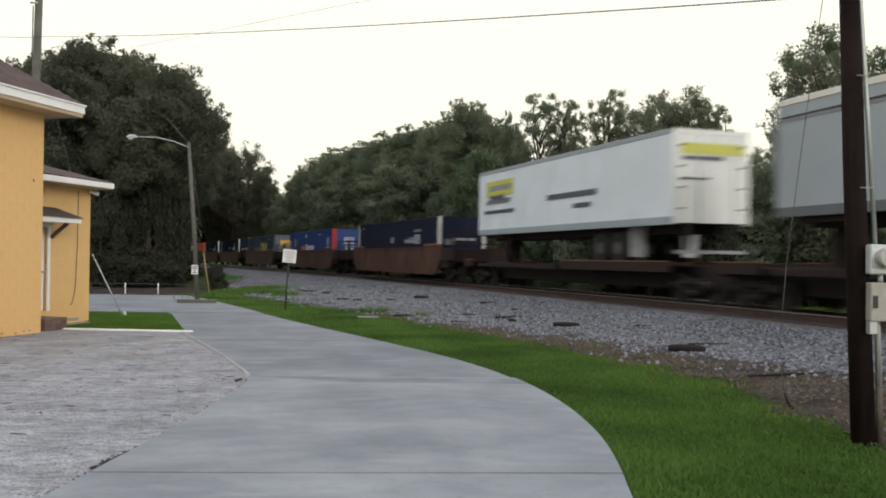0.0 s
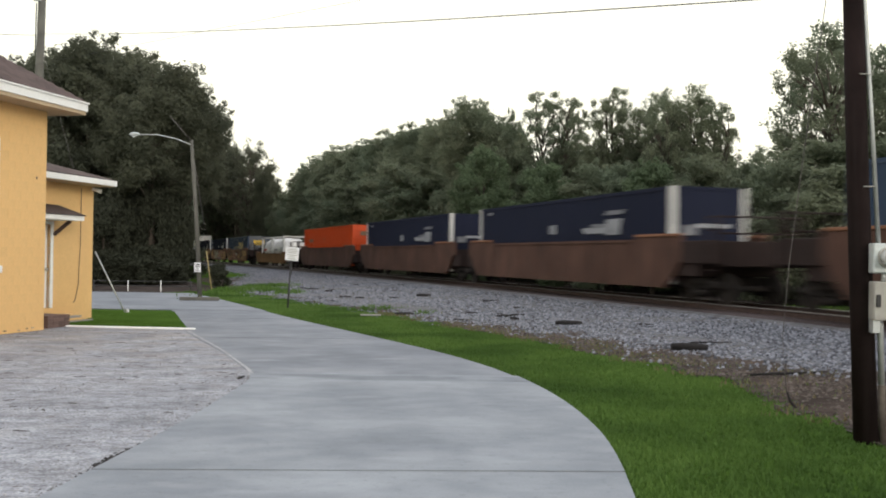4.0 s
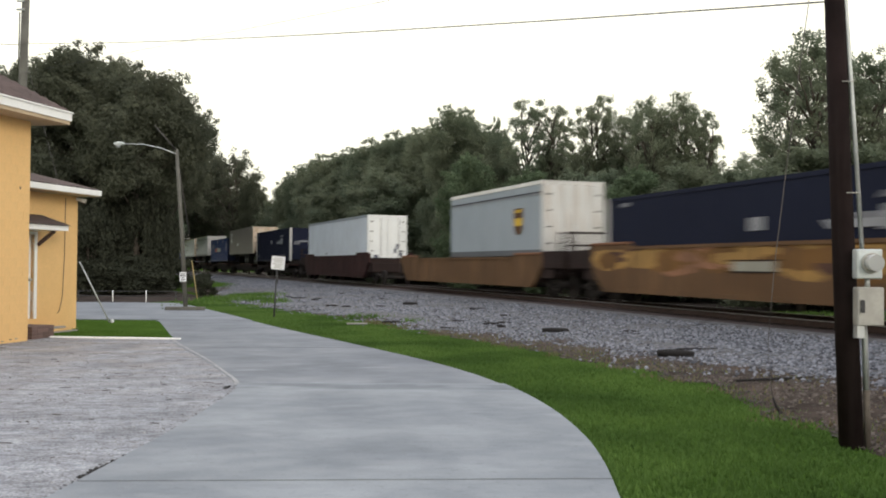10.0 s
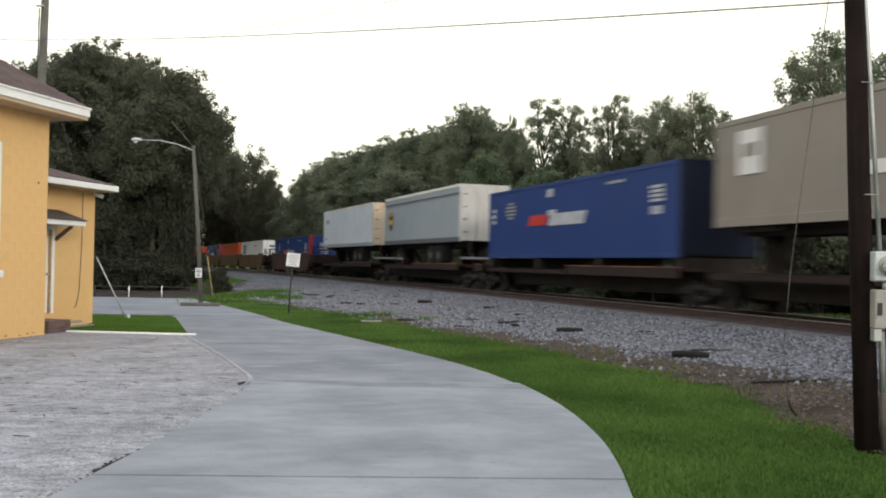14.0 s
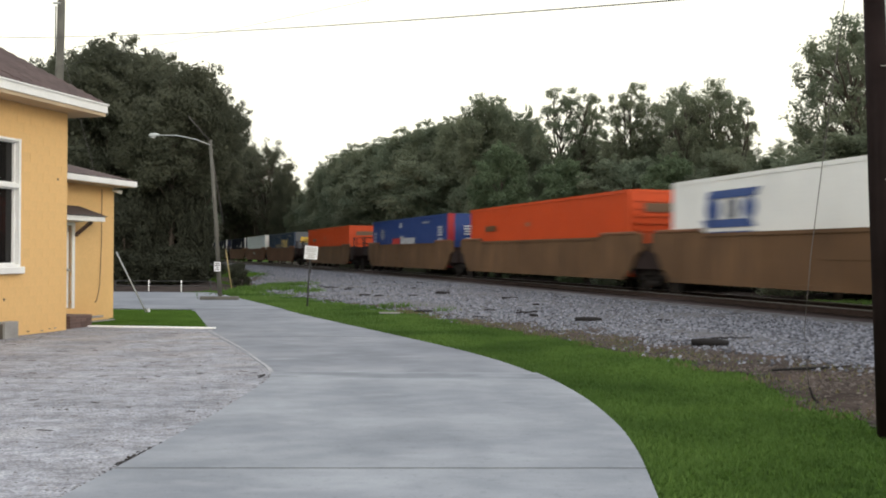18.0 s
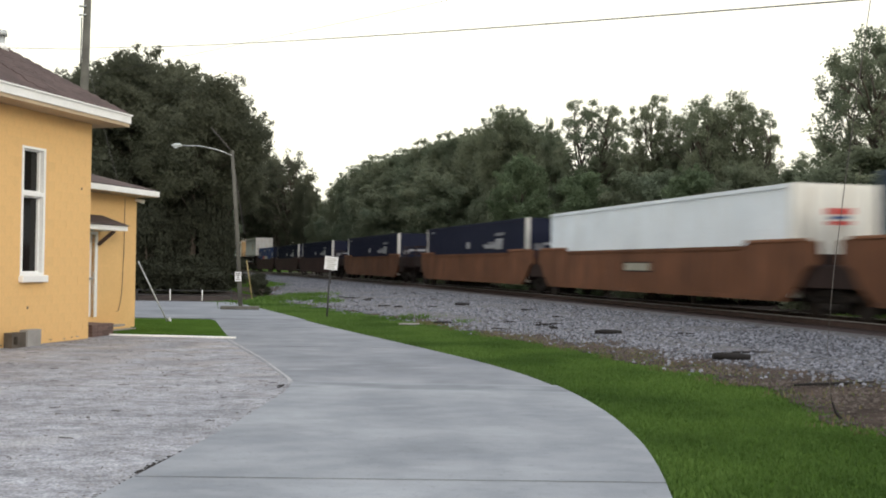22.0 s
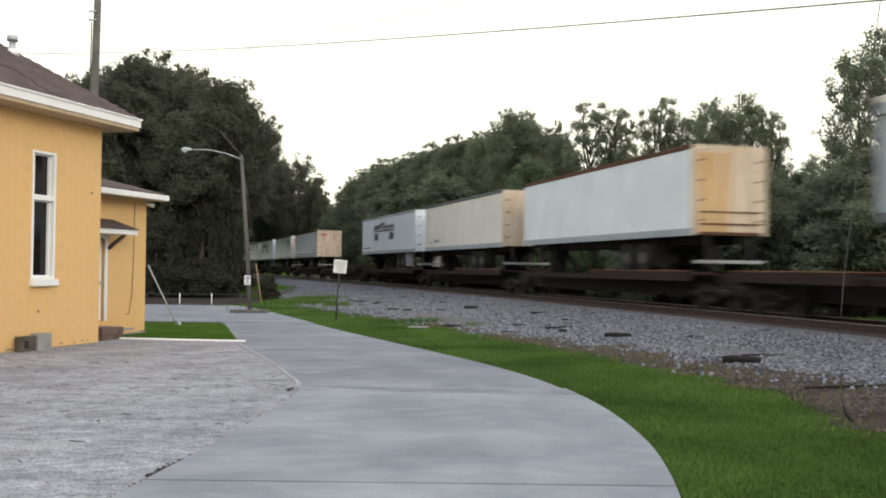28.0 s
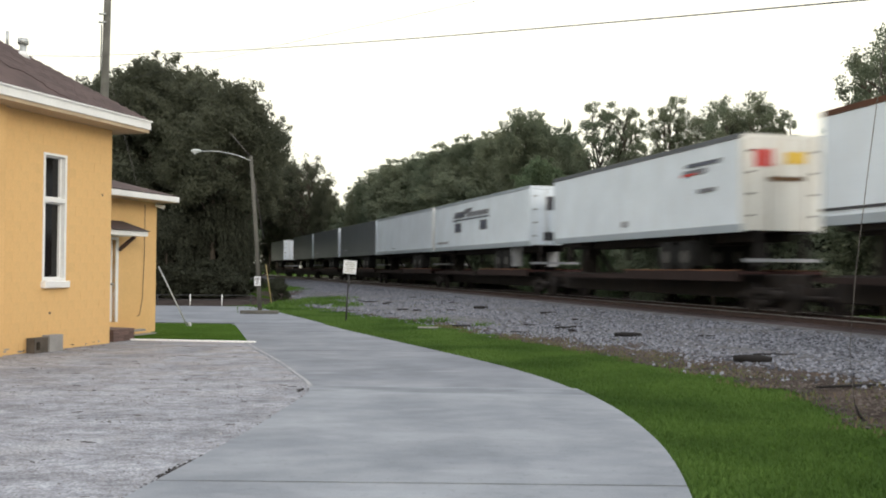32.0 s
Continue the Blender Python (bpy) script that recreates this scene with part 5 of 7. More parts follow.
P = {
    "navy": hull("navy_steel", (0.010, 0.013, 0.031), 0.8, (0.018, 0.021, 0.036), 0.4),
    "blue": hull("blue_steel", (0.0198, 0.0495, 0.189), 0.5, (0.027, 0.045, 0.108), 0.4),
    "teal": hull("slate_blue_steel", (0.024, 0.045, 0.085), 0.5, (0.04, 0.05, 0.07), 0.35),
    "orange": hull("orange_steel", (0.527, 0.0638, 0.0119), 0.5, (0.323, 0.0425, 0.0102), 0.35),
    "cream": hull("cream_panel", (0.73, 0.725, 0.69), 0.5, (0.5, 0.42, 0.33), 0.5),
    "white": hull("white_panel", (0.71, 0.78, 0.855), 0.4, (0.52, 0.52, 0.5), 0.3),
    "ivory": hull("ivory_panel", (0.76, 0.775, 0.77), 0.45, (0.64, 0.62, 0.57), 0.3),
    "grey": hull("blue_grey_panel", (0.325, 0.37, 0.412), 0.4, (0.33, 0.34, 0.35), 0.4),
    "dim": hull("dull_grey_panel", (0.12, 0.13, 0.145), 0.45, (0.09, 0.09, 0.09), 0.4),
    "tan": hull("taupe_panel", (0.254, 0.23, 0.205), 0.5, (0.221, 0.189, 0.156), 0.5),
    "door": hull("stained_door_panel", (0.62, 0.52, 0.41), 0.5, (0.40, 0.235, 0.12), 0.75, 0.12),
    "amberdoor": hull("amber_stained_door", (0.56, 0.36, 0.17), 0.6, (0.62, 0.5, 0.36), 0.5, 0.15),
    "post": hull("pale_post", (0.55, 0.55, 0.54), 0.5, (0.35, 0.25, 0.18), 0.5),
    "redpost": hull("red_post", (0.36, 0.03, 0.03), 0.5, (0.2, 0.03, 0.02), 0.3),
    "oxide": hull("oxide_brown_car", (0.090, 0.047, 0.035), 0.75, (0.036, 0.023, 0.019), 0.8, 0.3),
    "maroon": hull("dark_maroon_car", (0.048, 0.021, 0.020), 0.75, (0.022, 0.014, 0.013), 0.8, 0.25),
    "dark_frame": hull("dark_maroon_frame", (0.026, 0.017, 0.016), 0.85, (0.04, 0.025, 0.021), 0.5, 0.2),
    # rust brightened in colour, as sky light caught on car edges
    "worn": hull("lit_rusty_edge", (0.24, 0.11, 0.06), 0.6, (0.09, 0.045, 0.03), 0.6, 0.3),
    "ochre": hull("ochre_car", (0.135, 0.076, 0.038), 0.7, (0.055, 0.034, 0.023), 0.75, 0.25),
    "amber": hull("amber_car", (0.175, 0.09, 0.029), 0.7, (0.07, 0.038, 0.02), 0.75, 0.25),
    "copper": hull("copper_brown_car", (0.140, 0.062, 0.033), 0.7, (0.05, 0.027, 0.02), 0.8, 0.28),
    "under": hull("grimy_black", (0.022, 0.019, 0.018), 0.85, (0.05, 0.035, 0.028), 0.5, 0.2),
    "rust": hull("rusty_frame", (0.104, 0.0496, 0.0304), 0.8, (0.056, 0.032, 0.024), 0.5, 0.2),
    "tyre": surface("tyre_rubber", (0.018, 0.018, 0.018), 0.85, var=0.2),
    "hub": surface("wheel_hub", (0.09, 0.085, 0.08), 0.5, 0.2, var=0.2),
    "alu": surface("mill_aluminium", (0.42, 0.42, 0.41), 0.5, 0.4, var=0.1),
    "yellow": surface("yellow_decal", (0.62, 0.40, 0.04), 0.5, var=0.1),
    "lime": surface("lime_decal", (0.55, 0.55, 0.10), 0.5, var=0.1),
    "black": surface("black_decal", (0.03, 0.03, 0.04), 0.5),
    "bluedecal": surface("blue_decal", (0.02, 0.06, 0.22), 0.5, var=0.1),
    "reddecal": surface("red_decal", (0.5, 0.03, 0.025), 0.5, var=0.1),
    "greydecal": surface("grey_decal", (0.272, 0.281, 0.306), 0.5, var=0.1),
    "chalk": surface("worn_white_decal", (0.42, 0.44, 0.48), 0.6, var=0.3, scale=3),
    "whitedecal": surface("white_decal", (0.7, 0.7, 0.7), 0.5, var=0.06),
    "slate": surface("slate_decal", (0.075, 0.085, 0.12), 0.5, var=0.2),
    "drab": surface("drab_olive_decal", (0.10, 0.08, 0.04), 0.6, var=0.3, scale=2),
    "faded": surface("faded_grey_decal", (0.145, 0.149, 0.17), 0.6, var=0.35, scale=3),
    "plum": surface("dull_purple_paint", (0.19, 0.15, 0.165), 0.7, var=0.3, scale=1.2),
    "chalkpaint": surface("grey_white_paint", (0.27, 0.265, 0.22), 0.7, var=0.3, scale=1.2),
    "mustard": surface("mustard_paint", (0.31, 0.175, 0.045), 0.7, var=0.3, scale=1.2),
    "brown": surface("brown_decal", (0.10, 0.045, 0.015), 0.5, var=0.1),
    "tank": surface("white_tank", (0.70, 0.70, 0.69), 0.35, var=0.06, stain=(0.5, 0.48, 0.45), amount=0.4),
    "sage": surface("pale_green_paint", (0.26, 0.245, 0.165), 0.7, var=0.3, scale=1.2),
    "peach": surface("salmon_paint", (0.27, 0.125, 0.065), 0.7, var=0.3, scale=1.2),
}
for dull in ("navy", "teal", "oxide", "maroon", "dark_frame", "under", "tyre", "copper", "ochre", "amber", "rust"):
    P[dull].node_tree.nodes["Principled BSDF"].inputs["Specular IOR Level"].default_value = 0.18
MESH = {}


def cached(key, maker, material):
    if key not in MESH:
        MESH[key] = mesh_of(key[0], maker(), material)
    return MESH[key]


def bit(name, key, maker, material, parent, label="", at=None):
    return part(name, cached((name, *key, material.name), maker, material), None, parent, label, at)


def ribbed_side(x, length, z0, z1, pitch, deep):
    """A corrugated steel side in the y-z plane, bulging towards -x."""
    bm = bmesh.new()
    n = int(length / pitch)
    p = length / n
    prof = []
    for i in range(n):
        y = -length / 2 + i * p
        prof += [(y, 0), (y + p * 0.32, 0), (y + p * 0.42, deep), (y + p * 0.9, deep)]
    prof.append((length / 2, 0))
    lo = [bm.verts.new((x + d, y, z0)) for y, d in prof]
    hi = [bm.verts.new((x + d, y, z1)) for y, d in prof]
    for i in range(len(prof) - 1):
        bm.faces.new((lo[i], lo[i + 1], hi[i + 1], hi[i]))
    return bm


def flipped(at_side):
    return Matrix.Identity(4) if at_side < 0 else pose(0, 0, 0, 0, 0, 180)


def decal(parent, mat, y0, y1, z0, z1, x=-1.312, name="marking"):
    """A painted mark on the camera's side."""
    part(name, one(box, x - 0.004, x, y0, y1, z0, z1), mat, parent)


def slanted(parent, mat, y0, y1, z0, z1, skew, x=-1.312):
    bm = bmesh.new()
    v = [bm.verts.new((x - dx, y, z)) for dx in (0, 0.004) for y, z in ((y0, z0), (y1, z0), (y1 - skew, z1), (y0 - skew, z1))]
    for f in ((0, 1, 2, 3), (7, 6, 5, 4), (0, 4, 5, 1), (1, 5, 6, 2), (2, 6, 7, 3), (3, 7, 4, 0)):
        bm.faces.new([v[i] for i in f])
    part("marking", bm, mat, parent)


def disc(parent, mat, y, z, r, x=-1.312):
    part("marking", one(tube, (x, y, z), (x - 0.004, y, z), r, r, 20), mat, parent)


def end_mark(parent, mat, x0, x1, z0, z1, length):
    part("marking", one(box, x0, x1, -length / 2 - 0.034, -length / 2 - 0.028, z0, z1), mat, parent)


def truck(parent, y, name="truck"):
    """A two-axle freight bogie under the car at local y."""
    t = part(name, cached(("truck_bolster",), lambda: one(box, -1.0, 1.0, -0.2, 0.2, 0.42, 0.72), P["under"]), None, parent, "", pose(0, y, -0.095))

    def frame_bm():
        bm = bmesh.new()
        for q in (0.42,):
            chain(bm, [(0, -1.05, q + 0.08), (0, -0.55, q + 0.14), (0, -0.3, q - 0.12), (0, 0.3, q - 0.12), (0, 0.55, q + 0.14), (0, 1.05, q + 0.08)], [0.11, 0.13, 0.11, 0.11, 0.13, 0.11], 6)
            box(bm, -0.1, 0.1, -0.5, 0.5, q + 0.15, q + 0.3)
        return bm

    def wheel_bm():
        bm = bmesh.new()
        tube(bm, (-0.07, 0, 0), (0.07, 0, 0), 0.44, 0.42, 24)
        tube(bm, (-0.11, 0, 0), (0.11, 0, 0), 0.12, 0.12, 12)
        return bm

    for sx in (-1, 1):
        bit("side_frame", (), frame_bm, P["under"], t, "", pose(0.98 * sx, 0, 0))
        for sy in (-0.89, 0.89):
            bit("wheel", (), wheel_bm, P["under"], t, "", pose(0.75 * sx, sy, 0.43))
    for sy in (-0.89, 0.89):
        bit("axle", (), lambda: one(tube, (-0.7, 0, 0), (0.7, 0, 0), 0.08, 0.08, 10), P["under"], t, "", pose(0, sy, 0.43))


def container(style, length, z0, z1):
    C = CONTAINERS[style]
    body = P[C["body"]]
    t = thing("shipping_container", C["label"], "shipping container", group="containers on the train")
    L, H = length, z1 - z0
    half = 1.3
    pitch, deep = C.get("ribs", (0.28, 0.028))
    for side in (-1, 1):
        bit("side_panel", (round(L, 2), z0, z1, pitch), lambda: ribbed_side(-half + 0.012, L - 0.3, z0 + 0.15, z1 - 0.1, pitch, deep), body, t, "", flipped(side))
        for nm, a, b in (("top_rail", z1 - 0.11, z1), ("bottom_rail", z0, z0 + 0.16)):
            bit(nm, (round(L, 2), z0, z1), lambda: one(box, -half, -half + 0.09, -L / 2 + 0.15, L / 2 - 0.15, a, b), body, t, "", flipped(side))
        for end in (-1, 1):
            pm = P[C["posts"]] if (end == -1 or C.get("both")) else body
            bit("corner_post", (z0, z1), lambda: one(soft_box, -0.09, 0.09, -0.09, 0.09, z0, z1, 0.012), pm, t, "", pose(side * (half - 0.085), end * (L / 2 - 0.09), 0))
            if C.get("mid") and end == -1:
                bit("lifting_post", (z0, z1), lambda: one(box, -0.012, 0.012, -0.11, 0.11, z0, z1), P[C["mid"]], t, "", pose(side * (half + 0.004), -L / 2 + 2.0, 0))
    bit("roof", (round(L, 2), z1), lambda: one(box, -half + 0.09, half - 0.09, -L / 2 + 0.05, L / 2 - 0.05, z1 - 0.06, z1 - 0.015), body, t)
    bit("floor", (round(L, 2), z0), lambda: one(box, -half + 0.09, half - 0.09, -L / 2 + 0.05, L / 2 - 0.05, z0 + 0.05, z0 + 0.13), P["under"], t)
    bit("back_panel", (round(L, 2), z0, z1), lambda: one(box, -half + 0.17, half - 0.17, L / 2 - 0.12, L / 2 - 0.06, z0 + 0.1, z1 - 0.06), body, t)
    em = P[C.get("end", C["body"])]
    if C.get("doors"):
        for sx in (-1, 1):
            d = bit("door", (round(L, 2), z0, z1), lambda: one(box, 0.012, half - 0.18, -L / 2 - 0.02, -L / 2 + 0.04, z0 + 0.12, z1 - 0.1), em, t, "", pose(0, 0, 0) if sx > 0 else pose(-half + 0.168, 0, 0))
            for q in (0.3, 0.85):
                bit("lock_rod", (round(L, 2), z0, z1), lambda: one(tube, (0, -L / 2 - 0.05, z0 + 0.1), (0, -L / 2 - 0.05, z1 - 0.08), 0.02, 0.02, 6), P["alu"], d, "", pose(q, 0, 0))
    else:
        def ridged():
            bm = bmesh.new()
            box(bm, -half + 0.17, half - 0.17, -L / 2 + 0.02, -L / 2 + 0.06, z0 + 0.1, z1 - 0.06)
            return bm
        panel = bit("end_panel", (style, round(L, 2), z0, z1), ridged, em, t)
        for k in range(C.get("ridges", 0)):
            bit("ridge", (round(L, 2),), lambda: one(box, -half + 0.2, half - 0.2, -L / 2 - 0.03, -L / 2 + 0.018, 0, 0.1), em, panel, "", pose(0, 0, z0 + H * (0.52 + 0.085 * k)))
    bit("end_header", (round(L, 2), z1), lambda: one(box, -half + 0.17, half - 0.17, -L / 2 + 0.0, -L / 2 + 0.05, z1 - 0.1, z1), em, t)
    C["marks"](t, L, z0, z1)
    return t


def marks_navy(t, L, z0, z1):
    y = -L / 2
    slanted(t, P["greydecal"], y + 3.5, y + 5.6, z1 - 1.32, z1 - 1.12, -0.2)
    slanted(t, P["greydecal"], y + 3.1, y + 4.1, z1 - 1.38, z1 - 0.86, 0.12)
    slanted(t, P["faded"], y + 3.9, y + 5.0, z1 - 1.14, z1 - 1.0, -0.2)
    slanted(t, P["faded"], y + 2.9, y + 4.2, z1 - 0.72, z1 - 0.58, 0.2)
    decal(t, P["greydecal"], y + 7.95, y + 8.5, z1 - 1.28, z1 - 0.95)
    decal(t, P["faded"], y + 2.2, y + 3.6, z0 + 0.42, z0 + 0.54)
    decal(t, P["faded"], L / 2 - 1.9, L / 2 - 1.0, z0 + 0.42, z0 + 0.54)
    decal(t, P["faded"], L / 2 - 1.6, L / 2 - 1.0, z1 - 0.32, z1 - 0.2)
    end_mark(t, P["greydecal"], -0.5, 0.7, z1 - 1.22, z1 - 1.1, L)
    end_mark(t, P["faded"], -0.95, -0.45, z1 - 1.45, z1 - 1.15, L)


def marks_cobalt(t, L, z0, z1):
    y = -L / 2
    for k in range(4):
        decal(t, P["chalk"], y + 1.0, y + 1.75, z1 - 0.75 - 0.14 * k, z1 - 0.66 - 0.14 * k)
    decal(t, P["chalk"], y + 1.1, y + 1.7, z1 - 1.55, z1 - 1.3)
    slanted(t, P["chalk"], y + 6.3, y + 9.3, z1 - 1.65, z1 - 1.2, 0.25)
    decal(t, P["chalk"], y + 8.6, y + 9.3, z1 - 1.25, z1 - 1.05)
    slanted(t, P["reddecal"], y + 9.5, y + 11.2, z1 - 1.6, z1 - 1.2, 0.2)
    decal(t, P["chalk"], y + 8.9, y + 9.4, z1 - 0.55, z1 - 0.25)
    decal(t, P["greydecal"], y + 3.4, y + 4.6, z1 - 0.42, z1 - 0.32)
    for k in range(5):
        w = (0.3, 0.5, 0.56, 0.5, 0.3)[k]
        decal(t, P["greydecal"], L / 2 - 2.6 - w, L / 2 - 2.6 + w, z1 - 1.25 + 0.15 * k, z1 - 1.16 + 0.15 * k)
    for k in range(3):
        decal(t, P["chalk"], L / 2 - 0.9, L / 2 - 0.5, z1 - 0.9 - 0.25 * k, z1 - 0.75 - 0.25 * k)


def marks_blue(t, L, z0, z1):
    marks_cobalt(t, L, z0, z1)
    for k in range(4):
        end_mark(t, P["chalk"], -0.4, 0.4, z1 - 0.72 - 0.14 * k, z1 - 0.64 - 0.14 * k, L)
    end_mark(t, P["chalk"], -0.3, 0.35, z1 - 1.55, z1 - 1.3, L)
    end_mark(t, P["redpost"], -1.12, -0.98, z0 + 1.4, z1, L)


def marks_teal(t, L, z0, z1):
    y = -L / 2
    decal(t, P["yellow"], y + 4.1, y + 7.0, z1 - 1.5, z1 - 0.75)
    slanted(t, P["teal"], y + 4.9, y + 5.4, z1 - 1.4, z1 - 0.75, 0.35, -1.317)
    slanted(t, P["teal"], y + 5.9, y + 6.5, z1 - 1.45, z1 - 1.0, -0.3, -1.317)
    decal(t, P["drab"], y + 3.3, y + 4.05, z1 - 1.62, z1 - 0.6)
    decal(t, P["drab"], y + 7.05, y + 7.8, z1 - 1.62, z1 - 0.6)
    decal(t, P["drab"], y + 7.9, y + 11.2, z1 - 1.5, z1 - 1.2)
    decal(t, P["slate"], y + 1.6, y + 3.4, z1 - 0.42, z1 - 0.3)
    decal(t, P["slate"], y + 8.2, y + 9.6, z1 - 0.42, z1 - 0.32)
    for k in range(5):
        decal(t, P["chalk"], y + 2.6 + 2.3 * k, y + 3.9 + 2.3 * k, z1 - 1.59, z1 - 1.54, -1.317)
    end_mark(t, P["yellow"], -0.62, 0.72, z1 - 1.05, z1 - 0.5, L)
    end_mark(t, P["teal"], -0.3, 0.5, z1 - 0.84, z1 - 0.74, L)


def marks_orange(t, L, z0, z1):
    y = -L / 2
    bar = P["brown"]
    decal(t, bar, L / 2 - 3.6, L / 2 - 2.2, z1 - 1.12, z1 - 0.86)
    decal(t, P["peach"], L / 2 - 7.6, L / 2 - 7.2, z1 - 1.0, z1 - 0.82)
    end_mark(t, bar, -0.75, 0.8, z1 - 0.75, z1 - 0.45, L)
    end_mark(t, P["peach"], 0.3, 0.6, z1 - 1.6, z1 - 1.3, L)


def marks_ivory(t, L, z0, z1):
    y = -L / 2
    b = L / 2 - 3.1
    slanted(t, P["bluedecal"], b - 1.2, b + 1.2, z1 - 0.62, z1 - 0.4, 0.2)
    slanted(t, P["bluedecal"], b - 1.2, b + 1.2, z1 - 1.42, z1 - 1.2, -0.2)
    disc(t, P["bluedecal"], b + 0.85, z1 - 0.92, 0.36)
    disc(t, P["slate"], b - 0.1, z1 - 0.92, 0.3)
    disc(t, P["bluedecal"], b - 0.9, z1 - 0.92, 0.3)
    disc(t, P["greydecal"], b - 0.1, z1 - 0.92, 0.16, -1.317)
    decal(t, P["bluedecal"], b - 1.1, b + 1.1, z1 - 1.62, z1 - 1.53)
    decal(t, P["greydecal"], y + 4.4, y + 6.2, z1 - 0.62, z1 - 0.5)
    end_mark(t, P["bluedecal"], -0.6, 0.55, z1 - 0.72, z1 - 0.5, L)
    end_mark(t, P["bluedecal"], -0.45, 0.5, z1 - 1.0, z1 - 0.88, L)


def marks_ribbed(t, L, z0, z1):
    end_mark(t, P["reddecal"], -0.4, 0.45, z1 - 0.78, z1 - 0.62, L)
    end_mark(t, P["bluedecal"], -0.25, 0.3, z1 - 0.9, z1 - 0.82, L)
    end_mark(t, P["reddecal"], -0.35, 0.4, z1 - 1.05, z1 - 0.95, L)


CONTAINERS = {
    "navy": dict(body="navy", posts="post", both=True, label="dark navy steel container with grey markings and pale corner posts", marks=marks_navy),
    "blue": dict(body="blue", posts="redpost", label="bright blue steel container with red corner posts and white markings", marks=marks_blue),
    "cobalt": dict(body="blue", posts="navy", end="navy", label="blue steel container with white markings and dark ends", marks=marks_cobalt),
    "teal": dict(body="teal", posts="teal", end="dim", label="slate blue steel container with a yellow painted emblem", marks=marks_teal),
    "orange": dict(body="orange", posts="orange", ridges=5, label="bright orange steel container with dark bars of markings", marks=marks_orange),
    "ivory": dict(body="ivory", posts="ivory", doors=True, ribs=(1.2, 0.006), label="ivory smooth-sided container with blue emblem blocks", marks=marks_ivory),
    "ribbed": dict(body="white", posts="cream", doors=True, end="cream", ribs=(0.6, 0.055), label="white ribbed container with small red marks on its doors", marks=marks_ribbed),
}


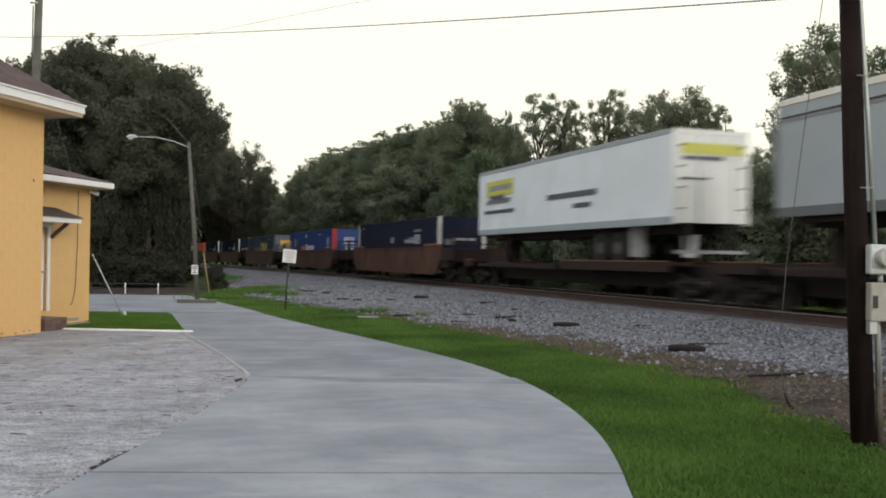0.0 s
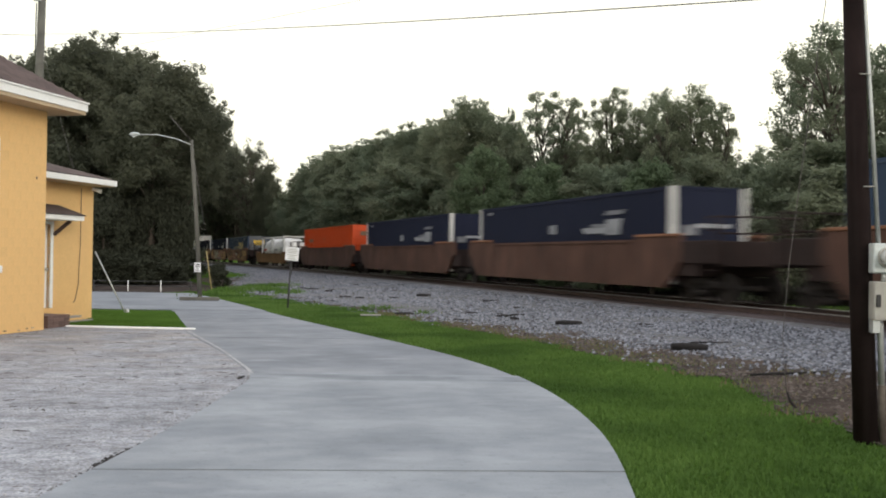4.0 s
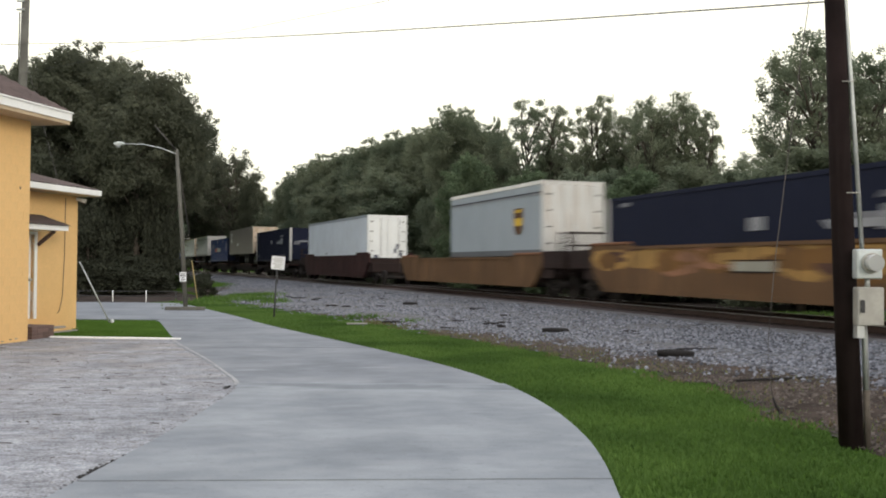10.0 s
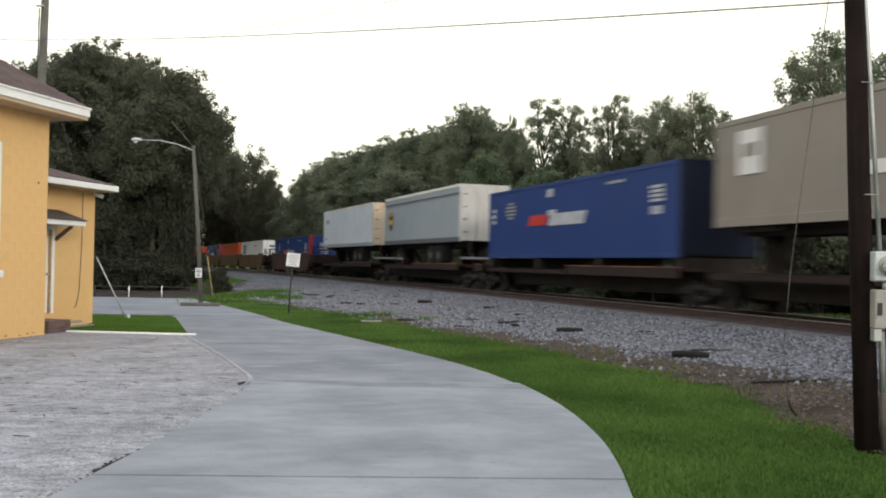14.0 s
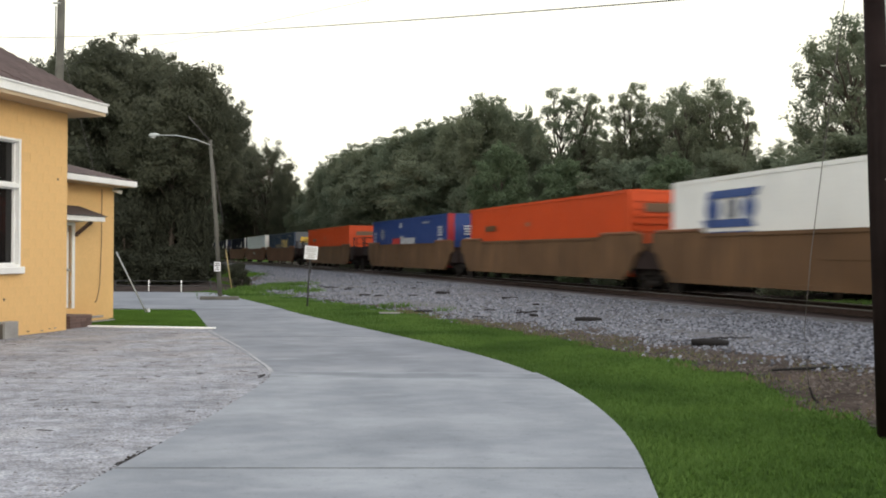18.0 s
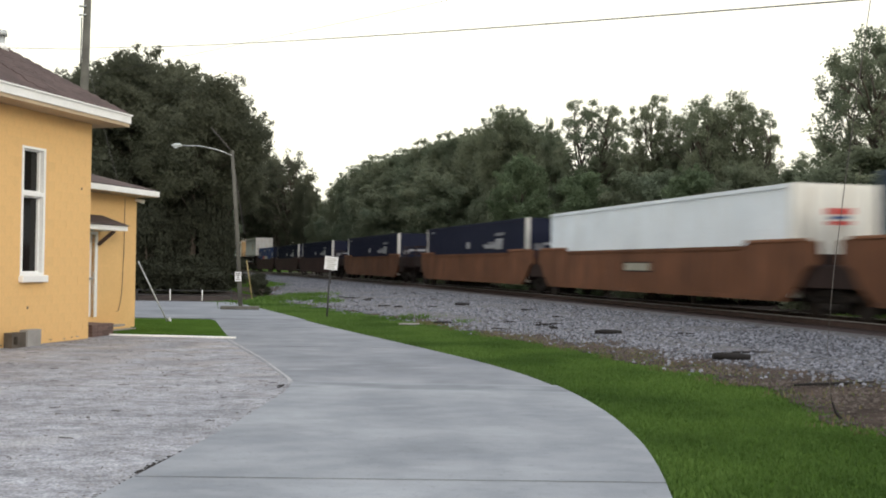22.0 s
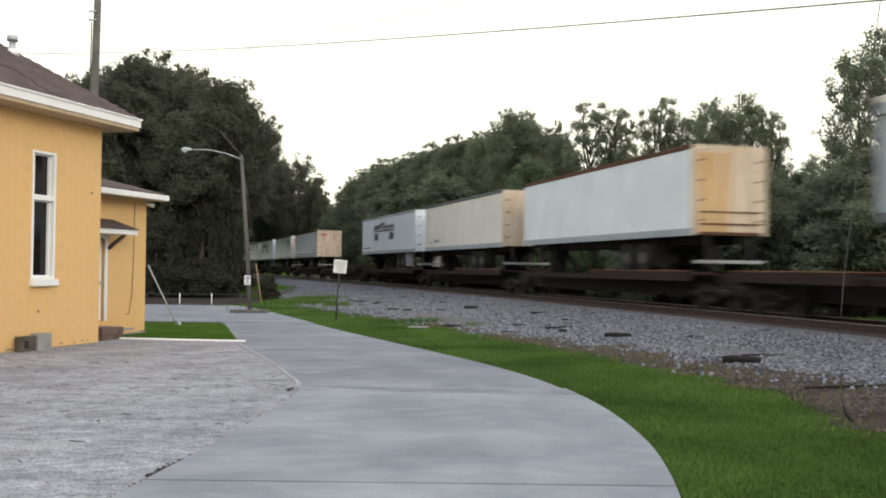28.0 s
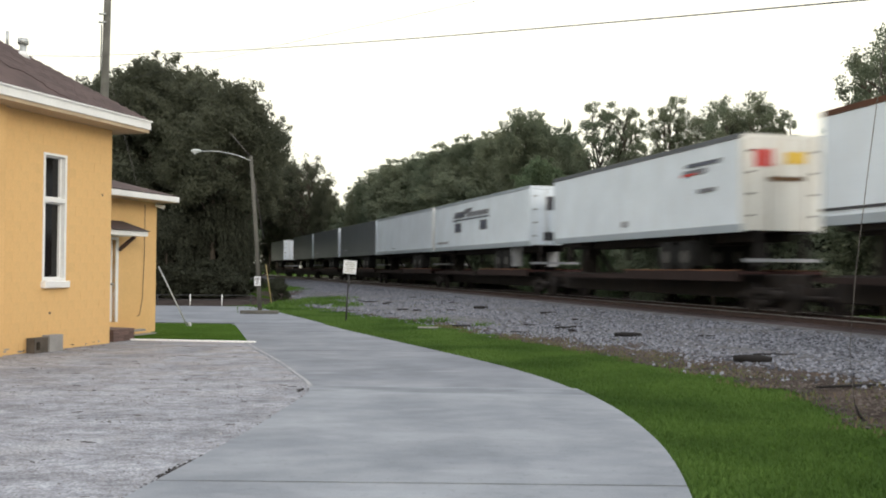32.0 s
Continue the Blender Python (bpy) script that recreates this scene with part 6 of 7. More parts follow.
def trailer(style, length, z0, z1, wheels=True):
    """A highway van trailer, its rear doors leading."""
    C = TRAILERS[style]
    t = thing("van_trailer", C["label"], "trailer", group="trailers on the train")
    L, half = length, 1.3
    body, end = P[C["body"]], P[C.get("end", C["body"])]
    for side in (-1, 1):
        bit("side_panel", (round(L, 2), z0, z1), lambda: ribbed_side(-half + 0.01, L - 0.2, z0 + 0.22, z1 - 0.14, 1.22, 0.006), body, t, "", flipped(side))
        bit("bottom_rail", (round(L, 2), z0), lambda: one(soft_box, -half - 0.012, -half + 0.06, -L / 2, L / 2, z0, z0 + 0.24, 0.01), P[C.get("rail", "grey")], t, "", flipped(side))
        bit("top_rail", (round(L, 2), z1), lambda: one(soft_box, -half - 0.008, -half + 0.06, -L / 2, L / 2, z1 - 0.15, z1, 0.01), P[C.get("top", "grey")], t, "", flipped(side))
        for e in (-1, 1):
            bit("corner_post", (z0, z1), lambda: one(soft_box, -0.06, 0.06, -0.06, 0.06, z0, z1 - 0.01, 0.015), end if e < 0 else body, t, "", pose(side * (half - 0.055), e * (L / 2 - 0.055), 0))
    bit("roof", (round(L, 2), z1), lambda: one(box, -half + 0.06, half - 0.06, -L / 2 + 0.02, L / 2 - 0.02, z1 - 0.05, z1 - 0.008), body, t)
    bit("floor", (round(L, 2), z0), lambda: one(box, -half + 0.06, half - 0.06, -L / 2 + 0.02, L / 2 - 0.02, z0 + 0.04, z0 + 0.14), P["under"], t)
    bit("front_wall", (round(L, 2), z0, z1), lambda: one(box, -half + 0.11, half - 0.11, L / 2 - 0.08, L / 2 - 0.02, z0 + 0.1, z1 - 0.05), body, t)
    bit("door_frame", (round(L, 2), z1), lambda: one(box, -half + 0.11, half - 0.11, -L / 2 - 0.01, -L / 2 + 0.06, z1 - 0.16, z1 - 0.01), end, t)
    for sx in (-1, 1):
        d = bit("door", (round(L, 2), z0, z1), lambda: one(soft_box, 0.01, half - 0.12, -L / 2 - 0.015, -L / 2 + 0.03, z0 + 0.05, z1 - 0.17, 0.008), end, t, "", pose(0, 0, 0) if sx > 0 else pose(-half + 0.11, 0, 0))
        bit("lock_rod", (round(L, 2), z0, z1), lambda: one(tube, (0.75, -L / 2 - 0.04, z0 + 0.04), (0.75, -L / 2 - 0.04, z1 - 0.17), 0.018, 0.018, 6), P["alu"], d)
        for k in range(4):
            bit("hinge", (round(L, 2), z0, k), lambda: one(box, -0.09, 0.09, -L / 2 - 0.035, -L / 2 - 0.015, z0 + 0.45 + 0.62 * k, z0 + 0.5 + 0.62 * k), P["under"], d, "", pose(half - 0.28 if sx > 0 else 0.16, 0, 0))
    bumper = bit("bumper", (round(L, 2), z0), lambda: one(box, -1.2, 1.2, -L / 2 - 0.02, -L / 2 + 0.08, z0 - 0.85, z0 - 0.75), P["greydecal"], t, "worn pale underride guard bar")
    for sx in (-0.75, 0.75):
        bit("bumper_post", (round(L, 2), z0), lambda: one(box, -0.07, 0.07, -L / 2, -L / 2 + 0.06, z0 - 0.76, z0 + 0.05), P["under"], bumper, "", pose(sx, 0, 0))
    if wheels:
        for sx in (-1, 1):
            bit("underframe_rail", (round(L, 2), z0), lambda: one(box, -0.07, 0.07, -L / 2 + 0.4, L / 2 - 0.4, z0 - 0.24, z0 + 0.05), P["under"], t, "", pose(sx * 0.55, 0, 0))
        bit("coupler_plate", (round(L, 2), z0), lambda: one(box, -1.1, 1.1, L / 2 - 2.6, L / 2 - 0.5, z0 - 0.14, z0 + 0.04), P["under"], t)
        bit("bogie_frame", (round(L, 2), z0), lambda: one(box, -0.6, 0.6, -L / 2 + 2.6, -L / 2 + 5.4, z0 - 0.3, z0 + 0.05), P["under"], t)
        for yy in (3.35, 4.6):
            for sx in (-1, 1):
                w = bit("tyre", (), lambda: one(tube, (-0.27, 0, 0), (0.27, 0, 0), 0.51, 0.51, 20), P["tyre"], t, "", pose(sx * 0.97, -L / 2 + yy, z0 - 0.66))
                bit("hub", (), lambda: one(tube, (-0.28, 0, 0), (0.28, 0, 0), 0.2, 0.2, 14), P["hub"], w)
        for sx in (-1, 1):
            bit("mud_flap", (round(L, 2), z0), lambda: one(box, -0.28, 0.28, -L / 2 + 2.55, -L / 2 + 2.57, z0 - 0.95, z0), P["chalk"] if style in ("lime", "logo") else P["tyre"], t, "", pose(sx * 0.95, 0, 0))
            bit("landing_leg", (round(L, 2), z0), lambda: one(box, -0.07, 0.07, L / 2 - 2.9, L / 2 - 2.75, z0 - 0.7, z0 + 0.05), P["under"], t, "", pose(sx * 0.9, 0, 0))
    C["marks"](t, L, z0, z1)
    return t


def tm_parcel(t, L, z0, z1, y=None):
    decal(t, P["black"], -L / 2 + 0.1, L / 2 - 0.1, z1 - 0.47, z1 - 0.42)
    decal(t, P["greydecal"], -L / 2 + 0.1, L / 2 - 0.1, z1 - 0.53, z1 - 0.49)
    y = y if y is not None else (L / 2 - 1.4) if L > 10.5 else -L / 2 + 2.2
    decal(t, P["brown"], y - 0.42, y + 0.42, z0 + 1.35, z0 + 1.9)
    decal(t, P["yellow"], y - 0.36, y + 0.36, z0 + 1.2, z0 + 1.5, -1.317)
    decal(t, P["yellow"], y - 0.3, y + 0.3, z0 + 1.72, z0 + 1.84, -1.317)
    disc(t, P["brown"], y, z0 + 1.2, 0.38)


def tm_courier(t, L, z0, z1):
    tm_parcel(t, L, z0, z1, -L / 2 + 3.6)


def tm_fleet(t, L, z0, z1):
    decal(t, P["black"], -L / 2 + 0.1, L / 2 - 0.1, z1 - 0.47, z1 - 0.42)
    decal(t, P["greydecal"], -L / 2 + 0.1, L / 2 - 0.1, z1 - 0.53, z1 - 0.49)


def tm_lime(t, L, z0, z1):
    y = L / 2
    decal(t, P["lime"], y - 4.0, y - 0.9, z1 - 1.15, z1 - 0.5)
    slanted(t, P["faded"], y - 3.6, y - 0.9, z1 - 1.5, z1 - 1.3, 0.25)
    slanted(t, P["greydecal"], y - 3.7, y - 1.2, z1 - 0.95, z1 - 0.7, 0.2, -1.317)
    slanted(t, P["slate"], y - 3.2, y - 1.6, z1 - 1.35, z1 - 1.12, -0.4)
    decal(t, P["slate"], y - 4.1, y - 0.7, z1 - 1.92, z1 - 1.77)
    decal(t, P["slate"], y - 11.4, y - 7.4, z1 - 1.65, z1 - 1.45)
    decal(t, P["slate"], y - 11.0, y - 9.6, z1 - 2.05, z1 - 1.88)
    end_mark(t, P["lime"], -1.05, 1.1, z1 - 0.75, z1 - 0.42, L)
    end_mark(t, P["slate"], -1.0, 0.4, z1 - 0.92, z1 - 0.8, L)
    end_mark(t, P["black"], -1.1, -0.1, z1 - 1.5, z1 - 1.44, L)


def tm_logo(t, L, z0, z1):
    y = L / 2
    decal(t, P["slate"], y - 10.6, y - 4.0, z1 - 1.14, z1 - 1.06)
    slanted(t, P["faded"], y - 6.2, y - 4.1, z1 - 0.98, z1 - 0.62, 0.3)
    slanted(t, P["slate"], y - 6.0, y - 4.6, z1 - 0.9, z1 - 0.74, 0.2, -1.317)
    slanted(t, P["faded"], y - 7.3, y - 5.9, z1 - 0.78, z1 - 0.5, 0.5)
    slanted(t, P["greydecal"], y - 10.5, y - 6.6, z1 - 0.98, z1 - 0.72, 0.15)
    for k in range(6):
        slanted(t, P["faded"], y - 10.3 + 0.62 * k, y - 9.95 + 0.62 * k, z1 - 0.93, z1 - 0.77, 0.12, -1.317)
    for q in (-5.6, -10.3):
        decal(t, P["faded"], y + q, y + q + 1.2, z1 - 1.8, z1 - 1.27)
        decal(t, P["slate"], y + q + 0.15, y + q + 1.05, z1 - 1.72, z1 - 1.35, -1.317)
    decal(t, P["greydecal"], y - 3.0, y - 0.5, z0 + 0.42, z0 + 0.55)
    end_mark(t, P["black"], -0.5, 0.7, z1 - 1.15, z1 - 0.5, L)
    end_mark(t, P["black"], -0.6, 0.6, z0 + 0.25, z0 + 0.65, L)


def tm_pale(t, L, z0, z1):
    for x, w, z, h in ((0.42, 0.16, 0.35, 0.3), (0.56, 0.17, 0.62, 0.32), (0.78, 0.2, 0.16, 0.22), (0.8, 0.16, 0.42, 0.12), (-0.9, 0.3, 0.04, 0.2)):
        end_mark(t, P["slate"], x, x + w, z0 + z, z0 + z + h, L)
    decal(t, P["slate"], L / 2 - 6.2, L / 2 - 5.6, z0 + 0.35, z0 + 0.43)


def tm_dirty(t, L, z0, z1):
    end_mark(t, P["amberdoor"], -1.12, -0.06, z0 + 0.1, z1 - 0.24, L)
    for z, h in ((0.02, 0.1), (0.34, 0.05), (0.72, 0.04)):
        part("cross_bar", one(box, -1.1, 1.1, -L / 2 - 0.06, -L / 2 - 0.036, z0 + z, z0 + z + h), P["rust"], t)


def tm_plain(t, L, z0, z1):
    decal(t, P["greydecal"], L / 2 - 1.6, L / 2 - 1.1, z0 + 0.45, z0 + 0.52)
    decal(t, P["greydecal"], L / 2 - 3.2, L / 2 - 2.2, z0 + 0.5, z0 + 0.66)


def tm_white(t, L, z0, z1):
    decal(t, P["greydecal"], L / 2 - 2.0, L / 2 - 0.9, z1 - 0.85, z1 - 0.72)
    decal(t, P["greydecal"], L / 2 - 1.9, L / 2 - 1.0, z1 - 1.0, z1 - 0.9)
    decal(t, P["greydecal"], L / 2 - 1.2, L / 2 - 0.7, z0 + 0.6, z0 + 0.75)
    end_mark(t, P["reddecal"], -0.3, 0.35, z1 - 0.95, z1 - 0.5, L)


def tm_tan(t, L, z0, z1):
    decal(t, P["whitedecal"], L / 2 - 2.1, L / 2 - 1.1, z1 - 1.5, z1 - 0.35)
    decal(t, P["tan"], L / 2 - 1.9, L / 2 - 1.3, z1 - 1.05, z1 - 0.7, -1.317)
    decal(t, P["whitedecal"], L / 2 - 6.8, L / 2 - 5.6, z0 + 0.95, z0 + 1.25)
    end_mark(t, P["rust"], -1.1, 1.1, z0 + 0.05, z0 + 0.3, L)


def tm_line(t, L, z0, z1):
    decal(t, P["black"], -L / 2 + 0.05, L / 2 - 0.05, z0 + 0.36, z0 + 0.43)
    decal(t, P["greydecal"], -L / 2 + 1.2, -L / 2 + 2.6, z0 + 0.62, z0 + 0.78)
    end_mark(t, P["reddecal"], -0.9, -0.3, z1 - 0.55, z1 - 0.4, L)


def tm_red(t, L, z0, z1):
    y = -L / 2
    slanted(t, P["slate"], y + 1.2, y + 3.2, z1 - 0.72, z1 - 0.6, 0.1)
    slanted(t, P["faded"], y + 2.0, y + 3.4, z1 - 0.95, z1 - 0.8, 0.1)
    slanted(t, P["reddecal"], y + 2.6, y + 3.4, z1 - 0.98, z1 - 0.9, 0.1, -1.317)
    decal(t, P["faded"], y + 1.4, y + 2.4, z1 - 1.55, z1 - 1.43)
    decal(t, P["greydecal"], 0.0, 0.5, z0 + 0.45, z0 + 0.65)
    end_mark(t, P["reddecal"], -0.9, -0.3, z1 - 0.95, z1 - 0.45, L)
    end_mark(t, P["yellow"], 0.1, 0.8, z1 - 0.85, z1 - 0.5, L)
    end_mark(t, P["ochre"], -0.5, 0.7, z1 - 1.35, z1 - 1.22, L)


TRAILERS = {
    "parcel": dict(body="grey", end="post", rail="dim", top="cream", label="blue-grey parcel van trailer with a brown and yellow shield", marks=tm_parcel),
    "courier": dict(body="grey", end="post", rail="dim", top="cream", label="blue-grey parcel van trailer with its shield by the doors", marks=tm_courier),
    "fleet": dict(body="grey", end="white", rail="dim", top="cream", label="blue-grey van trailer with dark pinstripes under the roof", marks=tm_fleet),
    "lime": dict(body="white", end="ivory", rail="grey", label="white van trailer with yellow-green emblem and grey bars", marks=tm_lime),
    "plain": dict(body="dim", rail="dim", top="dim", end="white", label="dull grey van trailer", marks=tm_plain),
    "pale": dict(body="white", end="ivory", label="plain white van trailer with dark scuffs on its doors", marks=tm_pale),
    "white": dict(body="white", end="door", top="cream", label="white van trailer with stained doors and a red mark", marks=tm_white),
    "dirty": dict(body="white", end="door", top="rust", label="white van trailer with rust-stained rear doors", marks=tm_dirty),
    "cream": dict(body="cream", end="door", top="dim", label="cream van trailer, grimy, with stained rear doors", marks=tm_plain),
    "tan": dict(body="tan", end="door", rail="tan", top="tan", label="taupe van trailer with white emblem and rusty doors", marks=tm_tan),
    "logo": dict(body="white", end="white", rail="grey", label="white van trailer with blue stripe, emblem and two dark squares", marks=tm_logo),
    "line": dict(body="white", end="door", top="rust", label="white van trailer with a dark line along its bottom edge", marks=tm_line),
    "red": dict(body="white", end="cream", top="dim", label="white van trailer with red, blue and yellow marks by its doors", marks=tm_red),
}


def tank_pair(z0):
    """Two tank containers end to end, each in its own frame."""
    made = []
    for k in (-1, 1):
        t = thing("tank_container", "white insulated tank container in a pale steel frame", "tank container", group="tank containers")
        L, H = 6.05, 2.55
        y0, y1, z1 = -L / 2, L / 2, z0 + H

        def shell():
            bm = bmesh.new()
            prof = ((y0 + 0.25, 0.3), (y0 + 0.3, 0.75), (y0 + 0.5, 1.05), (y0 + 0.8, 1.13), (y1 - 0.8, 1.13), (y1 - 0.5, 1.05), (y1 - 0.3, 0.75), (y1 - 0.25, 0.3))
            chain(bm, [(0, a, z0 + H * 0.5) for a, _ in prof], [b for _, b in prof], 28)
            return bm
        bit("tank", (z0,), shell, P["tank"], t)
        bit("manway", (z0,), lambda: one(tube, (0, 0, z1 - 0.2), (0, 0, z1 - 0.02), 0.3, 0.3, 14), P["alu"], t)
        bit("walkway", (z0,), lambda: one(box, -0.3, 0.3, y0 + 0.4, y1 - 0.4, z1 - 0.12, z1 - 0.09), P["alu"], t)
        for sx in (-1, 1):
            for e in (-1, 1):
                bit("corner_post", (z0,), lambda: one(box, -0.07, 0.07, -0.07, 0.07, z0, z1), P["post"], t, "", pose(sx * 1.2, e * (L / 2 - 0.08), 0))
            for z in (z0 + 0.06, z1 - 0.06):
                bit("side_rail", (z,), lambda: one(box, -0.045, 0.045, y0, y1, z - 0.05, z + 0.05), P["post"], t, "", pose(sx * 1.2, 0, 0))
            for e in (-1, 1):
                bit("brace", (z0, e), lambda: one(tube, (0, e * (L / 2 - 0.1), z1 - 0.1), (0, e * (L / 2 - 1.1), z1 - 0.75), 0.035, 0.035, 6), P["post"], t, "", pose(sx * 1.2, 0, 0))
        for e in (-1, 1):
            for z in (z0 + 0.06, z1 - 0.06):
                bit("end_rail", (z,), lambda: one(box, -1.2, 1.2, -0.05, 0.05, z - 0.05, z + 0.05), P["post"], t, "", pose(0, e * (L / 2 - 0.08), 0))
        decal(t, P["reddecal"] if k > 0 else P["greydecal"], 0.6, 2.2, z0 + 1.12, z0 + 1.32, -1.132)
        for j in range(3):
            decal(t, P["greydecal"], -1.8, -0.8, z0 + 1.0 + 0.17 * j, z0 + 1.08 + 0.17 * j, -1.132)
        made.append((k * 3.06, t))
    return made


def coupled_end(t, b, e):
    """The free end of a well car: sills over the truck, a cross beam, railing and ladders."""
    at = pose(0, 0, 0) if e > 0 else pose(0, 0, 0, 0, 0, 180)
    for sx in (-1, 1):
        bit("end_sill", (b, sx), lambda: one(soft_box, sx * 1.38 - 0.06, sx * 1.38 + 0.06, b + 0.02, b + 1.85, 1.02, 1.66, 0.02), P["dark_frame"], t, "", at)

        def ladder():
            bm = bmesh.new()
            for y in (b + 1.3, b + 1.75):
                tube(bm, (sx * 1.43, y, 0.75), (sx * 1.43, y, 2.35), 0.03, 0.03, 6)
            for k in range(5):
                tube(bm, (sx * 1.43, b + 1.3, 0.85 + k * 0.36), (sx * 1.43, b + 1.75, 0.85 + k * 0.36), 0.018, 0.018, 6)
            return bm
        bit("ladder", (b, sx), ladder, P["dark_frame"], t, "", at)

    def railing():
        bm = bmesh.new()
        for x in (-1.3, -0.65, 0.0, 0.65, 1.3):
            tube(bm, (x, b + 1.72, 1.6), (x, b + 1.72, 2.3), 0.028, 0.028, 6)
        for z in (1.85, 2.3):
            tube(bm, (-1.3, b + 1.72, z), (1.3, b + 1.72, z), 0.03, 0.03, 6)
        return bm
    bit("cross_beam", (b,), lambda: one(soft_box, -1.32, 1.32, b + 1.6, b + 1.84, 0.95, 1.64, 0.02), P["dark_frame"], t, "", at)
    bit("railing", (b,), railing, P["dark_frame"], t, "", at)
    bit("walkway", (b,), lambda: one(box, -1.3, 1.3, b + 0.9, b + 1.6, 1.56, 1.6), P["dark_frame"], t, "", at)


def well_car(colour, length, trailing_truck, graffiti=0, deck=None, rim=1.68, lead=0.4, placard=False):
    """A well car: two deep side walls, a low floor, end platforms over the trucks."""
    C = P[colour]
    words = {"oxide": "oxide brown", "maroon": "dark maroon", "ochre": "tan brown", "amber": "grimy yellow", "copper": "rusty orange-brown"}
    t = thing("well_car", words[colour] + " well car" + (" covered in faded painted letters" if graffiti else ", dusty steel sides"), "rail car", group="cars of the train")
    L = length + 0.8

    def side():
        bm = bmesh.new()
        a, b = -L / 2 - 0.3, L / 2 + 0.3
        tail = 0.05 if trailing_truck else 0.4
        outline = [(a - lead, 1.25), (a, 1.12), (a + 0.3, 0.72), (a + 0.85, 0.32), (b - 0.85, 0.32), (b - 0.3, 0.72), (b, 1.12), (b + tail, 1.25), (b + tail, rim + 0.1), (b, rim + 0.16), (b - 2.5, rim + 0.16), (b - 2.7, rim), (a + 2.7, rim), (a + 2.5, rim + 0.16), (a, rim + 0.16), (a - lead, rim + 0.1)]
        lo = [bm.verts.new((-1.46, y, z)) for y, z in outline]
        hi = [bm.verts.new((-1.36, y, z)) for y, z in outline]
        bm.faces.new(lo)
        bm.faces.new(hi[::-1])
        for i in range(len(outline)):
            j = (i + 1) % len(outline)
            bm.faces.new((lo[i], hi[i], hi[j], lo[j]))
        box(bm, -1.5, -1.34, a + 2.7, b - 2.7, rim - 0.04, rim + 0.05)
        box(bm, -1.5, -1.36, a + 0.8, b - 0.8, 0.3, 0.42)
        for k in range(11):
            y = a + 1.3 + k * (b - a - 2.6) / 10
            box(bm, -1.474, -1.46, y - 0.05, y + 0.05, 0.43, rim - 0.05)
        return bm

    for sx in (-1, 1):
        w = bit("side_wall", (round(L, 2), rim, lead, trailing_truck, sx), side, C, t, "", Matrix.Identity(4) if sx < 0 else Matrix.Diagonal((-1, 1, 1, 1)))
        for e in (-1, 1):
            # lighter strip painted as the lit rim of the raised end
            bit("end_lip", (round(L, 2), rim), lambda: one(soft_box, -0.08, 0.08, -1.25, 1.25, rim + 0.12, rim + 0.2, 0.012), P["worn"] if colour != "maroon" else C, t, "pale lip, sky light put into its colour", pose(sx * 1.42, e * (L / 2 - 0.95), 0))
        if sx < 0:
            if graffiti:
                letters(w, L, graffiti)
            part("placard", one(box, -1.475, -1.46, -0.8, 0.9, rim - 0.66, rim - 0.42), P["chalkpaint"] if graffiti or placard else C, w)
            for z in (rim - 0.70, rim - 0.41) if graffiti or placard else ():
                bit("plate_edge", (rim, z), lambda: one(box, -1.48, -1.46, -1.0, 1.1, z, z + 0.035), P["under"], w)
    bit("floor", (round(L, 2),), lambda: one(box, -1.36, 1.36, -L / 2 + 0.6, L / 2 - 0.6, 0.3, 0.4), P["under"], t)
    if deck:
        bit("raised_deck", (round(L, 2), deck), lambda: one(box, -1.34, 1.34, -L / 2 + 0.3, L / 2 - 0.3, 0.4, deck), P["under"], t)
    for e in (-1, 1):
        # end parts coloured dark, with the shade of the gap put in
        bit("end_platform", (round(L, 2),), lambda: one(soft_box, -1.35, 1.35, L / 2 - 0.2, L / 2 + 1.1, 0.66, 1.22, 0.02), P["dark_frame"], t, "", pose(0, 0, 0) if e > 0 else pose(0, 0, 0, 0, 0, 180))
        bit("end_bulkhead", (round(L, 2),), lambda: one(box, -1.36, 1.36, L / 2 - 0.1, L / 2, 0.5, 1.5), P["dark_frame"], t, "", pose(0, 0, 0) if e > 0 else pose(0, 0, 0, 0, 0, 180))
        if e < 0 and lead < 0.1 or e > 0 and trailing_truck:
            coupled_end(t, L / 2 + 0.3, e)
    truck(t, -L / 2 - 0.7)
    if trailing_truck:
        truck(t, L / 2 + 0.7)
        bit("brake_wheel", (round(L, 2),), lambda: one(tube, (-0.9, L / 2 + 1.1, 1.6), (-0.9, L / 2 + 1.15, 1.6), 0.28, 0.28, 14), P["under"], t)
        bit("coupler", (round(L, 2),), lambda: one(box, -0.12, 0.12, L / 2 + 1.0, L / 2 + 2.2, 0.7, 0.95), P["under"], t)
    return t


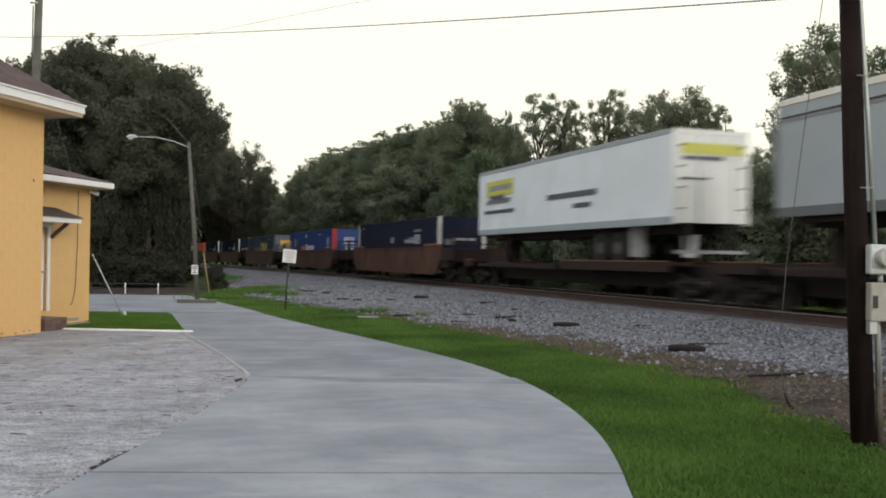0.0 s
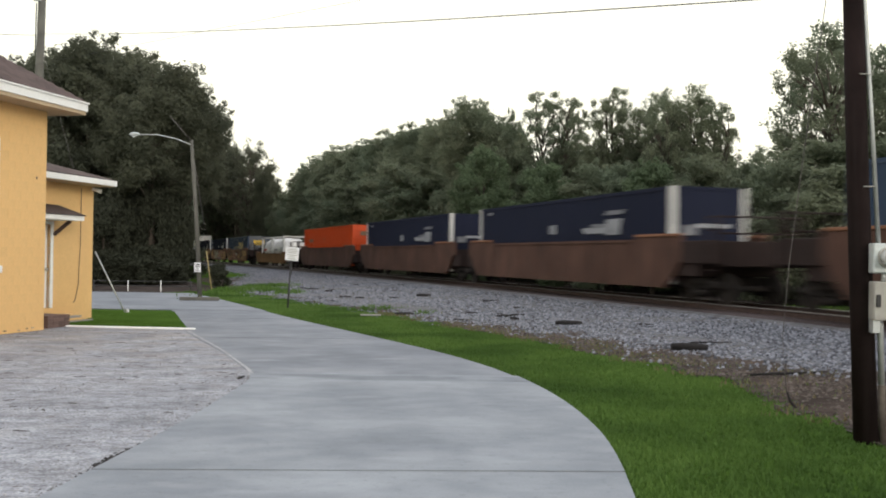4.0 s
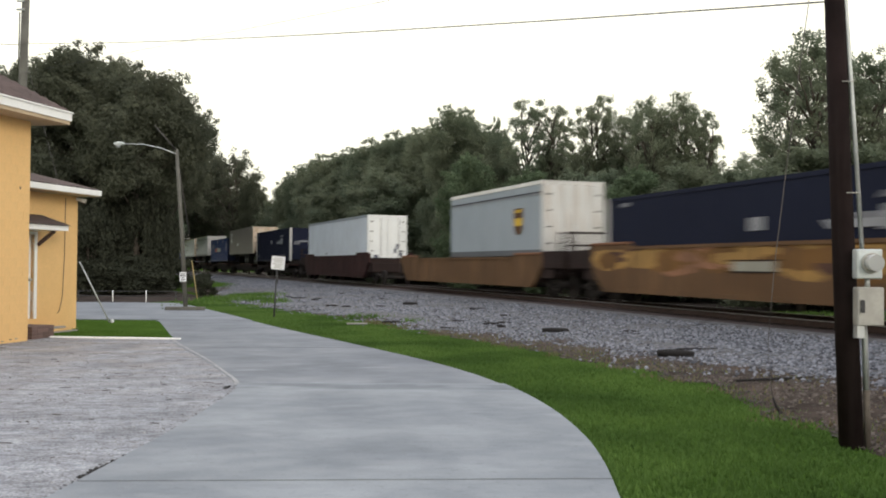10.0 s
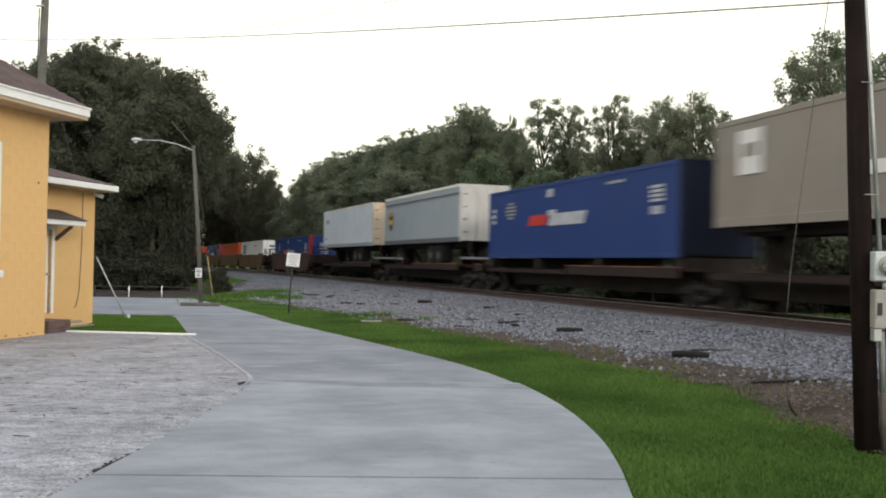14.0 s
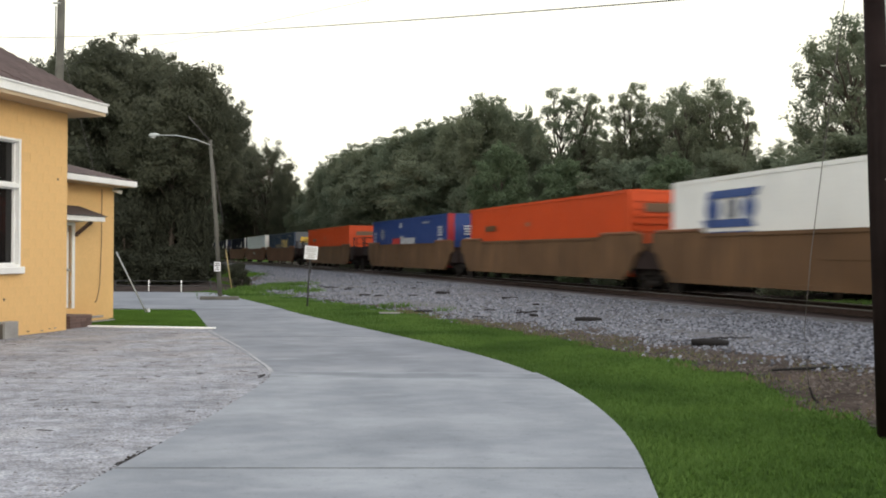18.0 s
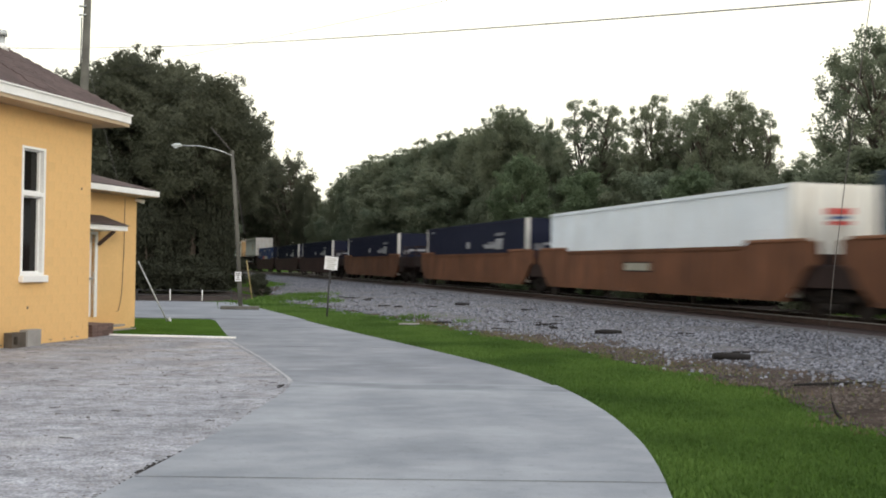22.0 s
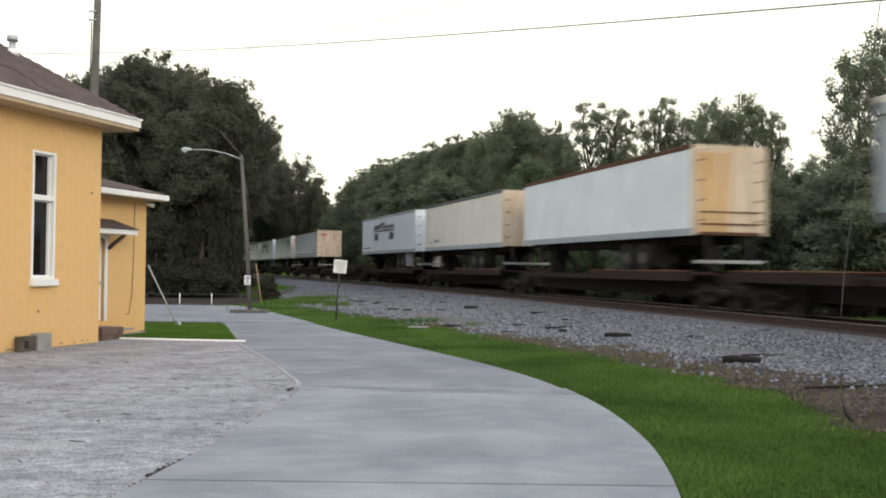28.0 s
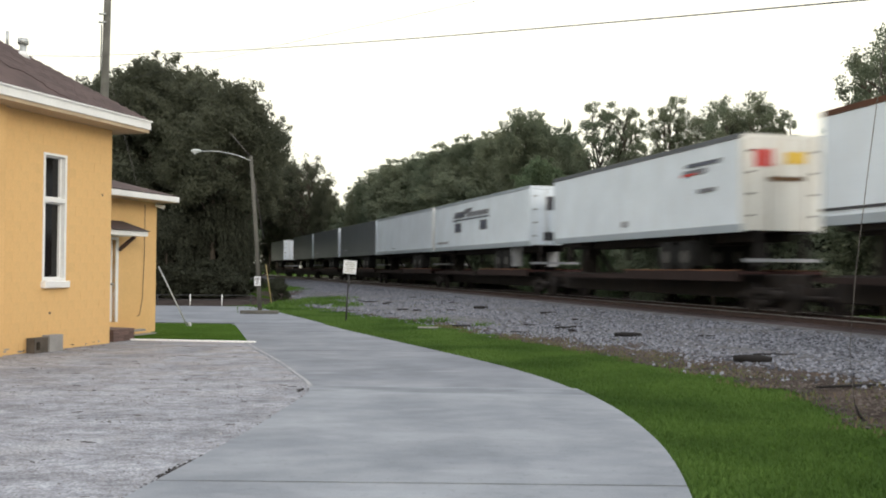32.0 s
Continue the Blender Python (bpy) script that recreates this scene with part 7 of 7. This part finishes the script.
def letters(w, L, seed):
    """Faded graffiti: rounded worn paint blots that overlap and run into one another."""
    r = random.Random(seed)
    rusty = (("mustard", "oxide", "amber"), ("rust", "peach", "ochre"), ("oxide", "rust", "mustard"), ("mustard", "ochre", "mustard"))
    pale = (("mustard", "ochre", "peach"), ("sage", "chalkpaint", "sage"), ("peach", "plum", "peach"), ("mustard", "amber", "peach"))
    gold = (("mustard", "oxide", "amber"), ("mustard", "peach", "amber"), ("mustard", "amber", "oxide"), ("mustard", "mustard", "amber"))
    zones = {10: pale, 11: gold}.get(seed, rusty)
    for layer, (lo_z, hi_z, count) in enumerate(((0.5, 1.6, 26), (0.6, 1.55, 22), (0.7, 1.6, 16))):
        for k in range(count):
            y = -L / 2 + 0.7 + (L - 1.4) * (k + r.random()) / count
            z, wd, hg = r.uniform(lo_z + 0.15, hi_z - 0.2), r.uniform(0.75, 1.7) / (1 + 0.3 * layer), r.uniform(0.22, 0.5) / (1 + 0.3 * layer)
            if seed == 11:
                z = 0.95 + 0.6 * z / 1.6
            elif seed != 10 and z < 0.95:
                wd *= 0.6
            bm = bmesh.new()
            ring = []
            for i in range(10):
                q = 6.283 * i / 10
                ring.append((y + wd * math.cos(q) * r.uniform(0.75, 1.1), min(1.64, max(0.44, z + hg * math.sin(q) * r.uniform(0.75, 1.1)))))
            lift = 0.0012 + 0.0022 * layer + 0.0012 * r.random()
            back = [bm.verts.new((-1.4605, p, q)) for p, q in ring]
            front = [bm.verts.new((-1.4605 - lift, p, q)) for p, q in ring]
            bm.faces.new(front)
            for i in range(10):
                j = (i + 1) % 10
                bm.faces.new((back[i], back[j], front[j], front[i]))
            zone = zones[min(3, int(4 * (0.5 - y / L)))]
            part("graffiti", bm, P[r.choice(zone)], w)


def spine_car(length, hitch=True, loaded=True, reach=0.0):
    """A skeleton car: one thick centre sill, wheel runways, a trailer hitch, two trucks."""
    t = thing("spine_car", "rusty skeleton flat car with narrow centre sill", "rail car", group="cars of the train")
    L = length + 1.6
    bit("centre_sill", (round(L, 2),), lambda: one(soft_box, -0.4, 0.4, -L / 2, L / 2, 0.28, 1.0, 0.03), P["under"], t)
    for sx in (-1, 1):
        bit("runway", (round(L, 2),), lambda: one(box, -0.42, 0.42, -L / 2 + 0.8, -L / 2 + 8.2, 1.0, 1.08), P["maroon"], t, "", pose(sx * 0.95, 0, 0))
        bit("runway_lip", (round(L, 2),), lambda: one(box, -0.03, 0.03, -L / 2 + 0.8, -L / 2 + 8.2, 0.8, 1.1), P["dark_frame"], t, "", pose(sx * 1.38, 0, 0))
        # bright strip painted as sky light along the runway's edge
        bit("runway_edge", (round(L, 2),), lambda: one(box, -0.035, 0.035, -L / 2 + 0.8, -L / 2 + 8.2, 1.102, 1.125), P["worn"], t, "orange-brown edge, sky light put into its colour", pose(sx * 1.38, 0, 0))
        bit("side_step", (round(L, 2),), lambda: one(box, -0.3, 0.3, -L / 2 + 8.3, L / 2 - 0.4, 0.8, 0.95), P["dark_frame"], t, "", pose(sx * 0.9, 0, 0))
    for y in (0.14, 0.32, 0.5):
        bit("cross_beam", (round(L, 2), y), lambda: one(box, -1.36, 1.36, -L / 2 + L * y - 0.12, -L / 2 + L * y + 0.12, 0.78, 0.99), P["under"], t)
    if hitch:
        def stand():
            bm = bmesh.new()
            box(bm, -0.45, 0.45, L / 2 - 2.1, L / 2 - 1.3, 1.98, 2.14)
            chain(bm, [(-0.4, L / 2 - 3.2, 1.0), (-0.3, L / 2 - 1.8, 2.0)], [0.08, 0.08], 6)
            chain(bm, [(0.4, L / 2 - 3.2, 1.0), (0.3, L / 2 - 1.8, 2.0)], [0.08, 0.08], 6)
            box(bm, -0.3, 0.3, L / 2 - 1.9, L / 2 - 1.5, 1.0, 2.0)
            return bm
        bit("hitch_stand", (round(L, 2),), stand, P["under"], t)
    else:
        for y in (0.06, 0.35, 0.65, 0.94):
            bit("container_pedestal", (round(L, 2), y), lambda: one(box, -1.25, 1.25, -L / 2 + L * y - 0.2, -L / 2 + L * y + 0.2, 0.98, 1.4 if loaded else 1.1), P["under"], t)
    truck(t, -L / 2 + 0.2)
    if reach > 0.8:
        q = L / 2 + reach
        bit("tail_sill", (round(q, 2),), lambda: one(soft_box, -0.38, 0.38, L / 2 - 0.1, q, 0.3, 0.98, 0.03), P["under"], t)
        for sx in (-1, 1):
            bit("tail_runway", (round(q, 2),), lambda: one(box, -0.42, 0.42, L / 2 - 0.3, q, 1.0, 1.08), P["maroon"], t, "", pose(sx * 0.95, 0, 0))
            bit("tail_lip", (round(q, 2),), lambda: one(box, -0.03, 0.03, L / 2 - 0.3, q, 0.8, 1.1), P["dark_frame"], t, "", pose(sx * 1.38, 0, 0))
            # same painted light edge along the tail
            bit("tail_edge", (round(q, 2),), lambda: one(box, -0.035, 0.035, L / 2 - 0.3, q, 1.102, 1.125), P["worn"], t, "orange-brown edge, sky light put into its colour", pose(sx * 1.38, 0, 0))
        bit("tail_beam", (round(q, 2),), lambda: one(box, -1.36, 1.36, q - 0.3, q - 0.05, 0.7, 0.99), P["dark_frame"], t)
        truck(t, q - 1.3)
    return t


# the consist: load, metres from the zero mark to its leading end at 0 s, length, car
CONSIST = """t.fleet -7.9 16.15 spine; t.lime 13.0 16.15 spine; c.navy 34.8 16.15 oxide*; c.blue 58.5 16.15 oxide*; c.teal 82.8 16.15 oxide*; c.navy 106.4 16.15 oxide; c.navy 126.6 16.15 oxide; c.orange 146.5 16.15 oxide*
tanks 172.4 12.12 amber*; c.teal 194.5 16.15 copper+; c.navy 213.5 16.15 copper+; c.navy 233.2 16.15 ochre+*; u.parcel 254.2 10.1 ochre; u.pale 279.1 16.5 maroon*
h.navy 302.7 16.15 spine; t.tan 321.1 16.15 spine; h.cobalt 338.9 15.7 spine; t.parcel 358.4 13.4 spine; t.white 374.6 14.3 spine
c.blue 394.2 16.15 oxide*; c.ivory 417.5 16.15 ochre; c.orange 436.4 16.15 ochre; c.blue 456.0 16.15 ochre*; c.orange 479.3 16.15 ochre*; c.teal 502.8 16.15 copper; c.ribbed 522.0 16.15 copper; c.navy 540.9 16.15 copper*
c.navy 564.0 16.15 copper*; c.navy 587.0 16.15 maroon; c.navy 606.0 16.15 maroon; c.cobalt 625.6 16.0 maroon*; t.courier 645.6 13.5 spine; t.dirty 667.3 14.8 spine; t.cream 685.1 14.2 spine; t.logo 701.7 16.2 spine; none 719.8 17.5 spine
t.line 739.5 15.2 spine; t.red 758.3 14.6 spine; t.logo 775.9 16.5 spine; t.pale 793.0 16.4 spine; t.plain 809.7 15.2 spine; t.plain 826.2 15.2 spine; t.plain 842.2 15.8 spine; t.plain 868.0 15.0 spine"""
SPEED = 23.3
MOVERS = []  # thing, metres from the zero mark at 0 s


def build_train():
    joined = False
    consist = [row.split() for row in CONSIST.replace("\n", "; ").split("; ")]
    for i, (load, off, length, car) in enumerate(consist):
        off, length = float(off), float(length)
        behind = consist[i + 1] if i + 1 < len(consist) else None
        reach = float(behind[1]) - off - length - (3.0 if behind[3] == "spine" else 4.8) if behind else 0.0
        mid = off + length / 2
        kind, _, style = load.partition(".")
        if kind == "t":
            MOVERS.append((trailer(style, length, 2.2, 5.03), mid))
        elif kind == "u":
            MOVERS.append((trailer(style, length, 1.5, 4.36 if style == "parcel" else 4.26, False), mid))
        elif kind == "c":
            MOVERS.append((container(style, length, 0.4, 3.3), mid))
        elif kind == "h":
            MOVERS.append((container(style, length, 1.4, 4.27), mid))
        elif kind == "tanks":
            for dy, t in tank_pair(0.4):
                MOVERS.append((t, mid + dy))
        if car == "spine":
            MOVERS.append((spine_car(length, kind == "t", kind == "h", reach), mid))
        else:
            size, centre = 16.15, mid
            if style == "parcel":
                centre = off + 8.6
            MOVERS.append((well_car(car.strip("*+"), size, "*" in car, i if "+" in car else 0, 1.49 if kind == "u" else None, 1.2 if kind == "tanks" else 1.42 if style == "parcel" else 1.68, 0.4 if joined else 0.05, style == "ribbed"), centre))
        joined = car != "spine" and "*" not in car


build_train()


def motions():
    """The train runs towards the camera at one speed; each car and load follows the track."""
    for ob, start in MOVERS:
        rows = []
        for k in range(33):
            s = start - SPEED * k
            x, y, h = track(s)
            rows.append((float(k), pose(x, y, CAR_Z, 0, 0, math.degrees(h))))
        walk(ob, rows)


motions()
